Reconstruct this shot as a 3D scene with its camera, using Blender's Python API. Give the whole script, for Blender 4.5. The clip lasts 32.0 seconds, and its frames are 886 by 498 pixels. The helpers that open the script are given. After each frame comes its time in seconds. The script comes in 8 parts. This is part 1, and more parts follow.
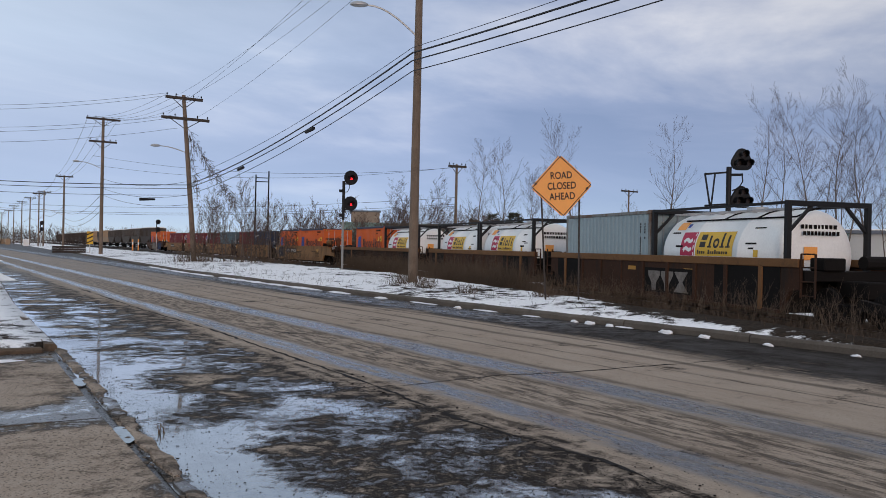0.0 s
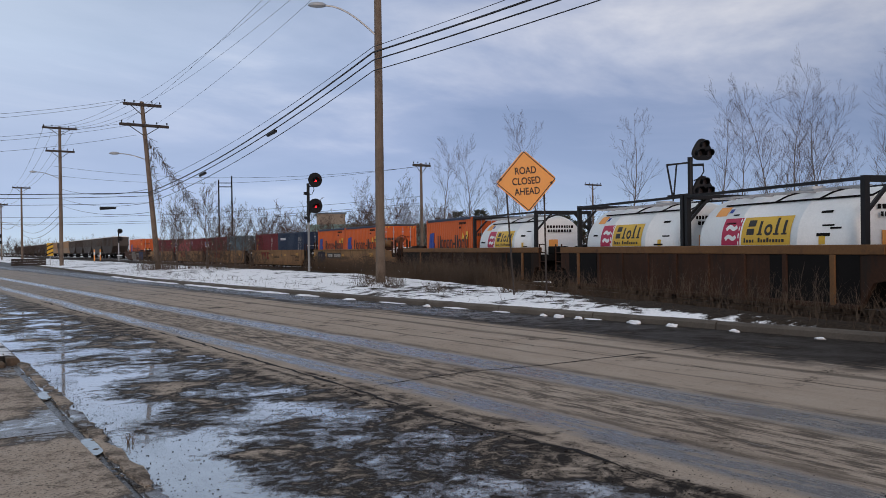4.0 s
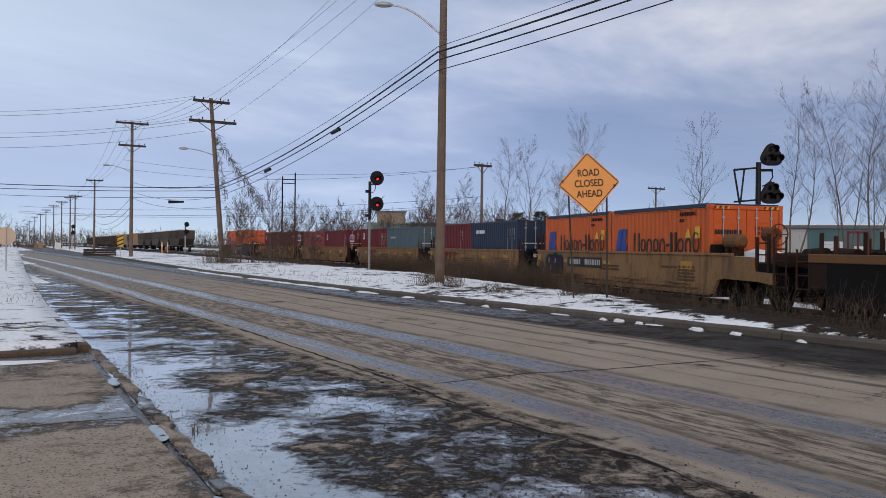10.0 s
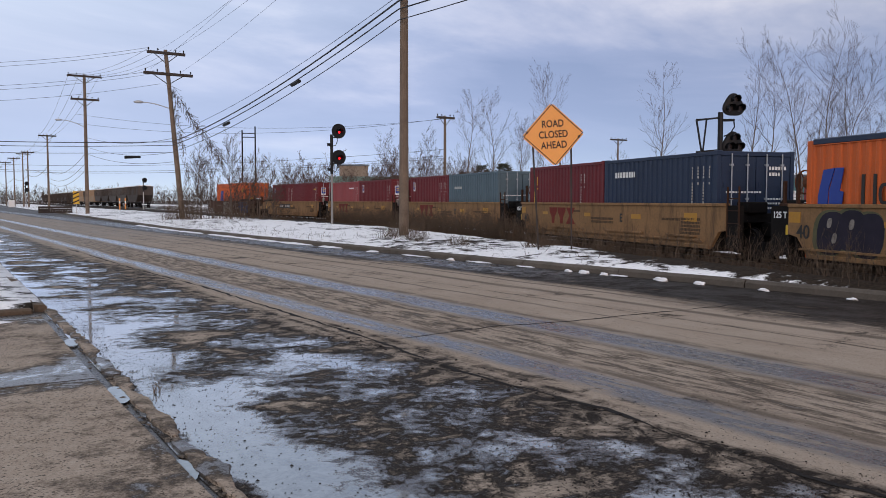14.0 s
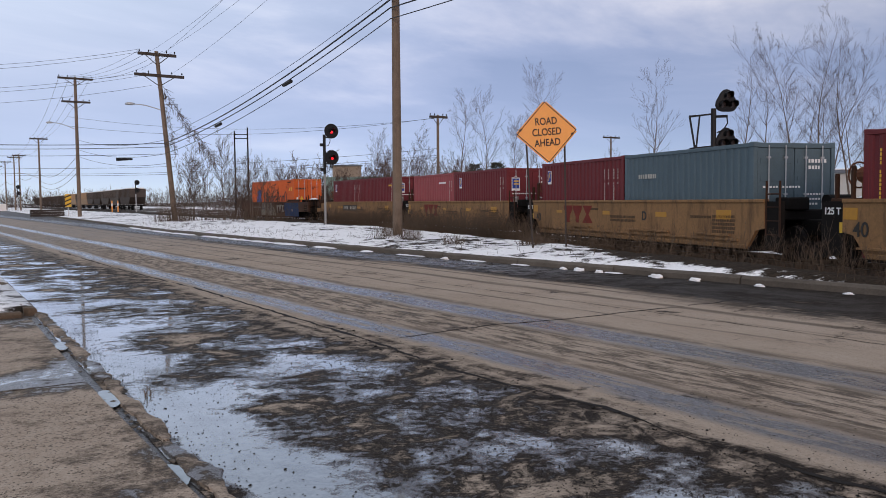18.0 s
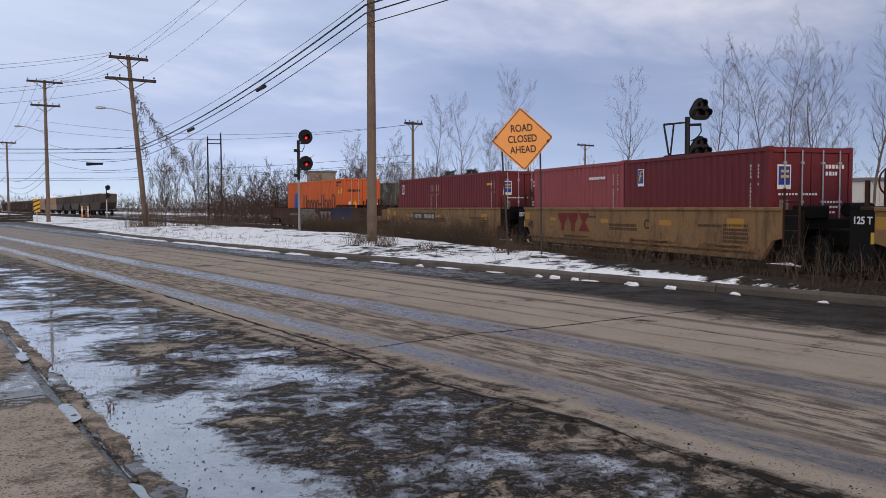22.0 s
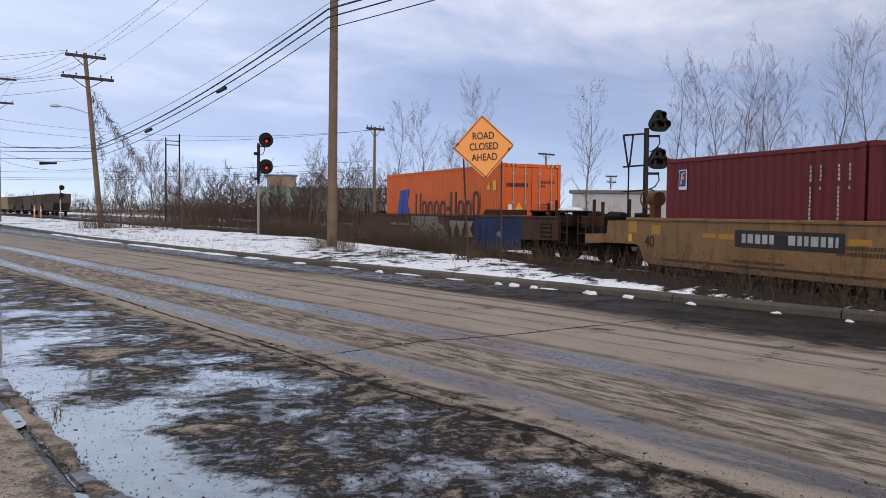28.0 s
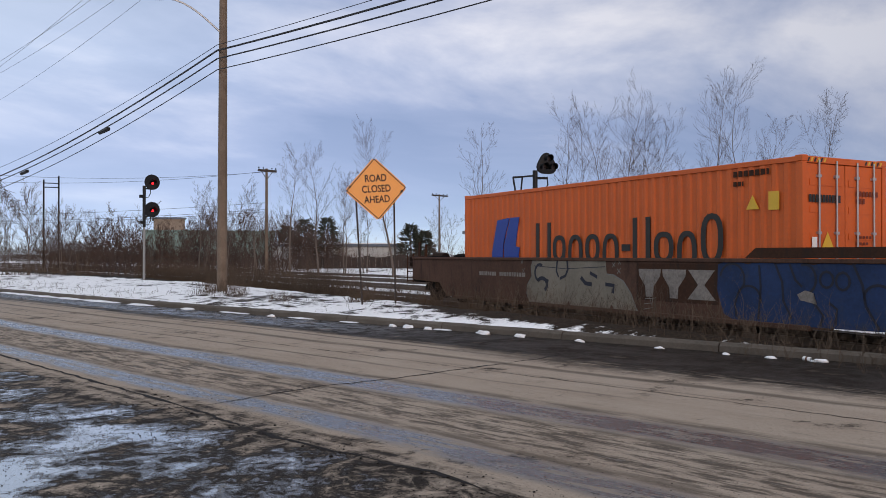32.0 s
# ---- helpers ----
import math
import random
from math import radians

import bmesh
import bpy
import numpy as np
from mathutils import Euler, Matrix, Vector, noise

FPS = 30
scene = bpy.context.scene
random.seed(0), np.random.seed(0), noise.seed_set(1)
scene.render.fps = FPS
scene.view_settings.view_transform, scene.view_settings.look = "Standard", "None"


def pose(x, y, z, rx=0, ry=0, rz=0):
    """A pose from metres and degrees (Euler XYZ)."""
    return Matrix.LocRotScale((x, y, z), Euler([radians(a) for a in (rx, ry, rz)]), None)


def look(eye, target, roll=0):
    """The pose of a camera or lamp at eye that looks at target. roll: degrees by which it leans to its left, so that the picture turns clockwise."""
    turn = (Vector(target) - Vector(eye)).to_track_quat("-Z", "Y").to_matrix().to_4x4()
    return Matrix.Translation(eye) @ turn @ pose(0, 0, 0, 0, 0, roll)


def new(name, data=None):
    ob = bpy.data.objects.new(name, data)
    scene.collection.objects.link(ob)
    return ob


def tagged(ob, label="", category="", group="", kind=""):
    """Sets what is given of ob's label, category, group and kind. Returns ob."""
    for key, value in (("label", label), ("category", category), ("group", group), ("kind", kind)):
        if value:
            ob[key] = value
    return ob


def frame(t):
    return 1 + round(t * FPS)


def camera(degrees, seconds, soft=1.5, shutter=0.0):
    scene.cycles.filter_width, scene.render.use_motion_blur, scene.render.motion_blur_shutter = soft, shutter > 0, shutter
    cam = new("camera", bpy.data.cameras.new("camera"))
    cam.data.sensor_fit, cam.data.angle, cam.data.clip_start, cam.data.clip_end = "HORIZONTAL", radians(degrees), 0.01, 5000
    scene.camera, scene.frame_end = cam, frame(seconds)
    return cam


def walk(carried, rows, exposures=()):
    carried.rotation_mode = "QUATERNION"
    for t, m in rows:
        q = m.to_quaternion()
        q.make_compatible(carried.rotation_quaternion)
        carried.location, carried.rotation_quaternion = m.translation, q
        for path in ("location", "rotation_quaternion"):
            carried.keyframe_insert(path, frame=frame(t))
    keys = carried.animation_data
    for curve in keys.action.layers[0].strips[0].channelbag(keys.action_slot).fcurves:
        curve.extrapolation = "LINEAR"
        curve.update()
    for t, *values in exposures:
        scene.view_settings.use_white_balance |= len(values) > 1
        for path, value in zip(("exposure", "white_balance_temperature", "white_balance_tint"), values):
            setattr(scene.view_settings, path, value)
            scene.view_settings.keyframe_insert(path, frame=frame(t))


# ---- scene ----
cam = camera(56.42, 32.0, soft=0.6)
PATH = [
    (0.0, 0.023, -0.008, 1.628, 89.902, -1.199, -32.987),
    (0.5, 0.049, -0.027, 1.619, 90.516, -1.915, -32.984),
    (1.0, 0.050, -0.018, 1.619, 90.544, -0.969, -33.560),
    (1.5, 0.050, -0.021, 1.622, 89.961, -0.335, -34.220),
    (2.0, 0.052, -0.019, 1.613, 89.510, 0.348, -34.076),
    (2.5, 0.040, 0.019, 1.609, 89.146, 1.252, -33.576),
    (4.5, 0.023, 0.008, 1.608, 90.005, 0.646, -35.540),
    (5.0, 0.006, -0.006, 1.606, 90.074, 1.032, -34.847),
    (5.5, 0.017, 0.011, 1.607, 90.046, 1.196, -34.285),
    (6.0, 0.026, 0.006, 1.613, 90.263, 1.027, -33.949),
    (6.5, 0.021, 0.005, 1.612, 90.351, 0.558, -33.580),
    (7.0, 0.014, 0.025, 1.606, 90.024, -0.005, -33.189),
    (7.5, 0.009, 0.004, 1.602, 89.300, -0.513, -32.929),
    (8.0, -0.000, 0.012, 1.612, 88.999, -0.628, -32.973),
    (8.5, -0.007, -0.015, 1.609, 89.384, 0.109, -32.841),
    (9.0, -0.000, -0.000, 1.614, 89.945, 0.338, -32.000),
    (9.5, -0.010, 0.022, 1.614, 90.158, -0.220, -31.379),
    (10.0, -0.002, 0.017, 1.607, 89.857, -0.664, -31.195),
    (10.5, 0.006, 0.022, 1.602, 89.472, -0.700, -31.098),
    (11.0, 0.019, 0.043, 1.609, 89.290, -0.434, -30.818),
    (11.5, 0.013, 0.028, 1.611, 89.201, 0.010, -30.824),
    (12.0, 0.022, 0.041, 1.610, 89.217, 0.328, -30.150),
    (12.5, 0.027, 0.064, 1.608, 87.911, 0.054, -30.047),
    (13.0, 0.068, 0.084, 1.597, 86.203, -1.307, -30.533),
    (13.5, 0.098, 0.088, 1.599, 86.241, -1.565, -31.331),
    (14.0, 0.065, 0.173, 1.601, 86.635, -0.039, -33.741),
    (14.5, 0.068, 0.257, 1.608, 87.167, 0.305, -35.551),
    (15.0, 0.083, 0.225, 1.596, 86.818, 0.042, -35.522),
    (15.5, 0.080, 0.236, 1.596, 86.819, 0.058, -34.556),
    (17.5, 0.110, 0.247, 1.583, 86.384, 0.412, -34.442),
    (18.0, 0.116, 0.257, 1.582, 86.601, 0.520, -34.188),
    (18.5, 0.119, 0.263, 1.585, 86.818, 0.074, -33.581),
    (19.0, 0.117, 0.250, 1.596, 87.444, -0.015, -32.932),
    (19.5, 0.118, 0.241, 1.595, 88.264, -0.731, -32.642),
    (20.0, 0.138, 0.237, 1.590, 88.337, -0.939, -32.441),
    (20.5, 0.181, 0.225, 1.575, 87.955, -0.452, -30.978),
    (21.0, 0.195, 0.288, 1.573, 87.241, 0.202, -30.029),
    (21.5, 0.165, 0.338, 1.579, 87.096, 0.583, -32.802),
    (22.0, 0.209, 0.407, 1.586, 87.047, 0.278, -35.936),
    (22.5, 0.211, 0.394, 1.592, 88.576, 0.378, -36.193),
    (23.0, 0.219, 0.406, 1.591, 89.388, 0.518, -36.096),
    (23.5, 0.217, 0.408, 1.582, 89.277, 0.545, -35.706),
    (24.0, 0.215, 0.424, 1.580, 88.437, 0.128, -35.872),
    (24.5, 0.210, 0.413, 1.576, 87.982, 0.170, -36.176),
    (26.5, 0.226, 0.423, 1.574, 87.249, -0.820, -36.310),
    (27.0, 0.225, 0.434, 1.579, 86.746, -0.595, -36.436),
    (27.5, 0.224, 0.421, 1.579, 86.527, -0.757, -37.477),
    (28.0, 0.242, 0.435, 1.586, 87.502, -0.685, -38.636),
    (28.5, 0.231, 0.409, 1.589, 88.127, -0.481, -39.161),
    (29.0, 0.226, 0.416, 1.589, 87.889, -0.626, -39.750),
    (29.5, 0.220, 0.395, 1.590, 87.859, -0.651, -40.537),
    (30.0, 0.217, 0.392, 1.588, 88.074, -0.893, -41.526),
    (30.5, 0.229, 0.398, 1.603, 88.139, -0.756, -42.710),
    (31.0, 0.228, 0.383, 1.601, 88.397, -0.423, -44.243),
    (31.5, 0.236, 0.389, 1.610, 89.097, -0.047, -45.180),
    (32.0, 0.256, 0.385, 1.605, 90.393, 0.026, -45.904),
]
EXPOSURES = [(0, -0.12, 6500, 10), (5, -0.16, 6480, 11), (9, -0.12, 6480, 11), (12, -0.1, 6500, 11), (13, -0.13, 6550, 11), (14, 0.06, 6680, 14), (15, 0.08, 6700, 14), (19, 0.05, 6700, 14), (20, -0.07, 6550, 11), (21, -0.02, 6620, 12), (22.2, 0.05, 6700, 14), (23, 0.08, 6560, 11), (24, -0.15, 6500, 10), (26.5, 0.04, 6640, 13), (28, 0.24, 6680, 13), (29, 0.1, 6680, 13), (30, 0.08, 6640, 13), (32, 0.1, 6600, 12)]
walk(cam, [(r[0], pose(*r[1:])) for r in PATH], EXPOSURES)

# ---- sky and light ----
def lnk(nt, a, b):
    nt.links.new(a, b)


def node(nt, kind, **values):
    n = nt.nodes.new(kind)
    for key, value in values.items():
        n.inputs[key.replace("_", " ")].default_value = value
    return n


SUN_AZ, SUN_EL = 205.0, 13.0   # degrees clockwise from +y


def make_world():
    w = bpy.data.worlds.new("dusk_sky")
    scene.world = w
    w.use_nodes = True
    nt = w.node_tree
    nt.nodes.clear()
    out = nt.nodes.new("ShaderNodeOutputWorld")
    sky = nt.nodes.new("ShaderNodeTexSky")
    sky.sky_type = "NISHITA"
    sky.sun_disc = False
    sky.sun_elevation = radians(SUN_EL)
    sky.sun_rotation = radians(SUN_AZ)
    sky.air_density, sky.dust_density, sky.ozone_density = 0.36, 0.0, 1.2
    bg1 = node(nt, "ShaderNodeBackground", Strength=0.05)
    lnk(nt, sky.outputs["Color"], bg1.inputs["Color"])
    co = nt.nodes.new("ShaderNodeTexCoord")
    sep = nt.nodes.new("ShaderNodeSeparateXYZ")
    lnk(nt, co.outputs["Generated"], sep.inputs[0])
    # cloud deck seen in perspective: divide by the height of the look
    zc = node(nt, "ShaderNodeMath"); zc.operation = "MAXIMUM"; zc.inputs[1].default_value = 0.0
    lnk(nt, sep.outputs["Z"], zc.inputs[0])
    za = node(nt, "ShaderNodeMath"); za.operation = "ADD"; za.inputs[1].default_value = 0.16
    lnk(nt, zc.outputs[0], za.inputs[0])
    dv = nt.nodes.new("ShaderNodeVectorMath"); dv.operation = "DIVIDE"
    cmb = nt.nodes.new("ShaderNodeCombineXYZ")
    for k in range(3):
        lnk(nt, za.outputs[0], cmb.inputs[k])
    lnk(nt, co.outputs["Generated"], dv.inputs[0]); lnk(nt, cmb.outputs[0], dv.inputs[1])
    mp = nt.nodes.new("ShaderNodeMapping")
    mp.inputs["Scale"].default_value = (0.75, 1.15, 0.9)
    mp.inputs["Rotation"].default_value = (0, 0, radians(-38))
    mp.inputs["Location"].default_value = (1.7, 0.4, 0.0)
    lnk(nt, dv.outputs[0], mp.inputs[0])
    n1 = node(nt, "ShaderNodeTexNoise", Scale=0.85, Detail=8.0, Roughness=0.57, Distortion=0.35)
    lnk(nt, mp.outputs[0], n1.inputs["Vector"])
    # towards the clear western side the deck thins
    dot = nt.nodes.new("ShaderNodeVectorMath"); dot.operation = "DOT_PRODUCT"
    dot.inputs[1].default_value = (-0.80, 0.42, 0.30)
    lnk(nt, co.outputs["Generated"], dot.inputs[0])
    r1 = nt.nodes.new("ShaderNodeValToRGB")
    e = r1.color_ramp.elements
    e[0].position, e[0].color = 0.36, (0.245, 0.300, 0.425, 1)
    e[1].position, e[1].color = 0.67, (0.93, 0.91, 0.91, 1)
    m = r1.color_ramp.elements.new(0.47); m.color = (0.36, 0.41, 0.545, 1)
    m = r1.color_ramp.elements.new(0.57); m.color = (0.61, 0.63, 0.715, 1)
    lnk(nt, n1.outputs["Fac"], r1.inputs[0])
    r2 = nt.nodes.new("ShaderNodeMapRange")
    r2.inputs["From Min"].default_value, r2.inputs["From Max"].default_value = -0.10, 0.62
    r2.inputs["To Min"].default_value, r2.inputs["To Max"].default_value = 0.0, 0.80
    lnk(nt, dot.outputs["Value"], r2.inputs["Value"])
    clear = nt.nodes.new("ShaderNodeMix"); clear.data_type = "RGBA"
    clear.inputs["B"].default_value = (0.83, 0.93, 1.0, 1)
    lnk(nt, r2.outputs[0], clear.inputs["Factor"]); lnk(nt, r1.outputs[0], clear.inputs["A"])
    # paler band low over the horizon
    hz = nt.nodes.new("ShaderNodeMapRange")
    hz.inputs["From Min"].default_value, hz.inputs["From Max"].default_value = 0.04, 0.22
    hz.inputs["To Min"].default_value, hz.inputs["To Max"].default_value = 0.85, 0.0
    lnk(nt, sep.outputs["Z"], hz.inputs["Value"])
    hor = nt.nodes.new("ShaderNodeMix"); hor.data_type = "RGBA"
    hor.inputs["B"].default_value = (0.285, 0.268, 0.345, 1)
    lnk(nt, hz.outputs[0], hor.inputs["Factor"]); lnk(nt, clear.outputs["Result"], hor.inputs["A"])
    # heavier cloud towards the east
    east = nt.nodes.new("ShaderNodeMapRange")
    east.inputs["From Min"].default_value, east.inputs["From Max"].default_value = -0.80, 0.0
    east.inputs["To Min"].default_value, east.inputs["To Max"].default_value = 0.405, 0.87
    lnk(nt, dot.outputs["Value"], east.inputs["Value"])
    bg2 = node(nt, "ShaderNodeBackground", Strength=0.80)
    lnk(nt, east.outputs[0], bg2.inputs["Strength"])
    lnk(nt, hor.outputs["Result"], bg2.inputs["Color"])
    add = nt.nodes.new("ShaderNodeAddShader")
    lnk(nt, bg1.outputs[0], add.inputs[0]); lnk(nt, bg2.outputs[0], add.inputs[1])
    lnk(nt, add.outputs[0], out.inputs["Surface"])


make_world()
sun = new("sun", bpy.data.lights.new("sun", "SUN"))
sun.data.energy, sun.data.angle, sun.data.color = 1.15, radians(22), (1.0, 0.74, 0.56)
az = radians(SUN_AZ)
sun.matrix_world = look((math.sin(az) * 60, math.cos(az) * 60, 60 * math.tan(radians(SUN_EL))), (0, 0, 0))

# ---- materials ----
MATS = {}


def mat(name, color, rough=0.7, metal=0.0, var=0.25, big=0.6, fine=18.0, bump=0.15, dirt=None, streak=0.0, emit=None, rand=0.0, dirt_at=0.56, spec=None):
    """Painted, grained or dusty surface: two scales of colour variation, optional dirt or rust patches and vertical streaks."""
    if name in MATS:
        return MATS[name]
    m = bpy.data.materials.new(name)
    MATS[name] = m
    m.use_nodes = True
    nt = m.node_tree
    b = nt.nodes["Principled BSDF"]
    b.inputs["Roughness"].default_value, b.inputs["Metallic"].default_value = rough, metal
    b.inputs["Specular IOR Level"].default_value = (0.25 if rough > 0.72 else 0.4) if spec is None else spec
    co = nt.nodes.new("ShaderNodeTexCoord")
    n1 = node(nt, "ShaderNodeTexNoise", Scale=big, Detail=5.0, Roughness=0.6)
    n2 = node(nt, "ShaderNodeTexNoise", Scale=fine, Detail=4.0, Roughness=0.65)
    for n in (n1, n2):
        lnk(nt, co.outputs["Object"], n.inputs["Vector"])
    ma = nt.nodes.new("ShaderNodeMath"); ma.operation = "ADD"
    lnk(nt, n1.outputs["Fac"], ma.inputs[0]); lnk(nt, n2.outputs["Fac"], ma.inputs[1])
    mr = nt.nodes.new("ShaderNodeMapRange")
    mr.inputs["From Min"].default_value, mr.inputs["From Max"].default_value = 0.65, 1.35
    mr.inputs["To Min"].default_value, mr.inputs["To Max"].default_value = 1 - var, 1 + var
    lnk(nt, ma.outputs[0], mr.inputs["Value"])
    val = mr.outputs[0]
    if rand:
        oi = nt.nodes.new("ShaderNodeObjectInfo")
        rr = nt.nodes.new("ShaderNodeMapRange")
        rr.inputs["To Min"].default_value, rr.inputs["To Max"].default_value = 1 - rand, 1 + rand
        lnk(nt, oi.outputs["Random"], rr.inputs["Value"])
        mm = nt.nodes.new("ShaderNodeMath"); mm.operation = "MULTIPLY"
        lnk(nt, val, mm.inputs[0]); lnk(nt, rr.outputs[0], mm.inputs[1])
        val = mm.outputs[0]
    col = nt.nodes.new("ShaderNodeVectorMath"); col.operation = "SCALE"
    col.inputs[0].default_value = color[:3]
    lnk(nt, val, col.inputs["Scale"])
    c = col.outputs[0]
    if dirt:
        n3 = node(nt, "ShaderNodeTexNoise", Scale=1.7, Detail=8.0, Roughness=0.7)
        mp = nt.nodes.new("ShaderNodeMapping")
        mp.inputs["Scale"].default_value = (1.6, 1.6, 0.35 if streak else 1.2)
        lnk(nt, co.outputs["Object"], mp.inputs[0]); lnk(nt, mp.outputs[0], n3.inputs["Vector"])
        dr = nt.nodes.new("ShaderNodeMapRange")
        dr.inputs["From Min"].default_value, dr.inputs["From Max"].default_value = dirt_at, dirt_at + 0.14
        dr.inputs["To Max"].default_value = 0.85
        lnk(nt, n3.outputs["Fac"], dr.inputs["Value"])
        mx = nt.nodes.new("ShaderNodeMix"); mx.data_type = "RGBA"
        mx.inputs["B"].default_value = (*dirt, 1)
        lnk(nt, dr.outputs[0], mx.inputs["Factor"]); lnk(nt, c, mx.inputs["A"])
        c = mx.outputs["Result"]
    lnk(nt, c, b.inputs["Base Color"])
    rg = nt.nodes.new("ShaderNodeMapRange")
    rg.inputs["From Min"].default_value, rg.inputs["From Max"].default_value = 0.3, 0.7
    rg.inputs["To Min"].default_value, rg.inputs["To Max"].default_value = max(rough - 0.1, 0.02), min(rough + 0.1, 1)
    lnk(nt, n2.outputs["Fac"], rg.inputs["Value"]); lnk(nt, rg.outputs[0], b.inputs["Roughness"])
    if bump:
        bp = node(nt, "ShaderNodeBump", Strength=bump, Distance=0.02)
        lnk(nt, n2.outputs["Fac"], bp.inputs["Height"]); lnk(nt, bp.outputs[0], b.inputs["Normal"])
    if emit:
        b.inputs["Emission Color"].default_value = (*emit[:3], 1)
        b.inputs["Emission Strength"].default_value = emit[3]
    return m


RUST = (0.09, 0.045, 0.025)
GRIME = (0.026, 0.021, 0.018)
M_WOOD = mat("pole_wood", (0.16, 0.12, 0.09), 0.9, var=0.4, big=1.5, fine=40, bump=0.6, dirt=(0.07, 0.055, 0.045), streak=1)
M_DARKWOOD = mat("creosote_wood", (0.055, 0.045, 0.04), 0.9, var=0.4, fine=30, bump=0.5)
M_STEEL = mat("galvanised_steel", (0.42, 0.43, 0.44), 0.5, 0.7, var=0.15)
M_GREY = mat("dull_grey_paint", (0.24, 0.24, 0.235), 0.7, var=0.2)
M_BLACK = mat("black_paint", (0.013, 0.013, 0.0145), 0.55, var=0.3, spec=0.2)
M_WIRE = mat("cable_black", (0.012, 0.012, 0.014), 0.6, var=0.1, bump=0)
M_CONC = mat("kerb_concrete", (0.105, 0.090, 0.075), 0.9, var=0.35, big=2, fine=30, bump=0.5, dirt=(0.10, 0.088, 0.075), rand=0.15)
M_SIGN = mat("sign_orange", (0.86, 0.36, 0.085), 0.5, var=0.06, big=1.5, fine=8, bump=0.02)
M_INK = mat("black_ink", (0.02, 0.018, 0.016), 0.6, var=0.1, bump=0)
M_RED_LENS = mat("red_lens", (0.5, 0.01, 0.01), 0.3, emit=(1.0, 0.012, 0.02, 2.6), bump=0)
M_LENS = mat("dull_red_lens", (0.014, 0.008, 0.008), 0.3, bump=0)
M_RAIL = mat("rail_steel", (0.10, 0.075, 0.06), 0.5, 0.6, var=0.3)
M_TIE = mat("tie_wood", (0.07, 0.055, 0.045), 0.95, var=0.35, rand=0.3)
M_HL = mat("orange_container_paint", (0.56, 0.105, 0.017), 0.6, var=0.14, big=0.8, dirt=(0.36, 0.09, 0.03), dirt_at=0.66, streak=1)
M_MAROON = mat("maroon_container_paint", (0.135, 0.020, 0.024), 0.6, spec=0.25, var=0.2, dirt=(0.07, 0.02, 0.02), dirt_at=0.62, streak=1)
M_PINK = mat("faded_red_container_paint", (0.29, 0.070, 0.074), 0.65, spec=0.25, var=0.2, dirt=(0.18, 0.05, 0.05), dirt_at=0.58, streak=1)
M_NAVY = mat("navy_container_paint", (0.010, 0.023, 0.055), 0.55, var=0.2, dirt=(0.03, 0.035, 0.05), dirt_at=0.62, streak=1)
M_TEAL = mat("grey_teal_container_paint", (0.072, 0.112, 0.135), 0.6, var=0.2, dirt=(0.05, 0.07, 0.08), dirt_at=0.6, streak=1)
M_PALE = mat("pale_blue_grey_container_paint", (0.28, 0.35, 0.375), 0.7, var=0.14, dirt=(0.16, 0.11, 0.08), dirt_at=0.63, streak=1)
M_PALETRIM = mat("rusting_grey_trim", (0.21, 0.22, 0.215), 0.75, var=0.25, dirt=(0.13, 0.07, 0.04), dirt_at=0.47, streak=1)
M_TAN = mat("tan_wagon_paint", (0.245, 0.134, 0.060), 0.85, var=0.3, big=0.5, dirt=(0.105, 0.062, 0.034), dirt_at=0.51, streak=1, spec=0.3)
M_BROWN = mat("brown_wagon_paint", (0.050, 0.025, 0.016), 0.85, var=0.4, spec=0.12, dirt=GRIME, dirt_at=0.50, streak=1)
M_BROWN2 = mat("sooty_wagon_paint", (0.030, 0.017, 0.012), 0.85, spec=0.1, var=0.4, dirt=GRIME, dirt_at=0.50, streak=1)
M_BROWN3 = mat("rust_brown_wagon_paint", (0.082, 0.044, 0.031), 0.85, var=0.4, dirt=(0.04, 0.024, 0.018), dirt_at=0.52, streak=1, spec=0.15)
M_OCHRE = mat("ochre_sill_paint", (0.165, 0.080, 0.032), 0.8, var=0.3, dirt=RUST, dirt_at=0.54)
M_RUSTY = mat("orange_rust", (0.15, 0.055, 0.028), 0.9, var=0.4, big=3, dirt=RUST)
M_GRIME = mat("grimy_steel", (0.011, 0.0095, 0.009), 0.85, 0.0, var=0.4, spec=0.1)
M_TANK = mat("white_tank_cladding", (0.80, 0.80, 0.785), 0.45, var=0.08, big=1.2, dirt=(0.46, 0.43, 0.40), dirt_at=0.64, streak=1)
M_CRIMSON = mat("crimson_panel", (0.42, 0.012, 0.06), 0.5, var=0.08, bump=0)
M_YELLOW = mat("yellow_panel", (0.66, 0.40, 0.035), 0.5, var=0.08, bump=0)
M_WHITE = mat("white_paint", (0.75, 0.75, 0.74), 0.5, var=0.08, bump=0.02)
M_BLUE = mat("blue_emblem", (0.012, 0.045, 0.27), 0.5, var=0.1, bump=0)
M_AMBER = mat("amber_reflector", (0.42, 0.20, 0.02), 0.5, var=0.15, bump=0)
M_RUSTPRINT = mat("rust_red_print", (0.16, 0.03, 0.012), 0.7, var=0.2, bump=0)
M_GRAF = mat("blue_spray_paint", (0.017, 0.034, 0.092), 0.75, var=0.35, big=1.2, bump=0, dirt=(0.03, 0.04, 0.07), dirt_at=0.55)
M_GRAF2 = mat("drab_spray_paint", (0.19, 0.165, 0.13), 0.75, var=0.25, big=1.2, bump=0)
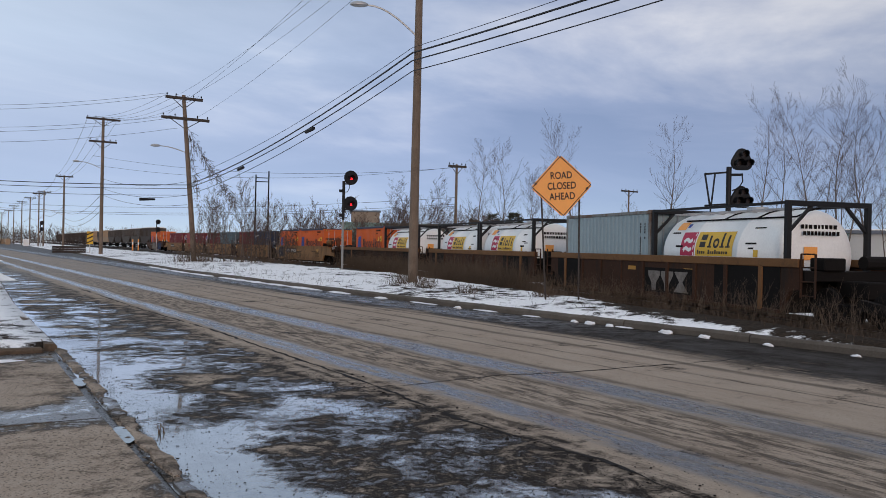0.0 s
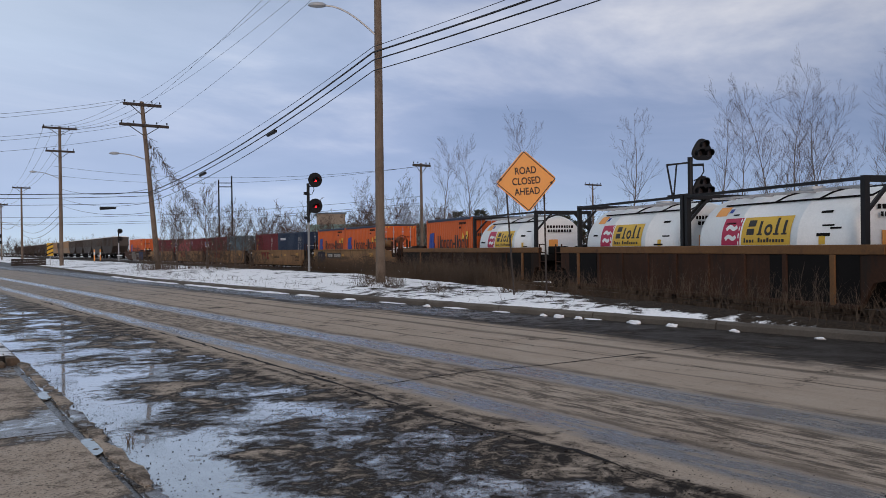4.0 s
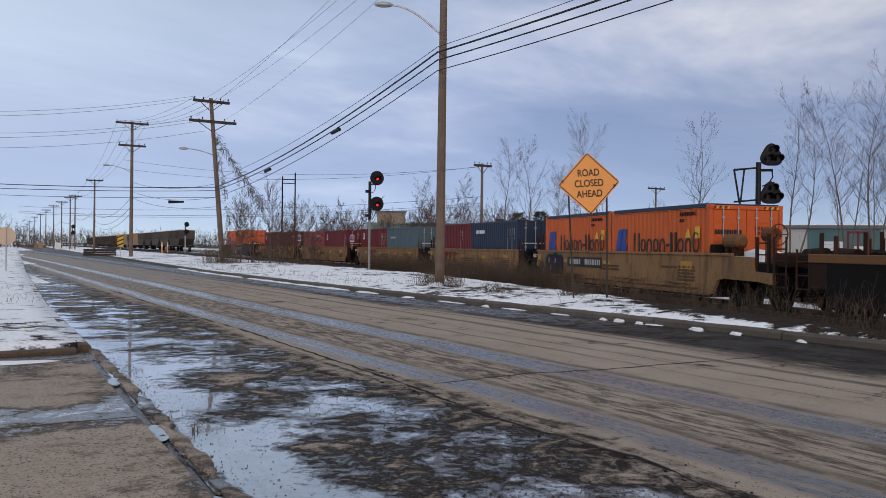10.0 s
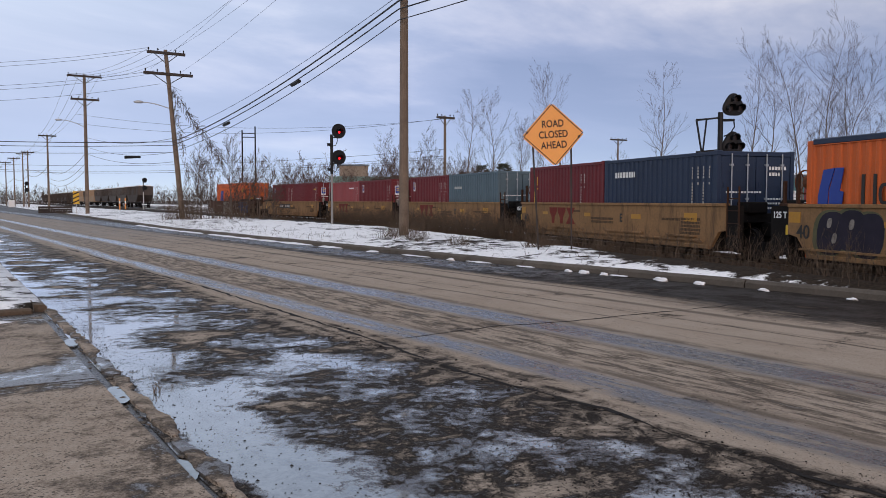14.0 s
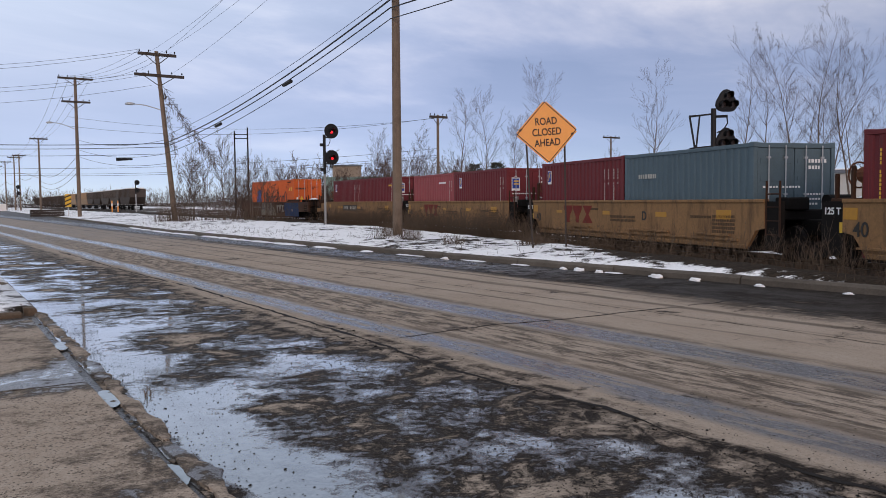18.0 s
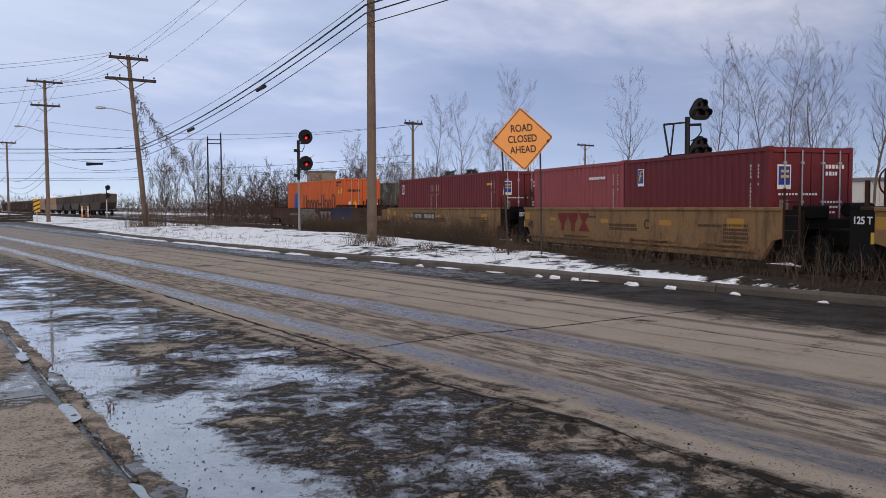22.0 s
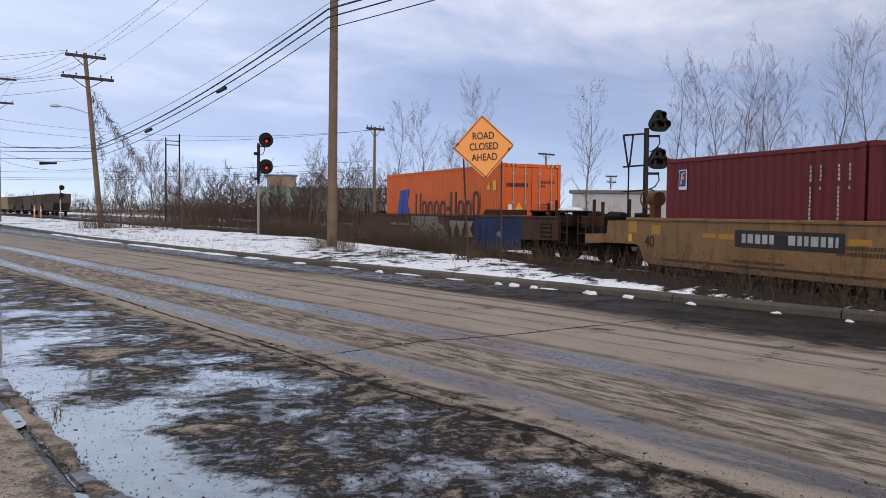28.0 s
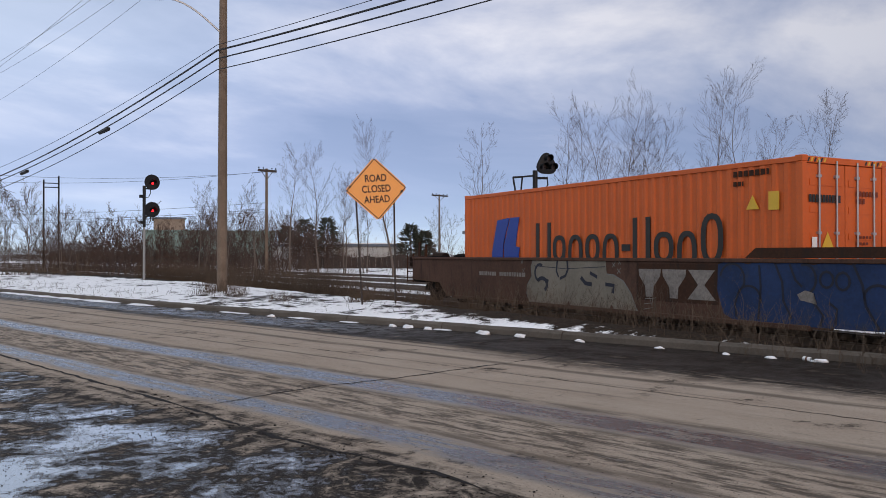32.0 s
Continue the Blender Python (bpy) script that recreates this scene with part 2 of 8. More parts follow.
M_BRUSH = mat("reddish_brush", (0.085, 0.057, 0.046), 0.95, var=0.3, bump=0)
M_CRACK = mat("open_crack", (0.012, 0.010, 0.009), 0.9, var=0.4, bump=0)
M_WEED = mat("dry_weeds", (0.092, 0.067, 0.048), 0.95, var=0.4, bump=0)
M_TWIG = mat("bare_twigs", (0.085, 0.066, 0.056), 0.95, var=0.3, bump=0)
M_BARK = mat("grey_bark", (0.125, 0.100, 0.084), 0.95, var=0.35, fine=12, bump=0.4)


def ramp(nt, src, lo, hi, a=0.0, b=1.0):
    r = nt.nodes.new("ShaderNodeMapRange")
    r.inputs["From Min"].default_value, r.inputs["From Max"].default_value = lo, hi
    r.inputs["To Min"].default_value, r.inputs["To Max"].default_value = a, b
    lnk(nt, src, r.inputs["Value"])
    return r.outputs[0]


def snow_material():
    """Thin melting snow with dead grass and soil showing through."""
    m = bpy.data.materials.new("patchy_snow")
    m.use_nodes = True
    nt = m.node_tree
    b = nt.nodes["Principled BSDF"]
    b.inputs["Roughness"].default_value = 0.8
    geo = nt.nodes.new("ShaderNodeNewGeometry")
    n1 = node(nt, "ShaderNodeTexNoise", Scale=0.16, Detail=3.0)
    n2 = node(nt, "ShaderNodeTexNoise", Scale=1.6, Detail=9.0, Roughness=0.72)
    n3 = node(nt, "ShaderNodeTexNoise", Scale=14.0, Detail=5.0, Roughness=0.7)
    for n in (n1, n2, n3):
        lnk(nt, geo.outputs["Position"], n.inputs["Vector"])
    att = nt.nodes.new("ShaderNodeAttribute")
    att.attribute_name = "cover"
    mixn = nt.nodes.new("ShaderNodeMath"); mixn.operation = "MULTIPLY_ADD"; mixn.inputs[1].default_value = 0.45
    lnk(nt, n1.outputs["Fac"], mixn.inputs[0]); lnk(nt, n2.outputs["Fac"], mixn.inputs[2])
    ad = nt.nodes.new("ShaderNodeMath"); ad.operation = "ADD"
    lnk(nt, mixn.outputs[0], ad.inputs[0]); lnk(nt, att.outputs["Fac"], ad.inputs[1])
    mr = nt.nodes.new("ShaderNodeMapRange")
    mr.inputs["From Min"].default_value, mr.inputs["From Max"].default_value = 1.16, 1.24
    lnk(nt, ad.outputs[0], mr.inputs["Value"])
    soil = nt.nodes.new("ShaderNodeValToRGB")
    e = soil.color_ramp.elements
    e[0].position, e[0].color = 0.35, (0.014, 0.011, 0.009, 1)
    e[1].position, e[1].color = 0.72, (0.058, 0.043, 0.031, 1)
    lnk(nt, n3.outputs["Fac"], soil.inputs[0])
    sn = nt.nodes.new("ShaderNodeValToRGB")
    e = sn.color_ramp.elements
    e[0].position, e[0].color = 0.3, (0.72, 0.735, 0.76, 1)
    e[1].position, e[1].color = 0.6, (0.89, 0.895, 0.905, 1)
    lnk(nt, n3.outputs["Fac"], sn.inputs[0])
    mx = nt.nodes.new("ShaderNodeMix"); mx.data_type = "RGBA"
    lnk(nt, mr.outputs[0], mx.inputs["Factor"]); lnk(nt, soil.outputs[0], mx.inputs["A"]); lnk(nt, sn.outputs[0], mx.inputs["B"])
    lnk(nt, mx.outputs["Result"], b.inputs["Base Color"])
    lnk(nt, ramp(nt, mr.outputs[0], 0.0, 1.0, 0.06, 0.4), b.inputs["Specular IOR Level"])
    bp = node(nt, "ShaderNodeBump", Strength=0.7, Distance=0.05)
    lnk(nt, n2.outputs["Fac"], bp.inputs["Height"]); lnk(nt, bp.outputs[0], b.inputs["Normal"])
    return m


M_SNOW = snow_material()


def mth(nt, op, a, b=None, c=None):
    n = nt.nodes.new("ShaderNodeMath")
    n.operation = op
    for k, v in enumerate((a, b, c)):
        if v is None:
            continue
        if isinstance(v, (int, float)):
            n.inputs[k].default_value = v
        else:
            lnk(nt, v, n.inputs[k])
    return n.outputs[0]


def pavement(name, slab=False):
    """Worn tan pavement, damp and dark in places, with wet wheel streaks that shine and standing water along the gutter."""
    m = bpy.data.materials.new(name)
    m.use_nodes = True
    nt = m.node_tree
    b = nt.nodes["Principled BSDF"]
    geo = nt.nodes.new("ShaderNodeNewGeometry")
    sep = nt.nodes.new("ShaderNodeSeparateXYZ")
    lnk(nt, geo.outputs["Position"], sep.inputs[0])
    X, Y = sep.outputs["X"], sep.outputs["Y"]

    def noise_at(scale, sx, sy, detail=6.0, rough=0.6, off=0.0, warp=0.0):
        mp = nt.nodes.new("ShaderNodeMapping")
        mp.inputs["Scale"].default_value = (sx, sy, 1)
        mp.inputs["Location"].default_value = (off, off * 1.7, off)
        lnk(nt, geo.outputs["Position"], mp.inputs[0])
        n = node(nt, "ShaderNodeTexNoise", Scale=scale, Detail=detail, Roughness=rough, Distortion=warp)
        lnk(nt, mp.outputs[0], n.inputs["Vector"])
        return n.outputs["Fac"]

    def mul(*v):
        out = v[0]
        for k in v[1:]:
            out = mth(nt, "MULTIPLY", out, k)
        return out

    def top(*v):
        out = v[0]
        for k in v[1:]:
            out = mth(nt, "MAXIMUM", out, k)
        return out

    fine = noise_at(30, 1, 1, 6, 0.75)
    grit = noise_at(120, 1, 1, 3, 0.7)
    blot = noise_at(0.95, 1, 1, 5, 0.55, 2.0, 0.3)
    film = noise_at(3.6, 1, 1, 12, 0.74, 7.0, 0.4)
    speck = noise_at(55, 1, 1, 2, 0.5, 3.0)

    def curve(v, pts):
        """Piecewise straight curve through (value, height) points."""
        out = pts[0][1]
        for (a0, h0), (a1, h1) in zip(pts[:-1], pts[1:]):
            out = mth(nt, "ADD", out, ramp(nt, v, a0, a1, 0.0, h1 - h0))
        return out

    def dev(n, k):
        return mul(mth(nt, "SUBTRACT", n, 0.5), k)

    def add(*v):
        out = v[0]
        for k in v[1:]:
            out = mth(nt, "ADD", out, k)
        return out

    # lie: how far the worn surface stands above the water film
    if slab:
        base = curve(Y, ((4.6, 0.24), (5.0, 0.14), (5.5, 0.14), (6.0, 0.26), (7.2, 0.22), (7.6, 0.0), (8.6, -0.02), (9.1, 0.20), (11.2, 0.22), (11.7, 0.0)))
        lie = add(base, dev(blot, 1.0), dev(film, 0.9), dev(fine, 0.25))
        wet = ramp(nt, lie, -0.03, 0.03, 0.85, 0.0)
        pud = ramp(nt, lie, -0.20, -0.14, 1.0, 0.0)
        glaze = mul(wet, 0.7)
        damp = top(ramp(nt, lie, 0.02, 0.20, 0.9, 0.0), wet)
        streaky = add(noise_at(9.0, 1, 1, 7, 0.7, 11.0, 0.3), dev(film, 1.2))
    else:
        along = noise_at(1.0, 2.4, 0.13, 8, 0.64)            # streaks drawn out by traffic
        along2 = noise_at(1.0, 9.0, 1.5, 9, 0.74, 5.0)
        streaky = along
        wob = mul(mth(nt, "SUBTRACT", noise_at(0.22, 1, 1, 4), 0.5), 0.45)
        bend = mul(mth(nt, "MAXIMUM", mth(nt, "SUBTRACT", Y, 24.0), 0.0), 0.010)   # the road bends a little far away
        xs = mth(nt, "SUBTRACT", mth(nt, "ADD", X, wob), bend)
        xr = mth(nt, "ADD", xs, mul(mth(nt, "SUBTRACT", film, 0.5), 1.1))           # ragged edges

        def stripe(x0, half, soft, src=xs):
            return ramp(nt, mth(nt, "ABSOLUTE", mth(nt, "SUBTRACT", src, x0)), half, half + soft, 1.0, 0.0)

        base = curve(xs, ((1.55, 0.12), (1.68, 0.06), (1.78, -0.24), (2.15, -0.20), (2.55, -0.03), (3.6, -0.03), (4.15, 0.06), (4.65, 0.34)))
        rip = noise_at(9.0, 1, 1, 6, 0.7, 11.0, 0.2)
        lie = add(base, dev(blot, 1.2), dev(film, 0.80), dev(rip, 0.42), dev(fine, 0.30), dev(grit, 0.14))
        shim = ramp(nt, lie, -0.04, 0.0, 1.0, 0.0)
        pud = mul(ramp(nt, lie, -0.135, -0.085, 1.0, 0.0), ramp(nt, xs, 4.0, 4.4, 1.0, 0.0))
        st_a = mul(stripe(7.0, 0.21, 0.20), ramp(nt, along2, 0.34, 0.48))
        st_b = mul(stripe(5.18, 0.15, 0.15), ramp(nt, along2, 0.36, 0.50))
        st_c = mul(stripe(12.0, 0.7, 0.4, xr), ramp(nt, film, 0.42, 0.54), ramp(nt, Y, 11.0, 17.0, 0.0, 0.9))
        st_d = mul(stripe(6.1, 0.45, 0.3), ramp(nt, along2, 0.60, 0.66), 0.6)
        far_wet = mul(ramp(nt, Y, 24.0, 42.0, 0.0, 0.45), ramp(nt, film, 0.40, 0.54))
        mid = mul(stripe(6.1, 0.40, 0.35), ramp(nt, along2, 0.46, 0.56))
        xe = add(xs, dev(along, 2.2), dev(film, 0.7))
        edge = top(mul(ramp(nt, xe, 10.45, 10.85), ramp(nt, blot, 0.30, 0.38)), mul(ramp(nt, xr, 9.9, 10.5), ramp(nt, Y, 7.5, 10.5, 1.0, 0.0), ramp(nt, along2, 0.62, 0.50)))
        glaze = top(st_a, st_b, mul(shim, 0.5))
        sheen = mul(edge, ramp(nt, add(mul(film, 0.5), mul(blot, 0.5)), 0.44, 0.58), ramp(nt, Y, 9.0, 16.0, 0.16, 0.35))
        wet = top(st_a, st_b, st_c, st_d, mul(shim, 0.9), far_wet, pud, sheen)
        streak = mul(ramp(nt, along2, 0.56, 0.64), ramp(nt, xs, 7.6, 8.4, 0.42, 0.08))
        rim = top(stripe(7.42, 0.05, 0.13), stripe(5.50, 0.03, 0.12), stripe(6.62, 0.03, 0.12))
        damp = top(ramp(nt, lie, 0.06, 0.20, 1.0, 0.0), mul(mid, 0.75), edge, streak, mul(ramp(nt, along, 0.60, 0.66, 0.0, 0.45), ramp(nt, xs, 7.5, 8.1, 1.0, 0.35)),
                   mul(ramp(nt, xe, 3.0, 3.5), ramp(nt, xe, 4.45, 4.75, 1.0, 0.0), ramp(nt, film, 0.62, 0.46)),
                   mul(top(stripe(9.65, 0.05, 0.10), stripe(8.30, 0.015, 0.05), stripe(9.05, 0.012, 0.04), stripe(10.35, 0.02, 0.08)), ramp(nt, along, 0.4, 0.5), 0.6), mul(rim, ramp(nt, along2, 0.36, 0.52), 0.6), wet)
    dry = nt.nodes.new("ShaderNodeValToRGB")
    e = dry.color_ramp.elements
    e[0].position, e[0].color = 0.36, (0.25, 0.190, 0.145, 1)
    e[1].position, e[1].color = 0.68, (0.50, 0.430, 0.355, 1)
    lnk(nt, mth(nt, "MULTIPLY_ADD", mth(nt, "ADD", fine, grit), 0.34, mul(mth(nt, "ADD", streaky, blot), 0.16)), dry.inputs[0])
    dark = nt.nodes.new("ShaderNodeValToRGB")
    e = dark.color_ramp.elements
    e[0].position, e[0].color = 0.36, (0.012, 0.010, 0.0085, 1)
    e[1].position, e[1].color = 0.72, (0.043, 0.034, 0.028, 1)
    lnk(nt, mth(nt, "MULTIPLY_ADD", grit, 0.4, mul(fine, 0.6)), dark.inputs[0])
    mx = nt.nodes.new("ShaderNodeMix"); mx.data_type = "RGBA"
    damp = top(damp, ramp(nt, speck, *((0.585, 0.64) if slab else (0.64, 0.69)), 0.0, 0.8))
    lnk(nt, damp, mx.inputs["Factor"]); lnk(nt, dry.outputs[0], mx.inputs["A"]); lnk(nt, dark.outputs[0], mx.inputs["B"])
    sky_tint = nt.nodes.new("ShaderNodeMix"); sky_tint.data_type = "RGBA"       # pale grey put into the water's colour in place of a brighter sky reflection
    sky_tint.inputs["B"].default_value = (0.26, 0.30, 0.315, 1)
    lnk(nt, mul(pud, ramp(nt, film, 0.36, 0.56, 0.45, 0.95)), sky_tint.inputs["Factor"]); lnk(nt, mx.outputs["Result"], sky_tint.inputs["A"])
    lnk(nt, sky_tint.outputs["Result"], b.inputs["Base Color"])
    # a water film smooths the surface: dry 0.95, damp 0.7, wet 0.25, standing water 0.02
    r0 = mth(nt, "SUBTRACT", 0.95, mul(damp, 0.25))
    r1 = mth(nt, "SUBTRACT", r0, mul(wet, 0.52))
    r2 = mth(nt, "MAXIMUM", mth(nt, "SUBTRACT", r1, mul(pud, 0.22)), 0.02)
    lnk(nt, r2, b.inputs["Roughness"])
    wet = mul(wet, ramp(nt, speck, 0.62, 0.68, 1.0, 0.2))
    lnk(nt, mth(nt, "ADD", 0.05, mul(wet, 0.90)), b.inputs["Specular IOR Level"])
    # added coat that strengthens the sky's reflection on standing water and wet streaks
    lnk(nt, top(mul(pud, 0.9), mul(glaze, 0.36)), b.inputs["Coat Weight"])
    lnk(nt, mth(nt, "SUBTRACT", 0.30, mul(pud, 0.27)), b.inputs["Coat Roughness"])
    b.inputs["Coat IOR"].default_value = 1.6
    hgt = mul(mth(nt, "ADD", fine, mul(grit, 0.7)), mth(nt, "SUBTRACT", 1.0, mth(nt, "MAXIMUM", mul(wet, 0.72), mul(pud, 0.985))))
    bp = node(nt, "ShaderNodeBump", Strength=0.5, Distance=0.014)
    lnk(nt, hgt, bp.inputs["Height"]); lnk(nt, bp.outputs[0], b.inputs["Normal"])
    return m


M_ROAD = pavement("wet_pavement")
M_SLAB = pavement("driveway_concrete", slab=True)
M_KERB2 = mat("stained_kerb", (0.105, 0.078, 0.056), 0.9, var=0.4, big=3, fine=30, bump=0.6, dirt=(0.04, 0.032, 0.026))
M_SILT = mat("wet_gutter_silt", (0.035, 0.030, 0.026), 0.3, var=0.5, big=4, fine=30, bump=0.5, dirt=(0.20, 0.23, 0.25), dirt_at=0.60, spec=0.5)
M_ICE = mat("pale_ice", (0.30, 0.36, 0.39), 0.18, var=0.12, big=6, fine=20, bump=0.05, spec=0.5)

# ---- mesh helpers ----


def part(name, bm, material, parent=None, label="", smooth=False):
    me = bpy.data.meshes.new(name)
    bm.to_mesh(me)
    bm.free()
    if smooth:
        for p in me.polygons:
            p.use_smooth = True
    for k in (material if isinstance(material, (list, tuple)) else [material]):
        me.materials.append(k)
    ob = new(name, me)
    if parent is not None:
        ob.parent = parent
    if label:
        tagged(ob, label)
    return ob


def thing(name, label, category, group="", at=None):
    ob = new(name)
    ob.empty_display_size = 0.2
    if at is not None:
        ob.matrix_basis = at
    return tagged(ob, label, category, group)


def box(bm, x0, x1, y0, y1, z0, z1, bevel=0.0, mi=0):
    vs = [bm.verts.new(p) for p in ((x0, y0, z0), (x1, y0, z0), (x1, y1, z0), (x0, y1, z0), (x0, y0, z1), (x1, y0, z1), (x1, y1, z1), (x0, y1, z1))]
    fs = [bm.faces.new([vs[i] for i in f]) for f in ((3, 2, 1, 0), (4, 5, 6, 7), (0, 1, 5, 4), (1, 2, 6, 5), (2, 3, 7, 6), (3, 0, 4, 7))]
    for f in fs:
        f.material_index = mi
    if bevel:
        es = list({e for f in fs for e in f.edges})
        bmesh.ops.bevel(bm, geom=es, offset=bevel, segments=1, affect="EDGES")
    return vs


def tube(bm, p, q, r0, r1=None, seg=8, caps=True, mi=0):
    p, q = Vector(p), Vector(q)
    r1 = r0 if r1 is None else r1
    d = (q - p)
    if d.length < 1e-6:
        return
    d.normalize()
    a = d.orthogonal().normalized()
    c = d.cross(a)
    rings = []
    for o, r in ((p, r0), (q, r1)):
        rings.append([bm.verts.new(o + (a * math.cos(2 * math.pi * k / seg) + c * math.sin(2 * math.pi * k / seg)) * r) for k in range(seg)])
    for k in range(seg):
        f = bm.faces.new((rings[0][k], rings[0][(k + 1) % seg], rings[1][(k + 1) % seg], rings[1][k]))
        f.material_index = mi
    if caps:
        for f in (bm.faces.new(list(reversed(rings[0]))), bm.faces.new(rings[1])):
            f.material_index = mi


def path_tube(bm, pts, r, seg=6):
    """One bent tube through the points."""
    pts = [Vector(p) for p in pts]
    side = (pts[-1] - pts[0]).orthogonal().normalized()
    rings = []
    for k, p in enumerate(pts):
        d = (pts[min(k + 1, len(pts) - 1)] - pts[max(k - 1, 0)]).normalized()
        u = (side - d * side.dot(d)).normalized()
        v = d.cross(u)
        rings.append([bm.verts.new(p + (u * math.cos(2 * math.pi * j / seg) + v * math.sin(2 * math.pi * j / seg)) * r) for j in range(seg)])
    for p, q in zip(rings[:-1], rings[1:]):
        for j in range(seg):
            bm.faces.new((p[j], p[(j + 1) % seg], q[(j + 1) % seg], q[j]))
    bm.faces.new(list(reversed(rings[0])))
    bm.faces.new(rings[-1])


def prism(bm, outline, y0, y1, mi=0):
    """Outline in (x, z), drawn out from y0 to y1."""
    a = [bm.verts.new((x, y0, z)) for x, z in outline]
    c = [bm.verts.new((x, y1, z)) for x, z in outline]
    n = len(outline)
    fs = [bm.faces.new(a), bm.faces.new(list(reversed(c)))]
    for k in range(n):
        fs.append(bm.faces.new((a[k], c[k], c[(k + 1) % n], a[(k + 1) % n])))
    for f in fs:
        f.material_index = mi
    bmesh.ops.recalc_face_normals(bm, faces=fs)


def letters(name, words, size, material, parent, m, extrude=0.003, narrow=1.0, bold=0.022):
    cu = bpy.data.curves.new(name, "FONT")
    cu.body, cu.size, cu.extrude, cu.offset = words, size, extrude, size * bold
    cu.align_x, cu.align_y = "CENTER", "CENTER"
    tmp = bpy.data.objects.new("tmp", cu)
    scene.collection.objects.link(tmp)
    bpy.context.view_layer.update()
    me = bpy.data.meshes.new_from_object(tmp.evaluated_get(bpy.context.evaluated_depsgraph_get()))
    bpy.data.objects.remove(tmp)
    me.name = name
    me.transform(Matrix.Diagonal((narrow, 1, 1, 1)))
    me.materials.clear()
    me.materials.append(material)
    ob = new(name, me)
    ob.parent = parent
    ob.matrix_basis = m
    return ob


# ---- plan: road edges and track ----
KERB_Y = (-120, -30, -11, -2, 3, 10, 20, 32, 45, 66, 100, 300, 2500)
KERB_X = (9.9, 9.9, 10.6, 12.6, 13.4, 13.05, 12.65, 12.45, 12.55, 13.9, 16.2, 29.5, 175)
EDGE_Y = (-120, 5, 12, 22, 47, 58, 100, 300, 2500)
EDGE_X = (1.5, 1.55, 1.85, 2.2, 3.65, 4.4, 7.2, 20.5, 166)


def kerb_x(y):
    return float(np.interp(y, KERB_Y, KERB_X))


def edge_x(y):
    return float(np.interp(y, EDGE_Y, EDGE_X))


TRACK_S = np.arange(-180, 420, 0.25)
TRACK_TH = np.radians(np.interp(TRACK_S, (-40, -22, -10, 6, 20, 35, 55, 140, 300), (0.0, 6.0, 18.5, 16.9, 14.8, 10.8, 5.2, 6.1, 4.0)))
_x, _y = np.cumsum(np.sin(TRACK_TH)) * 0.25, np.cumsum(np.cos(TRACK_TH)) * 0.25
_i0 = int(np.argmin(abs(TRACK_S)))
TRACK_X, TRACK_Y = _x - _x[_i0] + 16.72 + 1.22, _y - _y[_i0] + 10 - 0.33
RAIL_Z = 0.05


def track(s, off=0.0):
    """Place and heading of the main track's centre line; off: metres to the far side."""
    x, y, th = (float(np.interp(s, TRACK_S, v)) for v in (TRACK_X, TRACK_Y, TRACK_TH))
    return x + off * math.cos(th), y - off * math.sin(th), th


def track_x(y):
    return float(np.interp(y, TRACK_Y, TRACK_X))


def height(x, y):
    """The ground's height beside road and track."""
    k, e, c = kerb_x(y), edge_x(y), track_x(y)
    n = noise.noise((x * 0.35, y * 0.35, 0)) * 0.05 + noise.noise((x * 1.3, y * 1.3, 4)) * 0.045 + noise.noise((x * 3.1, y * 3.1, 9)) * 0.03
    if x < 1.95 and y < 13.1:
        return -0.2
    if x < e:
        d = e - x
        return 0.10 + min(d, 6) * 0.02 + n * min(d * 2, 1)
    if x < k + 0.12:
        return -0.2
    d = x - k - 0.12
    g = c - 2.6 - x
    if g > 0:
        w = d + g
        return 0.13 + n * min(d * 2, 1) + 0.14 * math.sin(math.pi * min(1, d / max(w, 0.1))) - 0.16 * max(0.0, 1 - g / 1.2)
    far = x - c
    return -0.10 + n * 0.8 + (0.06 * (far - 14) if 14 < far < 20 else (0.36 if far >= 20 else 0))


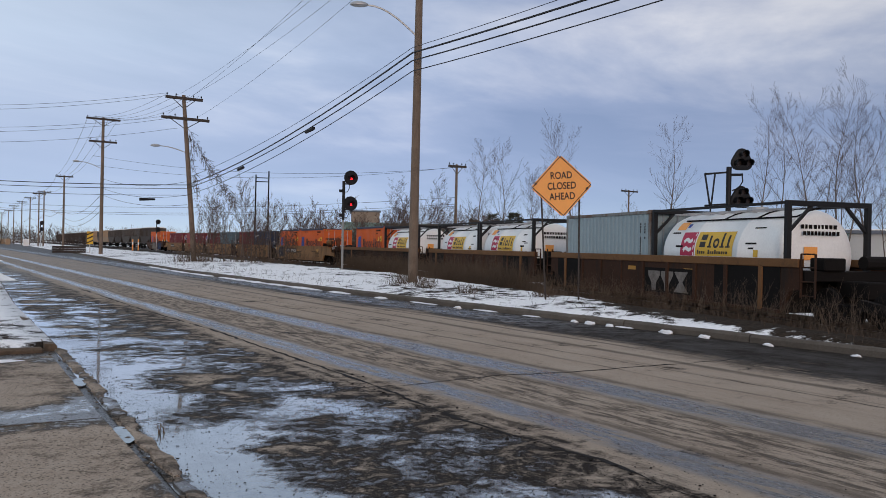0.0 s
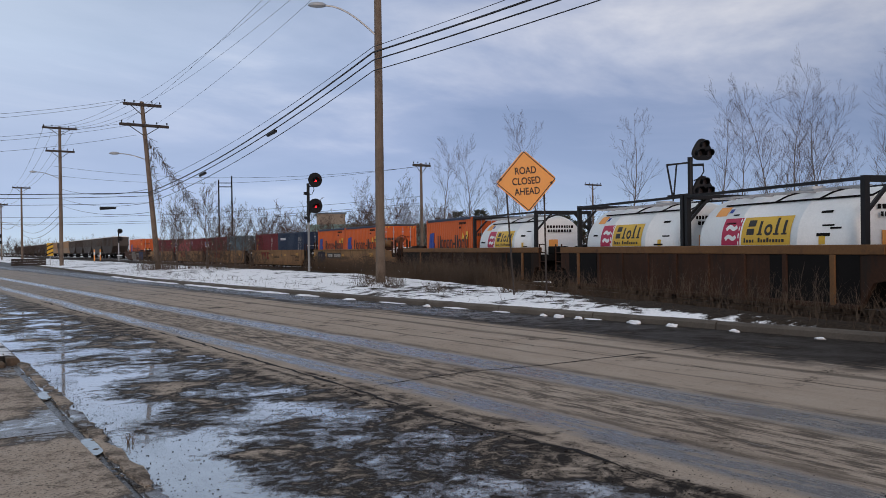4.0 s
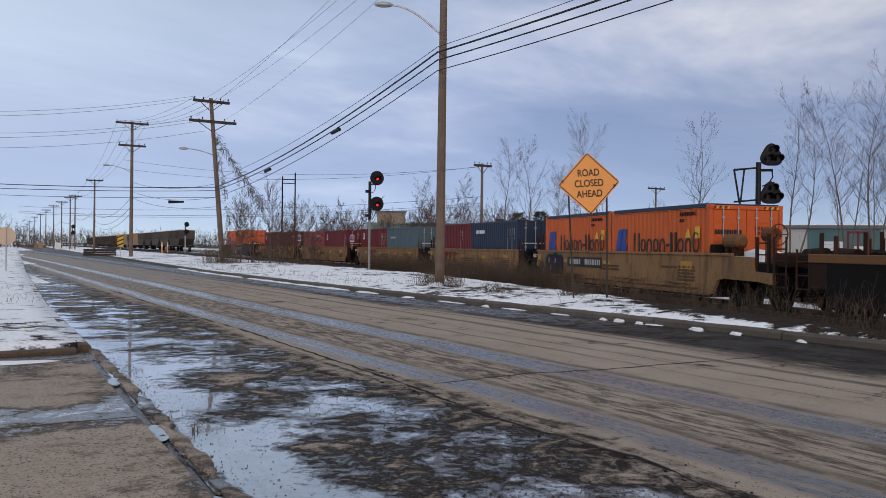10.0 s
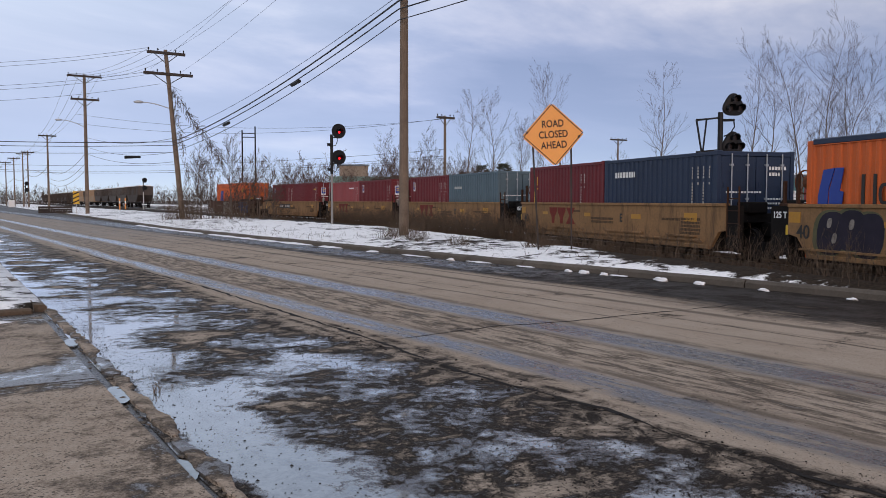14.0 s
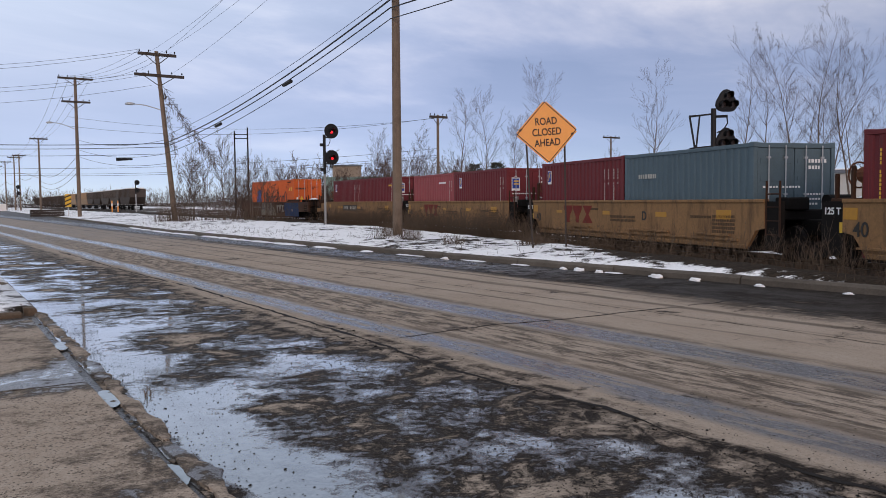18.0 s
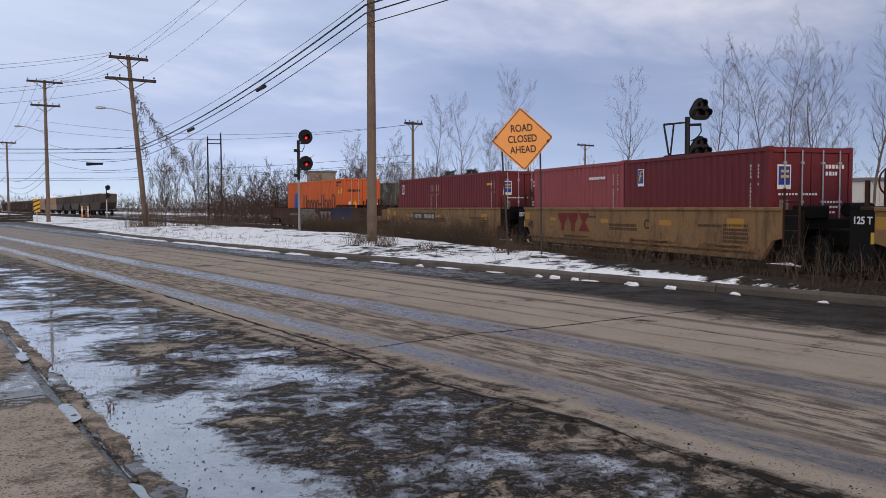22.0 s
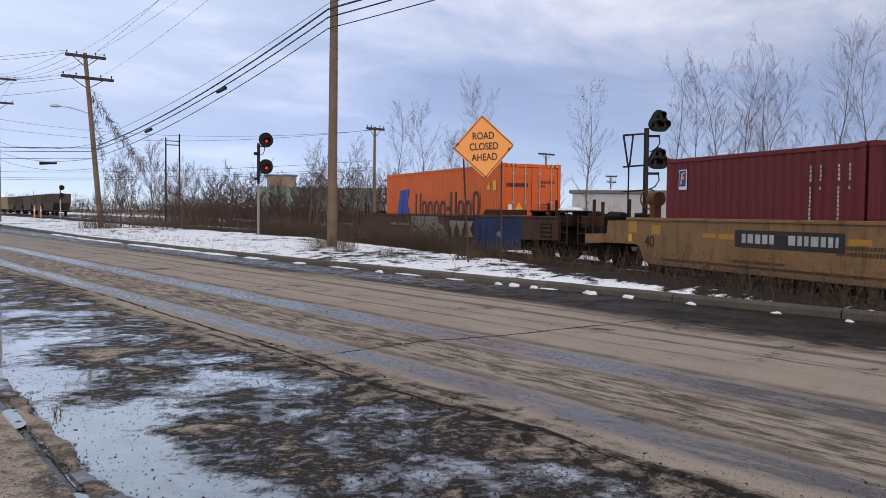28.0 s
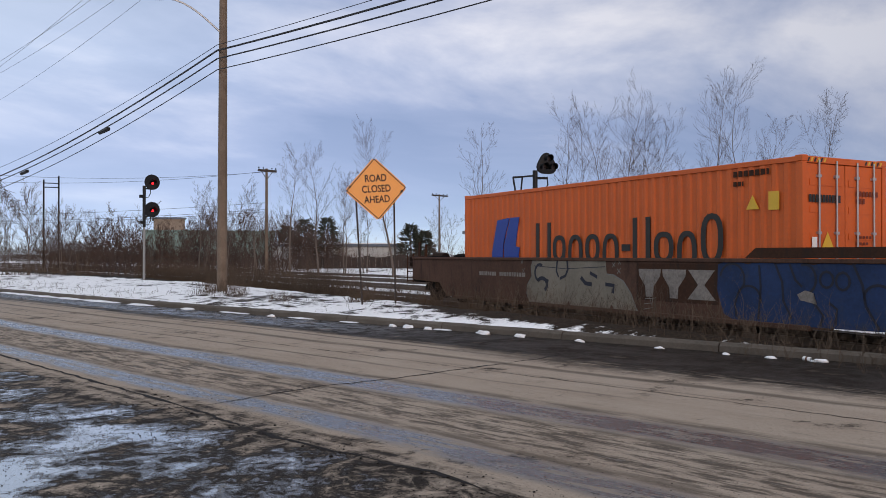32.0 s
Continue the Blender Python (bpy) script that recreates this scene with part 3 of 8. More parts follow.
# ---- ground, road, kerb ----
def build_ground():
    xs = [-2500, -800, -300, -120, -60, -35, -22, -15] + list(np.arange(-12, 2, 0.5)) + [2.0, 3, 5, 8, 11] + [12.2, 12.76, 12.80] + list(np.arange(13.2, 40, 0.4)) + list(np.arange(40, 80, 3.0)) + [90, 110, 150, 220, 400, 900, 2500]
    ys = [-2500, -600, -200, -100, -50, -25] + list(np.arange(-16, 60, 0.5)) + list(np.arange(60, 160, 4.0)) + [180, 220, 300, 420, 700, 1200, 2400, 4000]
    bm = bmesh.new()
    cov = bm.verts.layers.float.new("cover")
    grid = []
    for y in ys:
        row = []
        k, e, c = kerb_x(y), edge_x(y), track_x(y)
        # the rows follow the kerb so that it meets the ground cleanly
        for x in xs:
            xx = x
            if 12 <= x < 40:
                xx = x - 12.8 + k + 0.14
            elif -12 <= x <= 2:
                xx = (x - 1.5 + e - 0.03 if x < 1.6 else e + 0.01) if y > 13 else x
            v = bm.verts.new((xx, y, height(xx, y)))
            g = c - 2.2 - xx
            if xx < e:
                v[cov] = 0.57 - 0.13 * max(0.0, 1 - abs(y - 17) / 2.0) - 0.4 * max(0.0, 1 - (y - 12.9) / 0.5)
            elif xx < c:
                edge = float(np.interp(y, (2, 6, 11, 14, 17, 26, 34), (-0.1, 0.0, 0.2, 1.0, 3.3, 6.0, 9.0)))
                d = xx - k - 0.12
                edge += (0.25 if y < 12 else 0.55) * noise.noise((xx * 0.6, y * 0.8, 2)) + 0.25 * noise.noise((xx * 2, y * 2.3, 5))
                v[cov] = (0.46 if y < 11 else 0.55) - 0.34 * min(1.0, max(0.0, (d - edge) / 0.6))
            else:
                # cover cut beneath the near wagons: darker ground stands in for shade there
                v[cov] = (0.30 if xx - c < 2.7 and y < 13 else 0.58) if xx - c < 24 else 0.42
            row.append(v)
        grid.append(row)
    for a, b in zip(grid[:-1], grid[1:]):
        for k in range(len(a) - 1):
            bm.faces.new((a[k], a[k + 1], b[k + 1], b[k]))
    g = part("ground", bm, M_SNOW, smooth=True)
    tagged(g, "patchy melting snow over dead grass and soil", "ground", kind="structure")


def strip(bm, ys, left, right, z, cols=8):
    grid = []
    for y in ys:
        a, b = left(y), right(y)
        grid.append([bm.verts.new((a + (b - a) * k / cols, y, z)) for k in range(cols + 1)])
    for a, b in zip(grid[:-1], grid[1:]):
        for k in range(cols):
            bm.faces.new((a[k], a[k + 1], b[k + 1], b[k]))


def build_road():
    bm = bmesh.new()
    ys = [-120, -60, -30] + list(np.arange(-20, 70, 1.0)) + [80, 100, 140, 200, 300, 500, 900, 1600, 2500]
    strip(bm, ys, lambda y: edge_x(y) - 0.05, lambda y: kerb_x(y) + 0.02, 0.0, 10)
    road = tagged(part("road", bm, M_ROAD), "worn tan asphalt road, wet with melt water", "road", kind="structure")
    rng = random.Random(4)

    def crack(pts, w, label):
        bm = bmesh.new()
        fine_pts = []
        for (ax, ay), (bx, by) in zip(pts[:-1], pts[1:]):
            n = max(2, int(math.hypot(bx - ax, by - ay) / 0.09))
            for k in range(n):
                f = k / n
                fine_pts.append((ax + (bx - ax) * f, ay + (by - ay) * f))
        rows = []
        for k, (x, y) in enumerate(fine_pts):
            x += noise.noise((x * 3, y * 3, 1)) * 0.05 + rng.uniform(-0.012, 0.012)
            y += noise.noise((x * 3, y * 3, 7)) * 0.05 + rng.uniform(-0.012, 0.012)
            ww = w * max(0.25, 1 + 1.6 * noise.noise((x * 1.7, y * 1.7, 3)))
            dx, dy = pts[-1][0] - pts[0][0], pts[-1][1] - pts[0][1]
            L = math.hypot(dx, dy)
            nx, ny = -dy / L, dx / L
            rows.append((bm.verts.new((x - nx * ww, y - ny * ww, 0.004)), bm.verts.new((x + nx * ww, y + ny * ww, 0.004))))
        for a, b in zip(rows[:-1], rows[1:]):
            bm.faces.new((a[0], a[1], b[1], b[0]))
        part("crack", bm, M_CRACK, road, label)

    crack([(4.52, -2), (4.45, 3.6), (4.57, 4.7), (4.5, 5.7), (4.45, 6.5), (4.63, 8.4), (4.72, 11.3), (4.83, 14.8), (4.75, 19.4), (4.9, 30)], 0.022, "broken lengthwise joint")
    crack([(2.9, 8.5), (3.4, 8.55), (4.94, 8.35), (6.28, 8.49), (7.54, 8.29), (10.3, 8.19), (11.4, 8.3)], 0.017, "fine crack across the lanes")
    crack([(8.8, -4), (8.9, 6), (8.8, 20), (9.0, 40)], 0.008, "fine lengthwise joint")
    crack([(4.9, 19.5), (8, 19.7), (12, 19.4)], 0.010, "fine crack across the lanes")
    crack([(10.6, 2), (10.7, 12), (10.6, 26)], 0.006, "fine lengthwise joint")
    # loose broken pavement beside the joint
    for k in range(30):
        y = 3.4 + k * 0.22
        bm = bmesh.new()
        bmesh.ops.create_icosphere(bm, subdivisions=1, radius=1)
        s = rng.uniform(0.008, 0.022)
        for v in bm.verts:
            v.co = Vector((v.co.x * s * rng.uniform(0.8, 1.3), v.co.y * s, v.co.z * s * 0.5))
        ch = part("pavement_chip", bm, M_CRACK, road)
        ch.location = (4.5 + rng.gauss(0, 0.12), y, 0.006)


def build_grit():
    """Loose dark stones washed over the shoulder."""
    rng = random.Random(14)
    vs, fs = [], []
    for k in range(6500):
        if k % 9:
            x, y = rng.gauss(3.55, 0.75), 2.4 + rng.random() ** 1.2 * 7.5
        else:
            y = 2.4 + rng.random() * 10
            x = edge_x(y) + 0.05 + abs(rng.gauss(0, 0.16))
        if x < edge_x(y) or x > 6:
            continue
        r = rng.uniform(0.003, 0.007) * (1.8 if rng.random() < 0.06 else 1)
        b = len(vs)
        for dx, dy, dz in ((1, 0, 0.3), (0, 1, 0.4), (-1, 0, 0.3), (0, -1, 0.4), (0.1, 0.2, 1.2)):
            vs.append((x + dx * r * rng.uniform(0.7, 1.5), y + dy * r * rng.uniform(0.7, 1.5), max(0.0015, dz * r * rng.uniform(0.6, 1.1))))
        fs += [(b, b + 1, b + 4), (b + 1, b + 2, b + 4), (b + 2, b + 3, b + 4), (b + 3, b, b + 4)]
    me = bpy.data.meshes.new("grit")
    me.from_pydata(vs, [], fs)
    me.materials.append(M_CRACK)
    tagged(new("grit", me), "loose dark grit washed over the wet shoulder", "gravel", kind="stuff")


def build_kerb():
    kerb = new("kerb")
    tagged(kerb, "worn grey concrete kerb with a wet face", "kerb", kind="structure")
    y = -30.0
    rng = random.Random(2)
    while y < 130:
        L = 3.05 if y < 60 else 6.0
        bm = bmesh.new()
        n = 5
        secs = []
        for k in range(n + 1):
            yy = y + 0.012 + (L - 0.024) * k / n
            x = kerb_x(yy)
            d = rng.uniform(-0.006, 0.006)
            prof = ((-0.03, -0.12), (-0.02, 0.10 + d), (0.02, 0.145 + d), (0.16, 0.15 + d), (0.17, -0.12))
            secs.append([bm.verts.new((x + a, yy, b)) for a, b in prof])
        for a, b in zip(secs[:-1], secs[1:]):
            for k in range(4):
                bm.faces.new((a[k], b[k], b[k + 1], a[k + 1]))
        bm.faces.new(secs[0])
        bm.faces.new(list(reversed(secs[-1])))
        bmesh.ops.recalc_face_normals(bm, faces=bm.faces)
        part("kerb_stone", bm, M_CONC, kerb)
        y += L


def build_driveway():
    bm = bmesh.new()
    rng = random.Random(8)
    drive = tagged(new("driveway"), "broken concrete driveway apron, damp with melt water", "driveway", kind="structure")
    # slabs with open joints; their road edge runs with the gutter
    for x0, x1, y0, y1 in ((-9, -3.4, -6, 3.2), (-9, -3.4, 3.23, 12.6), (-3.37, None, -6, 3.2), (-3.37, None, 3.23, 7.9), (-3.37, None, 7.93, 12.5)):
        bm = bmesh.new()
        z = 0.026 + rng.uniform(-0.004, 0.004)
        ra, rb = (x1, x1) if x1 else (edge_x(y0) - 0.13, edge_x(y1) - 0.13)
        vs = [bm.verts.new(p) for p in ((x0, y0, z), (ra, y0, z), (rb, y1, z), (x0, y1, z), (x0, y0, -0.1), (ra, y0, -0.1), (rb, y1, -0.1), (x0, y1, -0.1))]
        for f in ((0, 1, 2, 3), (1, 0, 4, 5), (2, 1, 5, 6), (3, 2, 6, 7), (0, 3, 7, 4)):
            bm.faces.new([vs[k] for k in f])
        bmesh.ops.bevel(bm, geom=[e for e in bm.edges if e.verts[0].co.z > 0 and e.verts[1].co.z > 0], offset=0.015, segments=2, affect="EDGES")
        part("slab", bm, M_SLAB, drive)
    bm = bmesh.new()
    box(bm, -10, 1.9, -8, 13.2, -0.15, -0.006)
    part("gutter_bed", bm, M_SILT, drive)
    # narrow concrete gutter strip beyond the open joint, broken at its edges
    y = 2.2
    while y < 12.7:
        L = rng.uniform(1.2, 3.4)
        n = max(3, int(L / 0.06))
        bm = bmesh.new()
        rows = []
        for k in range(n + 1):
            yy = y + L * k / n
            taper = min(1, k / 2.0, (n - k) / 2.0) * 0.5 + 0.5
            x0 = edge_x(yy) - 0.03 + 0.05 * noise.noise((yy * 2.1, 3, 0)) + 0.03 * noise.noise((yy * 9, 5, 0))
            x1 = edge_x(yy) + 0.11 + 0.08 * noise.noise((yy * 1.7, 7, 0)) + 0.05 * noise.noise((yy * 8, 9, 0))
            xm = (x0 + x1) / 2
            x0, x1 = xm + (x0 - xm) * taper, xm + (x1 - xm) * taper
            z = 0.020 + 0.006 * noise.noise((yy * 3, 1, 0))
            rows.append([bm.verts.new(p) for p in ((x0, yy, -0.02), (x0 + 0.012, yy, z), (xm, yy, z + 0.004), (x1 - 0.02, yy, z - 0.005), (x1, yy, -0.02))])
        for ra, rb in zip(rows[:-1], rows[1:]):
            for k in range(4):
                bm.faces.new((ra[k], ra[k + 1], rb[k + 1], rb[k]))
        bm.faces.new(rows[0]); bm.faces.new(list(reversed(rows[-1])))
        bmesh.ops.recalc_face_normals(bm, faces=bm.faces)
        part("gutter_stone", bm, M_SLAB, drive)
        y += L + rng.uniform(0.02, 0.08)
    # frozen puddles on the joint
    for cx, cy, rx, ry in ((1.560, 7.20, 0.085, 0.33), (1.455, 5.0, 0.07, 0.22), (1.70, 10.1, 0.07, 0.3)):
        bm = bmesh.new()
        bm.faces.new([bm.verts.new((cx + 0.10 * ry * math.sin(q) + rx * math.cos(q) * (1 + 0.45 * noise.noise((math.cos(q) * 3, math.sin(q) * 3, cy))), cy + ry * math.sin(q), 0.014)) for q in np.linspace(0, 2 * math.pi, 25)[:-1]])
        part("ice_patch", bm, M_ICE, drive, "pale frozen puddle")
    # crumbled blocks in the gutter seam
    for k in range(70):
        y = rng.uniform(2.5, 12.8)
        bm = bmesh.new()
        bmesh.ops.create_icosphere(bm, subdivisions=1, radius=1)
        s = rng.uniform(0.006, 0.026)
        for v in bm.verts:
            v.co = Vector((v.co.x * s * rng.uniform(0.7, 1.3), v.co.y * s * rng.uniform(0.8, 1.6), v.co.z * s * 0.45))
        o = part("broken_concrete", bm, M_CONC, drive)
        o.location = (edge_x(y) - 0.05 + rng.gauss(0, 0.05), y, 0.010)


def build_left_kerb():
    kerb = tagged(new("kerb"), "sunken stained concrete kerb beside the snowy verge", "kerb", kind="structure")
    y = 13.25
    rng = random.Random(5)
    while y < 70:
        bm = bmesh.new()
        secs = []
        for k in range(5):
            yy = y + 0.01 + 2.4 * k / 4
            x = edge_x(yy)
            d = rng.uniform(-0.012, 0.012)
            secs.append([bm.verts.new((x + a, yy, b)) for a, b in ((0.02, -0.1), (0.01, 0.06 + d), (-0.03, 0.09 + d), (-0.16, 0.095 + d), (-0.17, -0.1))])
        for a, b in zip(secs[:-1], secs[1:]):
            for k in range(4):
                bm.faces.new((a[k], b[k], b[k + 1], a[k + 1]))
        bm.faces.new(secs[0]); bm.faces.new(list(reversed(secs[-1])))
        bmesh.ops.recalc_face_normals(bm, faces=bm.faces)
        part("kerb_stone", bm, M_KERB2, kerb)
        y += 2.43
    # return of the kerb along the driveway
    for k in range(4):
        bm = bmesh.new()
        box(bm, 1.70 - 1.3 * (k + 1) + 0.02, 1.70 - 1.3 * k, 13.05 - 0.1 * k, 13.22 - 0.1 * k, -0.1, 0.07 - 0.012 * k, bevel=0.03)
        part("kerb_stone", bm, M_KERB2, kerb)


build_ground()
build_left_kerb()
build_road()
build_grit()
build_kerb()
build_driveway()

# ---- rails ----
def build_track(off, s0, s1, ties):
    tr = tagged(new("railway_track"), "rusty steel rails on dark ties in snowy ballast", "railway track", kind="structure")
    bm = bmesh.new()
    rows = []
    for s in np.arange(s0, s1 + 0.1, 3.0):
        x, y, th = track(s, off)
        nx, ny = math.cos(th), -math.sin(th)
        rows.append([bm.verts.new((x + nx * d, y + ny * d, z)) for d, z in ((-2.3, -0.16), (-1.5, RAIL_Z - 0.17), (1.5, RAIL_Z - 0.17), (2.3, -0.16))])
    for a, b in zip(rows[:-1], rows[1:]):
        for k in range(3):
            bm.faces.new((a[k], a[k + 1], b[k + 1], b[k]))
    bal = part("ballast", bm, M_SNOW, tr)
    att = bal.data.attributes.new("cover", "FLOAT", "POINT")
    for k in range(len(att.data)):
        # thinner snow below y 13 darkens the colour under passing wagons, as shade
        att.data[k].value = 0.60 if off else (0.26 if bal.data.vertices[k].co.y < 13 else 0.50)
    for side in (-0.753, 0.753):
        bm = bmesh.new()
        secs = []
        for s in np.arange(s0, s1 + 0.1, 2.0):
            x, y, th = track(s, off)
            nx, ny = math.cos(th), -math.sin(th)
            prof = ((-0.07, -0.17), (-0.07, -0.155), (-0.012, -0.13), (-0.012, -0.04), (-0.036, -0.03), (-0.036, 0), (0.036, 0), (0.036, -0.03), (0.012, -0.04), (0.012, -0.13), (0.07, -0.155), (0.07, -0.17))
            secs.append([bm.verts.new((x + nx * (side + a), y + ny * (side + a), RAIL_Z + z)) for a, z in prof])
        for a, b in zip(secs[:-1], secs[1:]):
            for k in range(11):
                bm.faces.new((a[k], b[k], b[k + 1], a[k + 1]))
        bmesh.ops.recalc_face_normals(bm, faces=bm.faces)
        part("rail", bm, M_RAIL, tr)
    me = None
    for s in np.arange(max(s0, -8), min(s1, ties), 0.56):
        if me is None:
            bm = bmesh.new()
            box(bm, -1.28, 1.28, -0.11, 0.11, -0.16, 0.0, bevel=0.012)
            t = part("tie", bm, M_TIE, tr)
            me = t.data
        else:
            t = new("tie", me)
            t.parent = tr
        x, y, th = track(s, off)
        t.matrix_basis = pose(x, y, RAIL_Z - 0.155, 0, 0, -math.degrees(th))


for off, s0, s1, ties in ((0.0, -130, 200, 40), (4.6, -60, 260, -20), (9.4, -60, 260, -20), (14.4, -20, 260, -20)):
    build_track(off, s0, s1, ties)


# ---- train ----
def bars(parent, material, x0, x1, z0, z1, y, seed, rows=1, name="writing_bar"):
    """Writing that is not lettered: one mesh of short bars on a side at y."""
    rng = random.Random(seed)
    bm = bmesh.new()
    h = (z1 - z0) / rows
    for r in range(rows):
        x = x0
        while x < x1 - 0.02:
            w = min(rng.uniform(0.5, 0.9) * h * 0.75, x1 - x)
            box(bm, x, x + w, y - 0.003, y + 0.004, z0 + r * h + 0.15 * h, z0 + r * h + 0.85 * h)
            x += w + h * 0.22
    return tagged(part(name, bm, material, parent), kind="stuff")


def corrugated(bm, x0, x1, y, depth, z0, z1, n, axis="x"):
    """A pressed steel wall: trapezoid folds, standing upright. Depth is signed."""
    pts = []
    p = (x1 - x0) / n
    for k in range(n):
        a = x0 + k * p
        pts += [(a, y), (a + p * 0.30, y), (a + p * 0.45, y + depth), (a + p * 0.85, y + depth)]
    pts.append((x1, y))
    prev = None
    for a, b in pts:
        co = (a, b) if axis == "x" else (b, a)
        cur = (bm.verts.new((*co, z0)), bm.verts.new((*co, z1)))
        if prev:
            bm.faces.new((prev[0], cur[0], cur[1], prev[1]))
        prev = cur


def container(parent, xc, length, h, z, paint, trim=None, roof=None):
    """A steel box container under a wagon: side walls, frame posts, doors facing forward with locking bars."""
    trim = trim or paint
    W = 1.219
    half = length / 2
    body = new("container")
    body.parent = parent
    body.matrix_basis = pose(xc, 0, z)
    for sgn in (-1, 1):
        bm = bmesh.new()
        corrugated(bm, -half + 0.14, half - 0.14, sgn * (W - 0.012), -sgn * 0.03, 0.16, h - 0.11, int(length / 0.275))
        part("side_wall", bm, paint, body)
    bm = bmesh.new()
    corrugated(bm, -W + 0.12, W - 0.12, -half + 0.02, 0.04, 0.16, h - 0.11, 9, axis="y")
    part("end_wall", bm, paint, body)
    bm = bmesh.new()
    box(bm, -half + 0.05, half - 0.05, -W + 0.03, W - 0.03, h - 0.05, h - 0.03)
    part("roof", bm, roof or paint, body)
    if roof:
        bm = bmesh.new()
        box(bm, -half + 0.18, half - 0.18, -W - 0.012, W + 0.012, h - 0.10, h + 0.035, bevel=0.02)
        part("tarpaulin", bm, roof, body, "dark tarpaulin cover over the open top")
    for sx in (-1, 1):
        for sy in (-1, 1):
            bm = bmesh.new()
            a, b = sx * half, sy * W
            box(bm, min(a, a - sx * 0.15), max(a, a - sx * 0.15), min(b, b - sy * 0.12), max(b, b - sy * 0.12), 0.0, h - 0.12, bevel=0.01)
            part("corner_post", bm, trim, body)
    for sy in (-1, 1):
        b = sy * W
        for z0, z1 in ((h - 0.12, h - 0.02), (0.02, 0.17)):
            bm = bmesh.new()
            box(bm, -half + 0.15, half - 0.15, min(b, b - sy * 0.06), max(b, b - sy * 0.06), z0, z1, bevel=0.008)
            part("side_rail", bm, trim, body)
    for sx in (-1, 1):
        bm = bmesh.new()
        a = sx * half
        box(bm, min(a, a - sx * 0.08), max(a, a - sx * 0.08), -W + 0.12, W - 0.12, h - 0.14, h - 0.02, bevel=0.008)
        part("header", bm, trim, body)
    for sx in (-1, 1):
        for sy in (-1, 1):
            bm = bmesh.new()
            a, b = sx * half, sy * W
            box(bm, min(a + sx * 0.004, a - sx * 0.17), max(a + sx * 0.004, a - sx * 0.17), min(b + sy * 0.004, b - sy * 0.15), max(b + sy * 0.004, b - sy * 0.15), h - 0.12, h, bevel=0.012)
            part("corner_casting", bm, trim, body)
    for sy in (-1, 1):
        bm = bmesh.new()
        y0, y1 = sorted((sy * 0.01, sy * (W - 0.13)))
        box(bm, half - 0.06, half - 0.02, y0, y1, 0.15, h - 0.15, bevel=0.008)
        for k in range(5):
            zz = 0.35 + k * (h - 0.7) / 4.4
            box(bm, half - 0.03, half - 0.008, y0 + 0.08, y1 - 0.08, zz, zz + 0.12)
        door = part("door", bm, paint, body)
        for f in (0.28, 0.74):
            bm = bmesh.new()
            yy = y0 + (y1 - y0) * f
            tube(bm, (half + 0.02, yy, 0.1), (half + 0.02, yy, h - 0.08), 0.018, seg=6)
            for zz in (0.5, h * 0.5, h - 0.4):
                box(bm, half - 0.02, half + 0.035, yy - 0.05, yy + 0.05, zz, zz + 0.05)
            part("lock_rod", bm, M_STEEL, door)
    return body


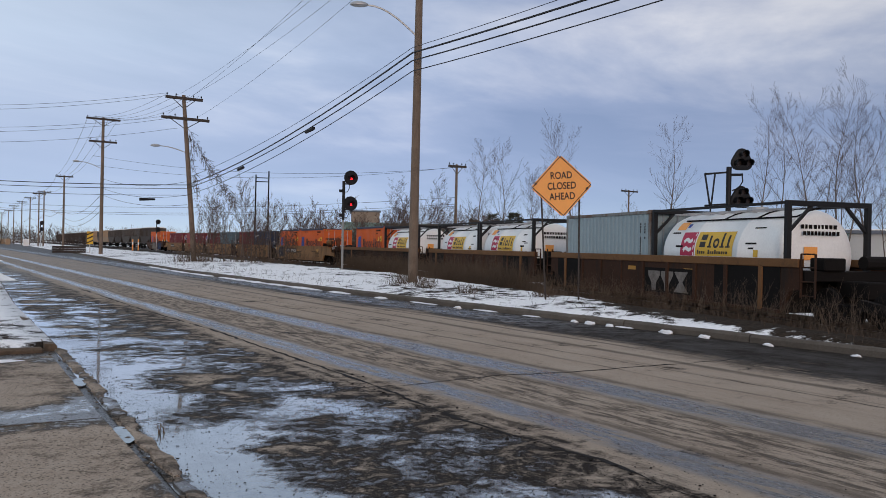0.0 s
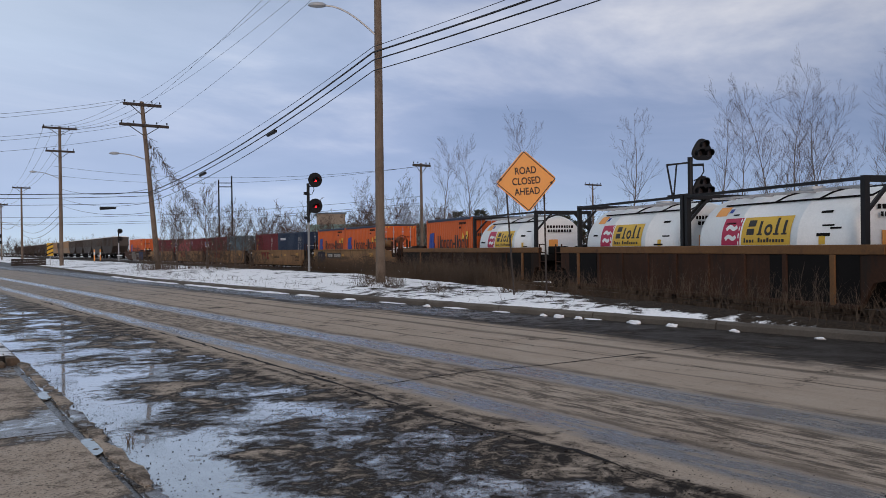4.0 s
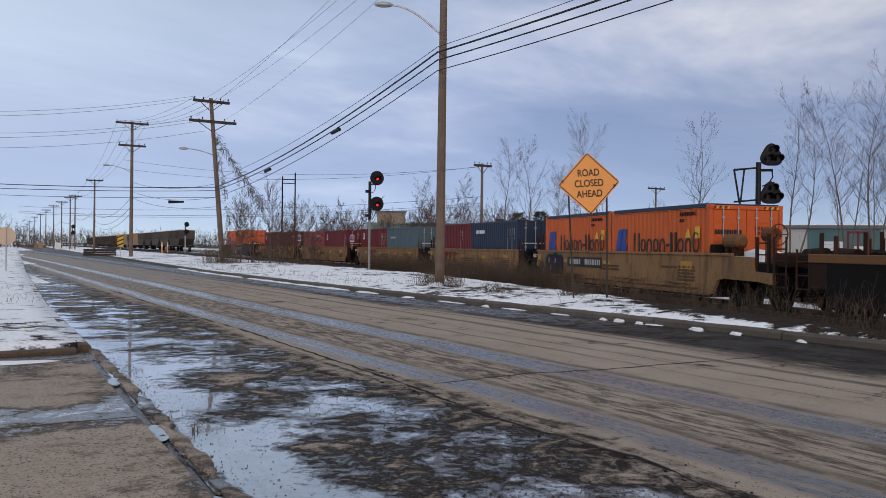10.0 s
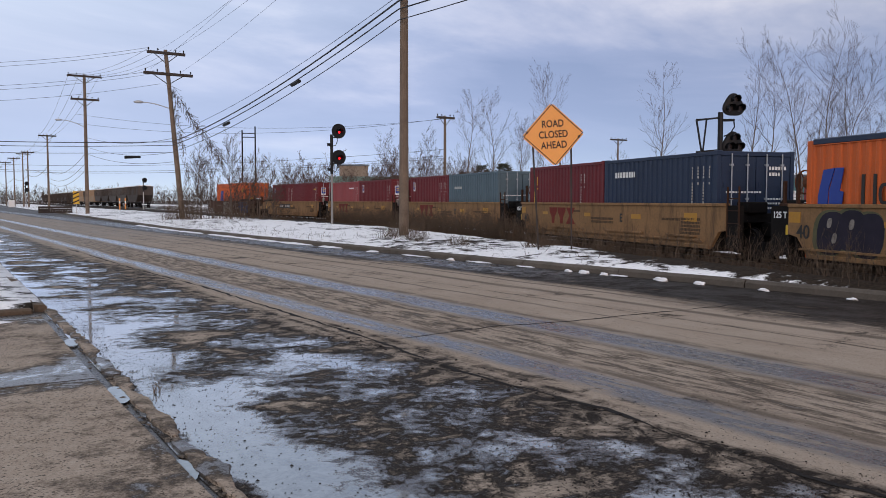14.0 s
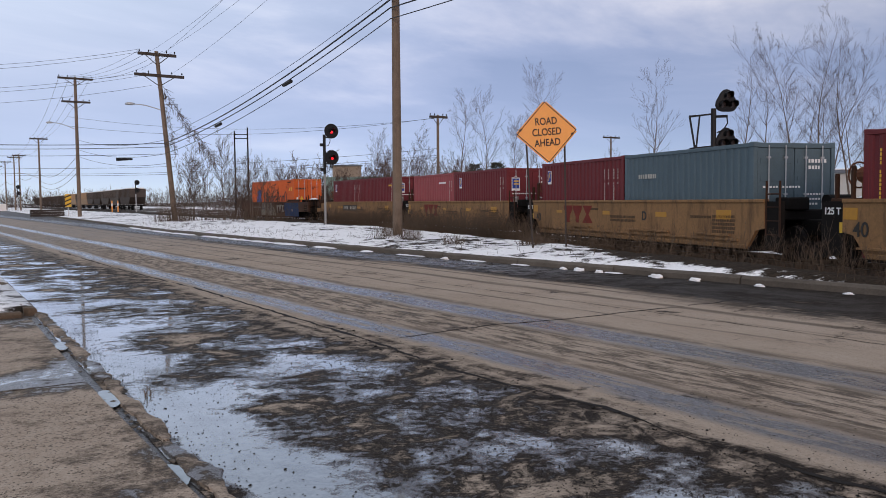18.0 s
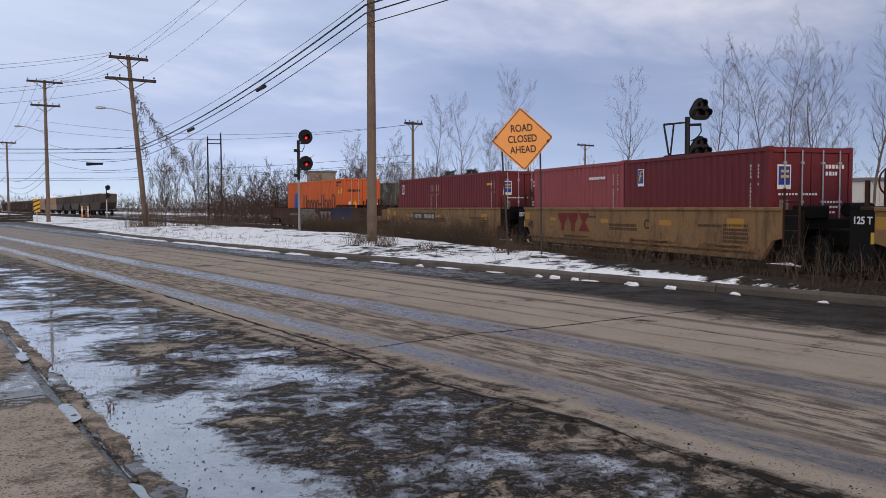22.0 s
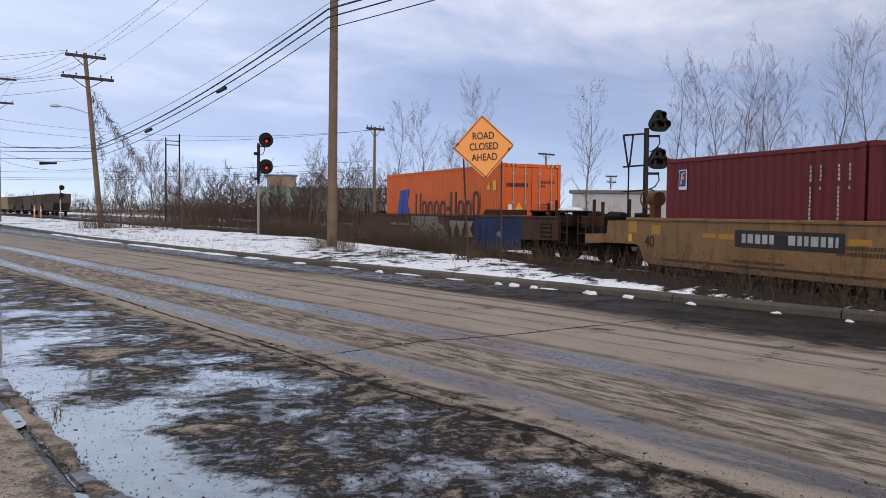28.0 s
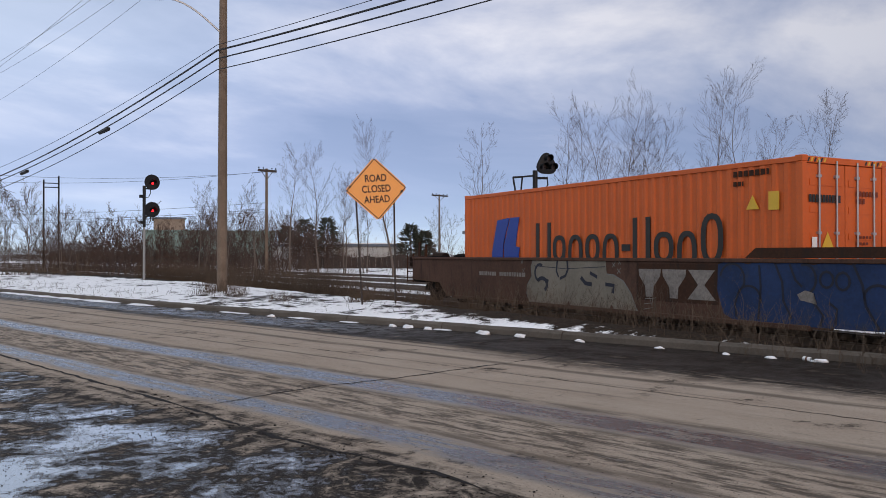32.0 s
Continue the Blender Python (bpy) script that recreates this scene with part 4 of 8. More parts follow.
def brand_blocks(body, length, h):
    """Blue slanted emblem and dark letter-sized blocks along an orange side."""
    y = -1.219 - 0.006
    long = length > 8
    k = 1.3 if long else 0.68
    x = -length / 2 + (1.6 if long else 0.38)
    z0, hh = (0.80, 1.32) if long else (1.17, 0.80)
    w = 1.12 * k
    for shape in (((0.0, 0.0), (0.38, 0.0), (0.41, 0.45), (0.63, 1.0), (0.20, 0.96), (0.0, 0.26)), ((0.43, 0.0), (0.92, 0.0), (0.98, 0.36), (0.84, 0.39), (0.97, 1.0), (0.67, 1.0), (0.45, 0.43))):
        bm = bmesh.new()
        prism(bm, [(x + p * w, z0 + q * hh) for p, q in shape], y, y + 0.02)
        part("emblem", bm, M_BLUE, body, "half of a blue slanted emblem")
    x += 1.22 * k + (0.65 if long else 0.42)
    end = length / 2 - (1.75 if long else 0.45)
    # a row of plain dark shapes: a pair of bars, rings of three heights, a dash, and single bars
    plan = [(0.80, "pair"), (0.68, "ring"), (0.72, "drop"), (0.68, "ring"), (0.72, "drop"), (0.34, "dash"), (0.40, "bar"), (0.20, "bar"), (0.74, "round"), (0.70, "drop"), (0.74, "tall")]
    unit = (end - x) / sum(w + 0.12 for w, _ in plan)
    lo, xh, asc = (0.88, 0.70, 1.04) if long else (1.19, 0.44, 0.62)
    st = 0.17 * unit

    def ring(bm, a, b, c, d, t, n=20):
        """A flat rounded loop between a and b, c and d, t wide."""
        loops = []
        for q, yy in ((0, y), (t, y)):
            cx, cz, rx, rz = (a + b) / 2, (c + d) / 2, (b - a) / 2 - q, (d - c) / 2 - q * 0.85
            loops.append([bm.verts.new((cx + rx * math.copysign(abs(math.cos(g)) ** 0.8, math.cos(g)), yy, cz + rz * math.copysign(abs(math.sin(g)) ** 0.8, math.sin(g)))) for g in np.linspace(0, 2 * math.pi, n + 1)[:-1]])
        for k in range(n):
            bm.faces.new((loops[0][k], loops[0][(k + 1) % n], loops[1][(k + 1) % n], loops[1][k]))

    for w, kind in plan:
        bm = bmesh.new()
        a, b = x, x + w * unit
        if kind == "pair":
            box(bm, a, a + st, y, y + 0.02, lo, lo + asc)
            box(bm, b - st, b, y, y + 0.02, lo, lo + asc)
        elif kind == "dash":
            box(bm, a, b, y, y + 0.02, lo + xh * 0.40, lo + xh * 0.62)
        elif kind == "bar":
            box(bm, a, a + st, y, y + 0.02, lo, lo + asc)
        else:
            ring(bm, a, b, lo - (0.34 * xh if kind == "drop" else 0), lo + (asc if kind == "tall" else xh), st)
        part("brand_shape", bm, M_INK, body)
        x = b + 0.12 * unit
    xr = length / 2 - (1.3 if long else 1.3)
    zt = h + 0.30
    bars(body, M_BROWN, xr - 0.3, xr + 0.55, zt - 0.62, zt - 0.46, y + 0.012, 5)
    bars(body, M_BROWN, xr - 0.3, xr - 0.05, zt - 0.80, zt - 0.67, y + 0.012, 6)
    bm = bmesh.new()
    prism(bm, [(xr + 0.02, zt - 1.25), (xr + 0.32, zt - 1.25), (xr + 0.17, zt - 0.98)], y, y + 0.02)
    part("warning_sticker", bm, M_YELLOW, body, "yellow triangular sticker")
    bm = bmesh.new()
    box(bm, xr + 0.55, xr + 0.78, y, y + 0.02, zt - 1.28, zt - 0.93)
    part("height_sticker", bm, M_YELLOW, body, "yellow height sticker")
    # door end
    xe = length / 2 + 0.006
    bm = bmesh.new()
    vs = [bm.verts.new((xe, a, b)) for a, b in ((-0.72, h - 1.72), (-0.36, h - 1.72), (-0.54, h - 1.40))]
    bm.faces.new(vs)
    part("warning_sticker", bm, M_YELLOW, body)
    bm = bmesh.new()
    box(bm, xe, xe + 0.004, -0.98, -0.84, h - 1.75, h - 1.5)
    part("placard", bm, M_WHITE, body)
    bm = bmesh.new()
    rng = random.Random(3)
    yy = -1.05
    while yy < -0.15:
        w = rng.uniform(0.05, 0.09)
        box(bm, xe, xe + 0.004, yy, yy + w, h - 0.86, h - 0.72)
        yy += w + 0.025
    part("door_lettering", bm, M_INK, body)
    for y0 in (-1.10, 0.55):
        for k in range(6):
            bm = bmesh.new()
            yy = y0 + 0.09 * k
            bm.faces.new([bm.verts.new((length / 2 + 0.003, p, q)) for p, q in ((yy, h - 0.12), (yy + 0.05, h - 0.12), (yy + 0.09, h - 0.04), (yy + 0.04, h - 0.04))])
            part("hazard_stripe", bm, M_YELLOW if k % 2 else M_INK, body)
    bm = bmesh.new()
    for r, (z0, n) in enumerate(((h - 0.72, 7), (h - 0.86, 3), (h - 1.52, 5), (h - 1.64, 4), (h - 1.76, 5))):
        for k in range(n):
            yy = 0.28 + 0.10 * k
            box(bm, xe, xe + 0.004, yy, yy + 0.06, z0, z0 + (0.10 if r < 2 else 0.05))
    tagged(part("small_print", bm, M_RUSTPRINT, body), kind="stuff")


def tank_container(parent, xc, z, seed):
    """A 20 foot tank container: black frame, white insulated barrel with domed ends, walkway and placards."""
    L, W, h = 6.058, 1.219, 2.59
    half = L / 2
    body = new("tank_container")
    body.parent = parent
    body.matrix_basis = pose(xc, 0, z)
    t = 0.13
    for sx in (-1, 1):
        bm = bmesh.new()
        a0, a1 = sorted((sx * half, sx * (half - t)))
        for sy in (-1, 1):
            b0, b1 = sorted((sy * W, sy * (W - t)))
            box(bm, a0, a1, b0, b1, 0, h, bevel=0.01)
        box(bm, a0, a1, -W + t, W - t, h - t, h, bevel=0.01)
        box(bm, a0, a1, -W + t, W - t, 0, t, bevel=0.01)
        am = (a0 + a1) / 2
        for sy in (-1, 1):
            for za, zb in ((h - 0.08, h - 0.75), (0.1, 0.75)):
                tube(bm, (am, sy * (W - 0.75), za), (am, sy * (W - 0.08), zb), 0.05, seg=4)
        part("end_frame", bm, M_BLACK, body, "black steel end frame")
    for sy in (-1, 1):
        b0, b1 = sorted((sy * W, sy * (W - 0.07)))
        for z0, z1 in ((h - 0.09, h - 0.02), (0.02, 0.12)):
            bm = bmesh.new()
            box(bm, -half + t, half - t, b0, b1, z0, z1)
            part("side_rail", bm, M_BLACK, body)
    # barrel with domed ends
    bm = bmesh.new()
    R, zc, seg = 1.165, 1.27, 40
    prof = [(-half + 0.30, 0.02), (-half + 0.31, 0.45), (-half + 0.35, 0.80), (-half + 0.43, 1.03), (-half + 0.54, 1.13), (-half + 0.70, R), (-0.95, R), (-0.94, R + 0.008), (-0.90, R + 0.008), (-0.89, R), (1.05, R), (1.06, R + 0.008), (1.10, R + 0.008), (1.11, R),
            (half - 0.70, R), (half - 0.54, 1.13), (half - 0.43, 1.03), (half - 0.35, 0.80), (half - 0.31, 0.45), (half - 0.30, 0.02)]
    rings = [[bm.verts.new((x, r * math.cos(2 * math.pi * k / seg), zc + r * math.sin(2 * math.pi * k / seg))) for k in range(seg)] for x, r in prof]
    for a, b in zip(rings[:-1], rings[1:]):
        for k in range(seg):
            bm.faces.new((a[k], a[(k + 1) % seg], b[(k + 1) % seg], b[k]))
    bm.faces.new(rings[0]); bm.faces.new(list(reversed(rings[-1])))
    bmesh.ops.recalc_face_normals(bm, faces=bm.faces)
    part("barrel", bm, M_TANK, body, "white insulated barrel", smooth=True)
    bm = bmesh.new()
    for k in range(7):
        x = -2.1 + k * 0.7
        box(bm, x - 0.02, x + 0.02, -1.0, -0.30, h - 0.20, h - 0.16)
    box(bm, -2.3, 2.3, -0.62, -0.56, h - 0.16, h - 0.13)
    box(bm, -2.3, 2.3, -0.34, -0.28, h - 0.15, h - 0.12)
    part("walkway", bm, M_STEEL, body)
    for xa, xb in ((-1.9, -0.1), (-0.1, 1.3), (1.3, 2.75)):
        bm = bmesh.new()
        tube(bm, (xa, -0.72, 2.22), (xb, -0.72, 2.22), 0.022, seg=6)
        path_tube(bm, [(xb - 0.02, -0.72, 2.22), (xb + 0.10, -0.45, 2.37), (xb + 0.16, -0.2, 2.43)], 0.02)
        part("walkway_rail", bm, M_GRIME, body)
    bm = bmesh.new()
    tube(bm, (0.2, 0.1, h - 0.2), (0.2, 0.1, h - 0.02), 0.28, seg=16)
    part("manhole_box", bm, M_STEEL, body)

    up = [0.0]      # how far the sheets are set up the barrel

    def wrap(name, x0, x1, z0, z1, m, label="", n=6, lift=0.006):
        """A sheet that follows the barrel."""
        bm = bmesh.new()
        cols = []
        for k in range(n + 1):
            zz = up[0] + z0 + (z1 - z0) * k / n
            y = -math.sqrt((R + lift) ** 2 - (zz - zc) ** 2)
            cols.append((bm.verts.new((x0, y, zz)), bm.verts.new((x1, y, zz))))
        for a, b in zip(cols[:-1], cols[1:]):
            bm.faces.new((a[0], a[1], b[1], b[0]))
        return part(name, bm, m, body, label)

    up[0] = 0.12
    wrap("brand_panel", -1.55, -0.86, 1.10, 1.76, M_CRIMSON, "crimson emblem panel")

    def band(name, pts, w, m, lift=0.010):
        """A flat ribbon of width w along (x, z) points on the barrel."""
        bm = bmesh.new()
        rows = []
        for k, (px, pz) in enumerate(pts):
            (ax, az_), (bx, bz) = pts[max(k - 1, 0)], pts[min(k + 1, len(pts) - 1)]
            n = math.hypot(bx - ax, bz - az_) or 1
            rows.append([])
            for sg in (-1, 1):
                qx, qz = px - sg * w * (bz - az_) / n, up[0] + pz + sg * w * (bx - ax) / n
                rows[-1].append(bm.verts.new((qx, -math.sqrt((R + lift) ** 2 - (qz - zc) ** 2), qz)))
        for ra, rb in zip(rows[:-1], rows[1:]):
            bm.faces.new((ra[0], ra[1], rb[1], rb[0]))
        return part(name, bm, m, body)

    for k in range(2):
        band("emblem_wave", [(-1.40 + 0.13 * g, 1.24 + 0.24 * k + 0.05 * math.sin(2 * g) + 0.03 * g) for g in np.linspace(0, 3, 12)], 0.050, M_WHITE)
    wrap("brand_panel", -0.80, 0.86, 1.10, 1.76, M_YELLOW, "yellow brand panel")
    wrap("brand_shape", -0.62, -0.36, 1.34, 1.49, M_INK, n=2, lift=0.010)
    wrap("brand_shape", -0.60, -0.34, 1.54, 1.69, M_INK, n=2, lift=0.010)
    for xa, zt in ((-0.20, 1.66), (0.36, 1.72), (0.62, 1.66)):
        wrap("brand_shape", xa, xa + 0.085, 1.34, zt, M_INK, n=3, lift=0.010)
        wrap("brand_shape", xa - 0.05, xa + 0.13, 1.33, 1.37, M_INK, n=1, lift=0.011)
    band("brand_shape", [(0.13 + 0.10 * math.cos(g), 1.45 + 0.10 * math.sin(g)) for g in np.linspace(0, 2 * math.pi, 19)], 0.034, M_INK)
    xa = -0.70
    for k in range(14):
        wd = (0.055, 0.08, 0.07)[k % 3]
        if k != 4:
            wrap("small_print", xa, xa + wd, 1.16, 1.27 if k in (0, 5, 8) else 1.23, M_INK, n=1, lift=0.010)
        xa += wd + 0.032
    up[0] = 0.0
    wrap("warning_sticker", 1.72, 1.90, 1.22, 1.40, M_YELLOW, "yellow warning sticker", n=2)
    wrap("placard", -1.58, -1.44, 2.02, 2.12, M_BLUE, "small blue placard", n=1)
    rng = random.Random(seed)
    wrap("placard", -2.05, -1.62, 1.95, 2.18, M_SIGN, "orange placard")
    for k in range(7):
        a = rng.uniform(-2.3, -1.3) if k < 2 else rng.uniform(1.35, 2.05)
        zz = rng.uniform(1.0, 2.0)
        wrap("small_print", a, a + rng.uniform(0.2, 0.45), zz, zz + rng.uniform(0.03, 0.07), M_GRIME, n=1)
    # placards on the forward dome
    bm = bmesh.new()
    xe = half - 0.285
    for a, b, c, d in ((-0.5, -0.12, 1.18, 1.5),):
        box(bm, xe, xe + 0.01, a, b, c, d)
    part("placard", bm, M_SIGN, body)
    bm = bmesh.new()
    for r in range(2):
        yy = -0.55
        while yy < 0.5:
            w = rng.uniform(0.05, 0.10)
            box(bm, xe + 0.02 - 0.08 * r, xe + 0.03 - 0.08 * r, yy, yy + w, 1.78 + 0.16 * r, 1.88 + 0.16 * r)
            yy += w + 0.04
    tagged(part("small_print", bm, M_GRIME, body), kind="stuff")
    return body


WHEELS = []


def truck(parent, x):
    """A freight bogie: side frames, spring nests, two wheelsets."""
    for sy in (-1, 1):
        bm = bmesh.new()
        y0, y1 = sorted((sy * 0.92, sy * 1.08))
        prism(bm, [(x - 1.15, 0.36), (x - 0.95, 0.58), (x - 0.40, 0.66), (x - 0.30, 0.26), (x + 0.30, 0.26), (x + 0.40, 0.66), (x + 0.95, 0.58), (x + 1.15, 0.36), (x + 0.9, 0.34), (x + 0.5, 0.42), (x + 0.42, 0.14), (x - 0.42, 0.14), (x - 0.5, 0.42), (x - 0.9, 0.34)], y0, y1)
        for k in (-0.18, 0, 0.18):
            tube(bm, (x + k, sy * 1.0, 0.26), (x + k, sy * 1.0, 0.52), 0.07, seg=8)
        part("side_frame", bm, M_GRIME, parent)
    for dx in (-0.89, 0.89):
        bm = bmesh.new()
        for sy in (-1, 1):
            tube(bm, (0, sy * 0.69, 0), (0, sy * 0.80, 0), 0.42, seg=20)
            tube(bm, (0, sy * 0.66, 0), (0, sy * 0.69, 0), 0.45, seg=20)
            tube(bm, (0, sy * 0.80, 0), (0, sy * 0.84, 0), 0.20, 0.16, seg=10)
            for k in range(5):      # ribs on the wheel's plate
                a = 2 * math.pi * k / 5
                tube(bm, (0.2 * math.cos(a), sy * 0.80, 0.2 * math.sin(a)), (0.37 * math.cos(a), sy * 0.80, 0.37 * math.sin(a)), 0.03, seg=5)
        tube(bm, (0, -1.1, 0), (0, 1.1, 0), 0.08, seg=8)
        w = part("wheelset", bm, M_GRIME, parent)
        w.location = (x + dx, 0, 0.42)
        WHEELS.append((w, x + dx))


SILL = 1.46   # top of the well sides over the rail


def well_wagon(label, style, front_truck, rear_truck, ends=None):
    """An articulated well wagon unit. x: forward; the well is 12.3 m long."""
    u = thing("well_wagon", label, "rail wagon", "train of container wagons")
    paint = {"tan": M_TAN, "brown": M_BROWN, "sooty": M_BROWN2, "dark": M_BROWN3}[style]
    hw = 1.47
    ends = ends or (3.0 if front_truck == 2 else 0.62, 3.0 if rear_truck == 2 else (0.15 if style == "tan" else 0.62))
    a, f = -6.2 - ends[1], 6.2 + ends[0]
    for sy in (-1, 1):
        bm = bmesh.new()
        y0, y1 = sorted((sy * hw, sy * (hw - 0.10)))
        low = 0.33 if style == "tan" else 0.24
        outline = []
        for sx, e in ((-1, -a), (1, f)):
            if e < 7.5:
                pts = [(e, SILL), (e, 0.80), (e - 0.30, 0.74), (e - 0.62, low)]
            elif style == "tan":       # stepped end over the bogie
                pts = [(7.45, SILL), (7.5, 1.40), (8.4, 1.38), (8.45, 1.02), (e, 0.98), (e, 0.70), (8.6, 0.76), (7.05, 0.78), (6.85, 0.72), (6.62, 0.34), (6.45, low)]
            else:
                pts = [(e, SILL), (e, 0.72), (7.3, 0.66), (6.8, low)]
            outline += [(sx * p, q) for p, q in (pts if sx < 0 else pts[::-1])]
        prism(bm, outline, y0, y1)
        side = part("side_panel", bm, paint, u)
        bm = bmesh.new()
        ya, yb = sorted((sy * (hw + 0.035), sy * (hw - 0.14)))
        if style in ("brown", "sooty"):
            box(bm, a, f, ya, yb, SILL - 0.17, SILL + 0.03, bevel=0.012)
            part("top_chord", bm, M_OCHRE, side)
            for k in range(9):
                bm = bmesh.new()
                xx = max(a + 1.3, -6.3) + k * (min(f - 1.3, 6.3) - max(a + 1.3, -6.3)) / 8
                yc, yd = sorted((sy * (hw + 0.05), sy * (hw - 0.02)))
                box(bm, xx - 0.07, xx + 0.07, yc, yd, 0.26, SILL - 0.17, bevel=0.01)
                part("post", bm, paint if k not in (0, 8) else M_OCHRE, side)
            for x0, x1 in ((a, max(a + 1.3, -6.3) + 1.2), (min(f - 1.3, 6.3) - 1.9, f)):
                bm = bmesh.new()
                yc, yd = sorted((sy * (hw + 0.012), sy * (hw - 0.02)))
                box(bm, x0 + 0.02 if x0 > a else a + 0.62, x1 if x1 < f else f - 0.62, yc, yd, 0.31, SILL - 0.175)
                part("end_panel", bm, M_GRIME, side, "soot-black end panel")
        else:
            box(bm, max(a, -7.44) if style == "tan" else a, min(f, 7.44) if style == "tan" else f, ya, yb, SILL - 0.06, SILL + 0.02, bevel=0.01)
            part("top_chord", bm, paint, side)
        bm = bmesh.new()
        yc, yd = sorted((sy * (hw + 0.04), sy * (hw - 0.08)))
        box(bm, max(a + 0.66, -6.44), min(f - 0.66, 6.44), yc, yd, low - 0.04, low + 0.06, bevel=0.01)
        part("bottom_chord", bm, paint, side)
        if style == "tan":
            for xa, xb, zz in ((-5.9, 5.9, 0.49), (-3.3, -1.7, 0.60), (0.7, 2.9, 0.60), (4.2, 5.6, 0.60)):
                bm = bmesh.new()
                yc, yd = sorted((sy * (hw + 0.07), sy * (hw - 0.01)))
                box(bm, xa, xb, yc, yd, zz - 0.025, zz + 0.02)
                part("ledge", bm, M_TAN, side)
            for pts in (((0.6, 0.52), (0.85, 0.46), (1.15, 0.30), (1.30, 0.26)), ((2.0, 0.54), (1.80, 0.46), (1.55, 0.32), (1.42, 0.27))):
                bm = bmesh.new()
                path_tube(bm, [(x_, sy * (hw + 0.05), z_) for x_, z_ in pts], 0.014)
                part("drain_pipe", bm, M_TAN, side)
    bm = bmesh.new()
    box(bm, -6.2, 6.2, -hw + 0.1, hw - 0.1, 0.22, 0.28)
    part("well_floor", bm, M_GRIME, u)
    for sx in (-1, 1):
        bm = bmesh.new()
        e = f if sx > 0 else -a
        x0, x1 = sorted((sx * 6.2, sx * (e + 0.05)))
        box(bm, x0, x1, -hw + 0.1, hw - 0.1, 0.98, 1.22, bevel=0.02)
        part("end_platform", bm, M_GRIME, u)
        bm = bmesh.new()
        x0, x1 = sorted((sx * 6.16, sx * 6.24))
        box(bm, x0, x1, -hw + 0.1, hw - 0.1, 0.24, 0.98)
        part("bulkhead", bm, M_GRIME, u)
        bm = bmesh.new()
        x0, x1 = sorted((sx * (e - 0.1), sx * (e + 0.85)))
        box(bm, x0, x1, -0.35, 0.35, 0.62, 1.0, bevel=0.03)
        part("drawbar", bm, M_GRIME, u)
        if style == "tan" and e < 7.5:
            # black end caps of the sides, with the load limit stencilled on the rear one
            for sy in (-1, 1):
                bm = bmesh.new()
                x0, x1 = sorted((sx * (e - 0.004), sx * (e + (0.50 if sx > 0 else 0.62))))
                y0, y1 = sorted((sy * (hw - 0.02), sy * (hw - 0.16)))
                prism(bm, [(x0, 0.24 if sx < 0 else 0.34), (x1, 0.24 if sx > 0 else 0.34), (x1, SILL - 0.03), (x0, SILL - 0.03)], y0, y1)
                part("end_cap", bm, M_GRIME, u, "black end cap")
            if sx < 0:
                letters("load_limit", "125 T", 0.20, M_WHITE, u, pose(-e - 0.31, -hw + 0.016, 1.22, 90, 0, 0))
                decal(u, "reflector", -e - 0.10, -e - 0.02, 0.78, 1.0, M_YELLOW, y=-hw + 0.016)
        # ladders and grab irons at the corners
        for sy in (-1, 1):
            if style == "tan" and sx < 0 and e < 7.5:
                continue        # the black end cap stands there
            bm = bmesh.new()
            xs_ = sx * (e + 0.03)
            for dx in (0.0, sx * 0.45):
                tube(bm, (xs_ + dx, sy * 1.44, 0.62), (xs_ + dx, sy * 1.44, (1.9 if sx > 0 else 1.5) if style == "tan" else 1.6), 0.026, seg=6)
            for zz in (0.66, 0.98, 1.3) + ((1.6,) if sx > 0 else ()):
                tube(bm, (xs_, sy * 1.44, zz), (xs_ + sx * 0.45, sy * 1.44, zz), 0.018, seg=6)
            part("ladder", bm, M_BROWN, u)
        bm = bmesh.new()
        x0, x1 = sorted((sx * (e - 0.35), sx * (e + 0.15)))
        box(bm, x0, x1, -0.9, -0.3, 1.22, 1.52, bevel=0.03)
        part("brake_valve", bm, M_GRIME, u)
        bm = bmesh.new()
        tube(bm, (sx * e, 0.3, 1.42), (sx * e, 1.0, 1.42), 0.16, seg=10)
        part("air_tank", bm, M_GRIME, u)
    # coupled ends: brake stand, wheel, posts and hoses over the platform
    for sx, kind in ((1, front_truck), (-1, rear_truck)):
        if kind == 0 or (kind == 1 and style != "tan"):
            continue
        e = f if sx > 0 else -a
        rusty = M_BROWN
        for xo, yo, zt in ((-0.75, -1.36, 1.9), (-0.28, -1.36, 1.98), (0.45, 0.9, 2.05)) if kind == 2 else ((-0.1, -1.3, 2.15), (0.35, -1.3, 2.0), (0.45, 0.9, 2.25)):
            bm = bmesh.new()
            box(bm, sx * (e + xo) - 0.036, sx * (e + xo) + 0.036, yo - 0.04, yo + 0.04, 0.8, zt, bevel=0.008)
            part("end_post", bm, rusty, u)
        bm = bmesh.new()
        tube(bm, (sx * (e - 0.2), -0.3, 1.45), (sx * (e + 0.5), -0.3, 1.48), 0.17, seg=12)
        part("air_reservoir", bm, M_BROWN2, u)
        bm = bmesh.new()
        box(bm, sx * (e + 0.2) - 0.3, sx * (e + 0.2) + 0.3, -1.35, -0.9, 1.15, 1.5, bevel=0.03)
        part("brake_cylinder", bm, M_BROWN if style == "tan" else M_BROWN2, u)
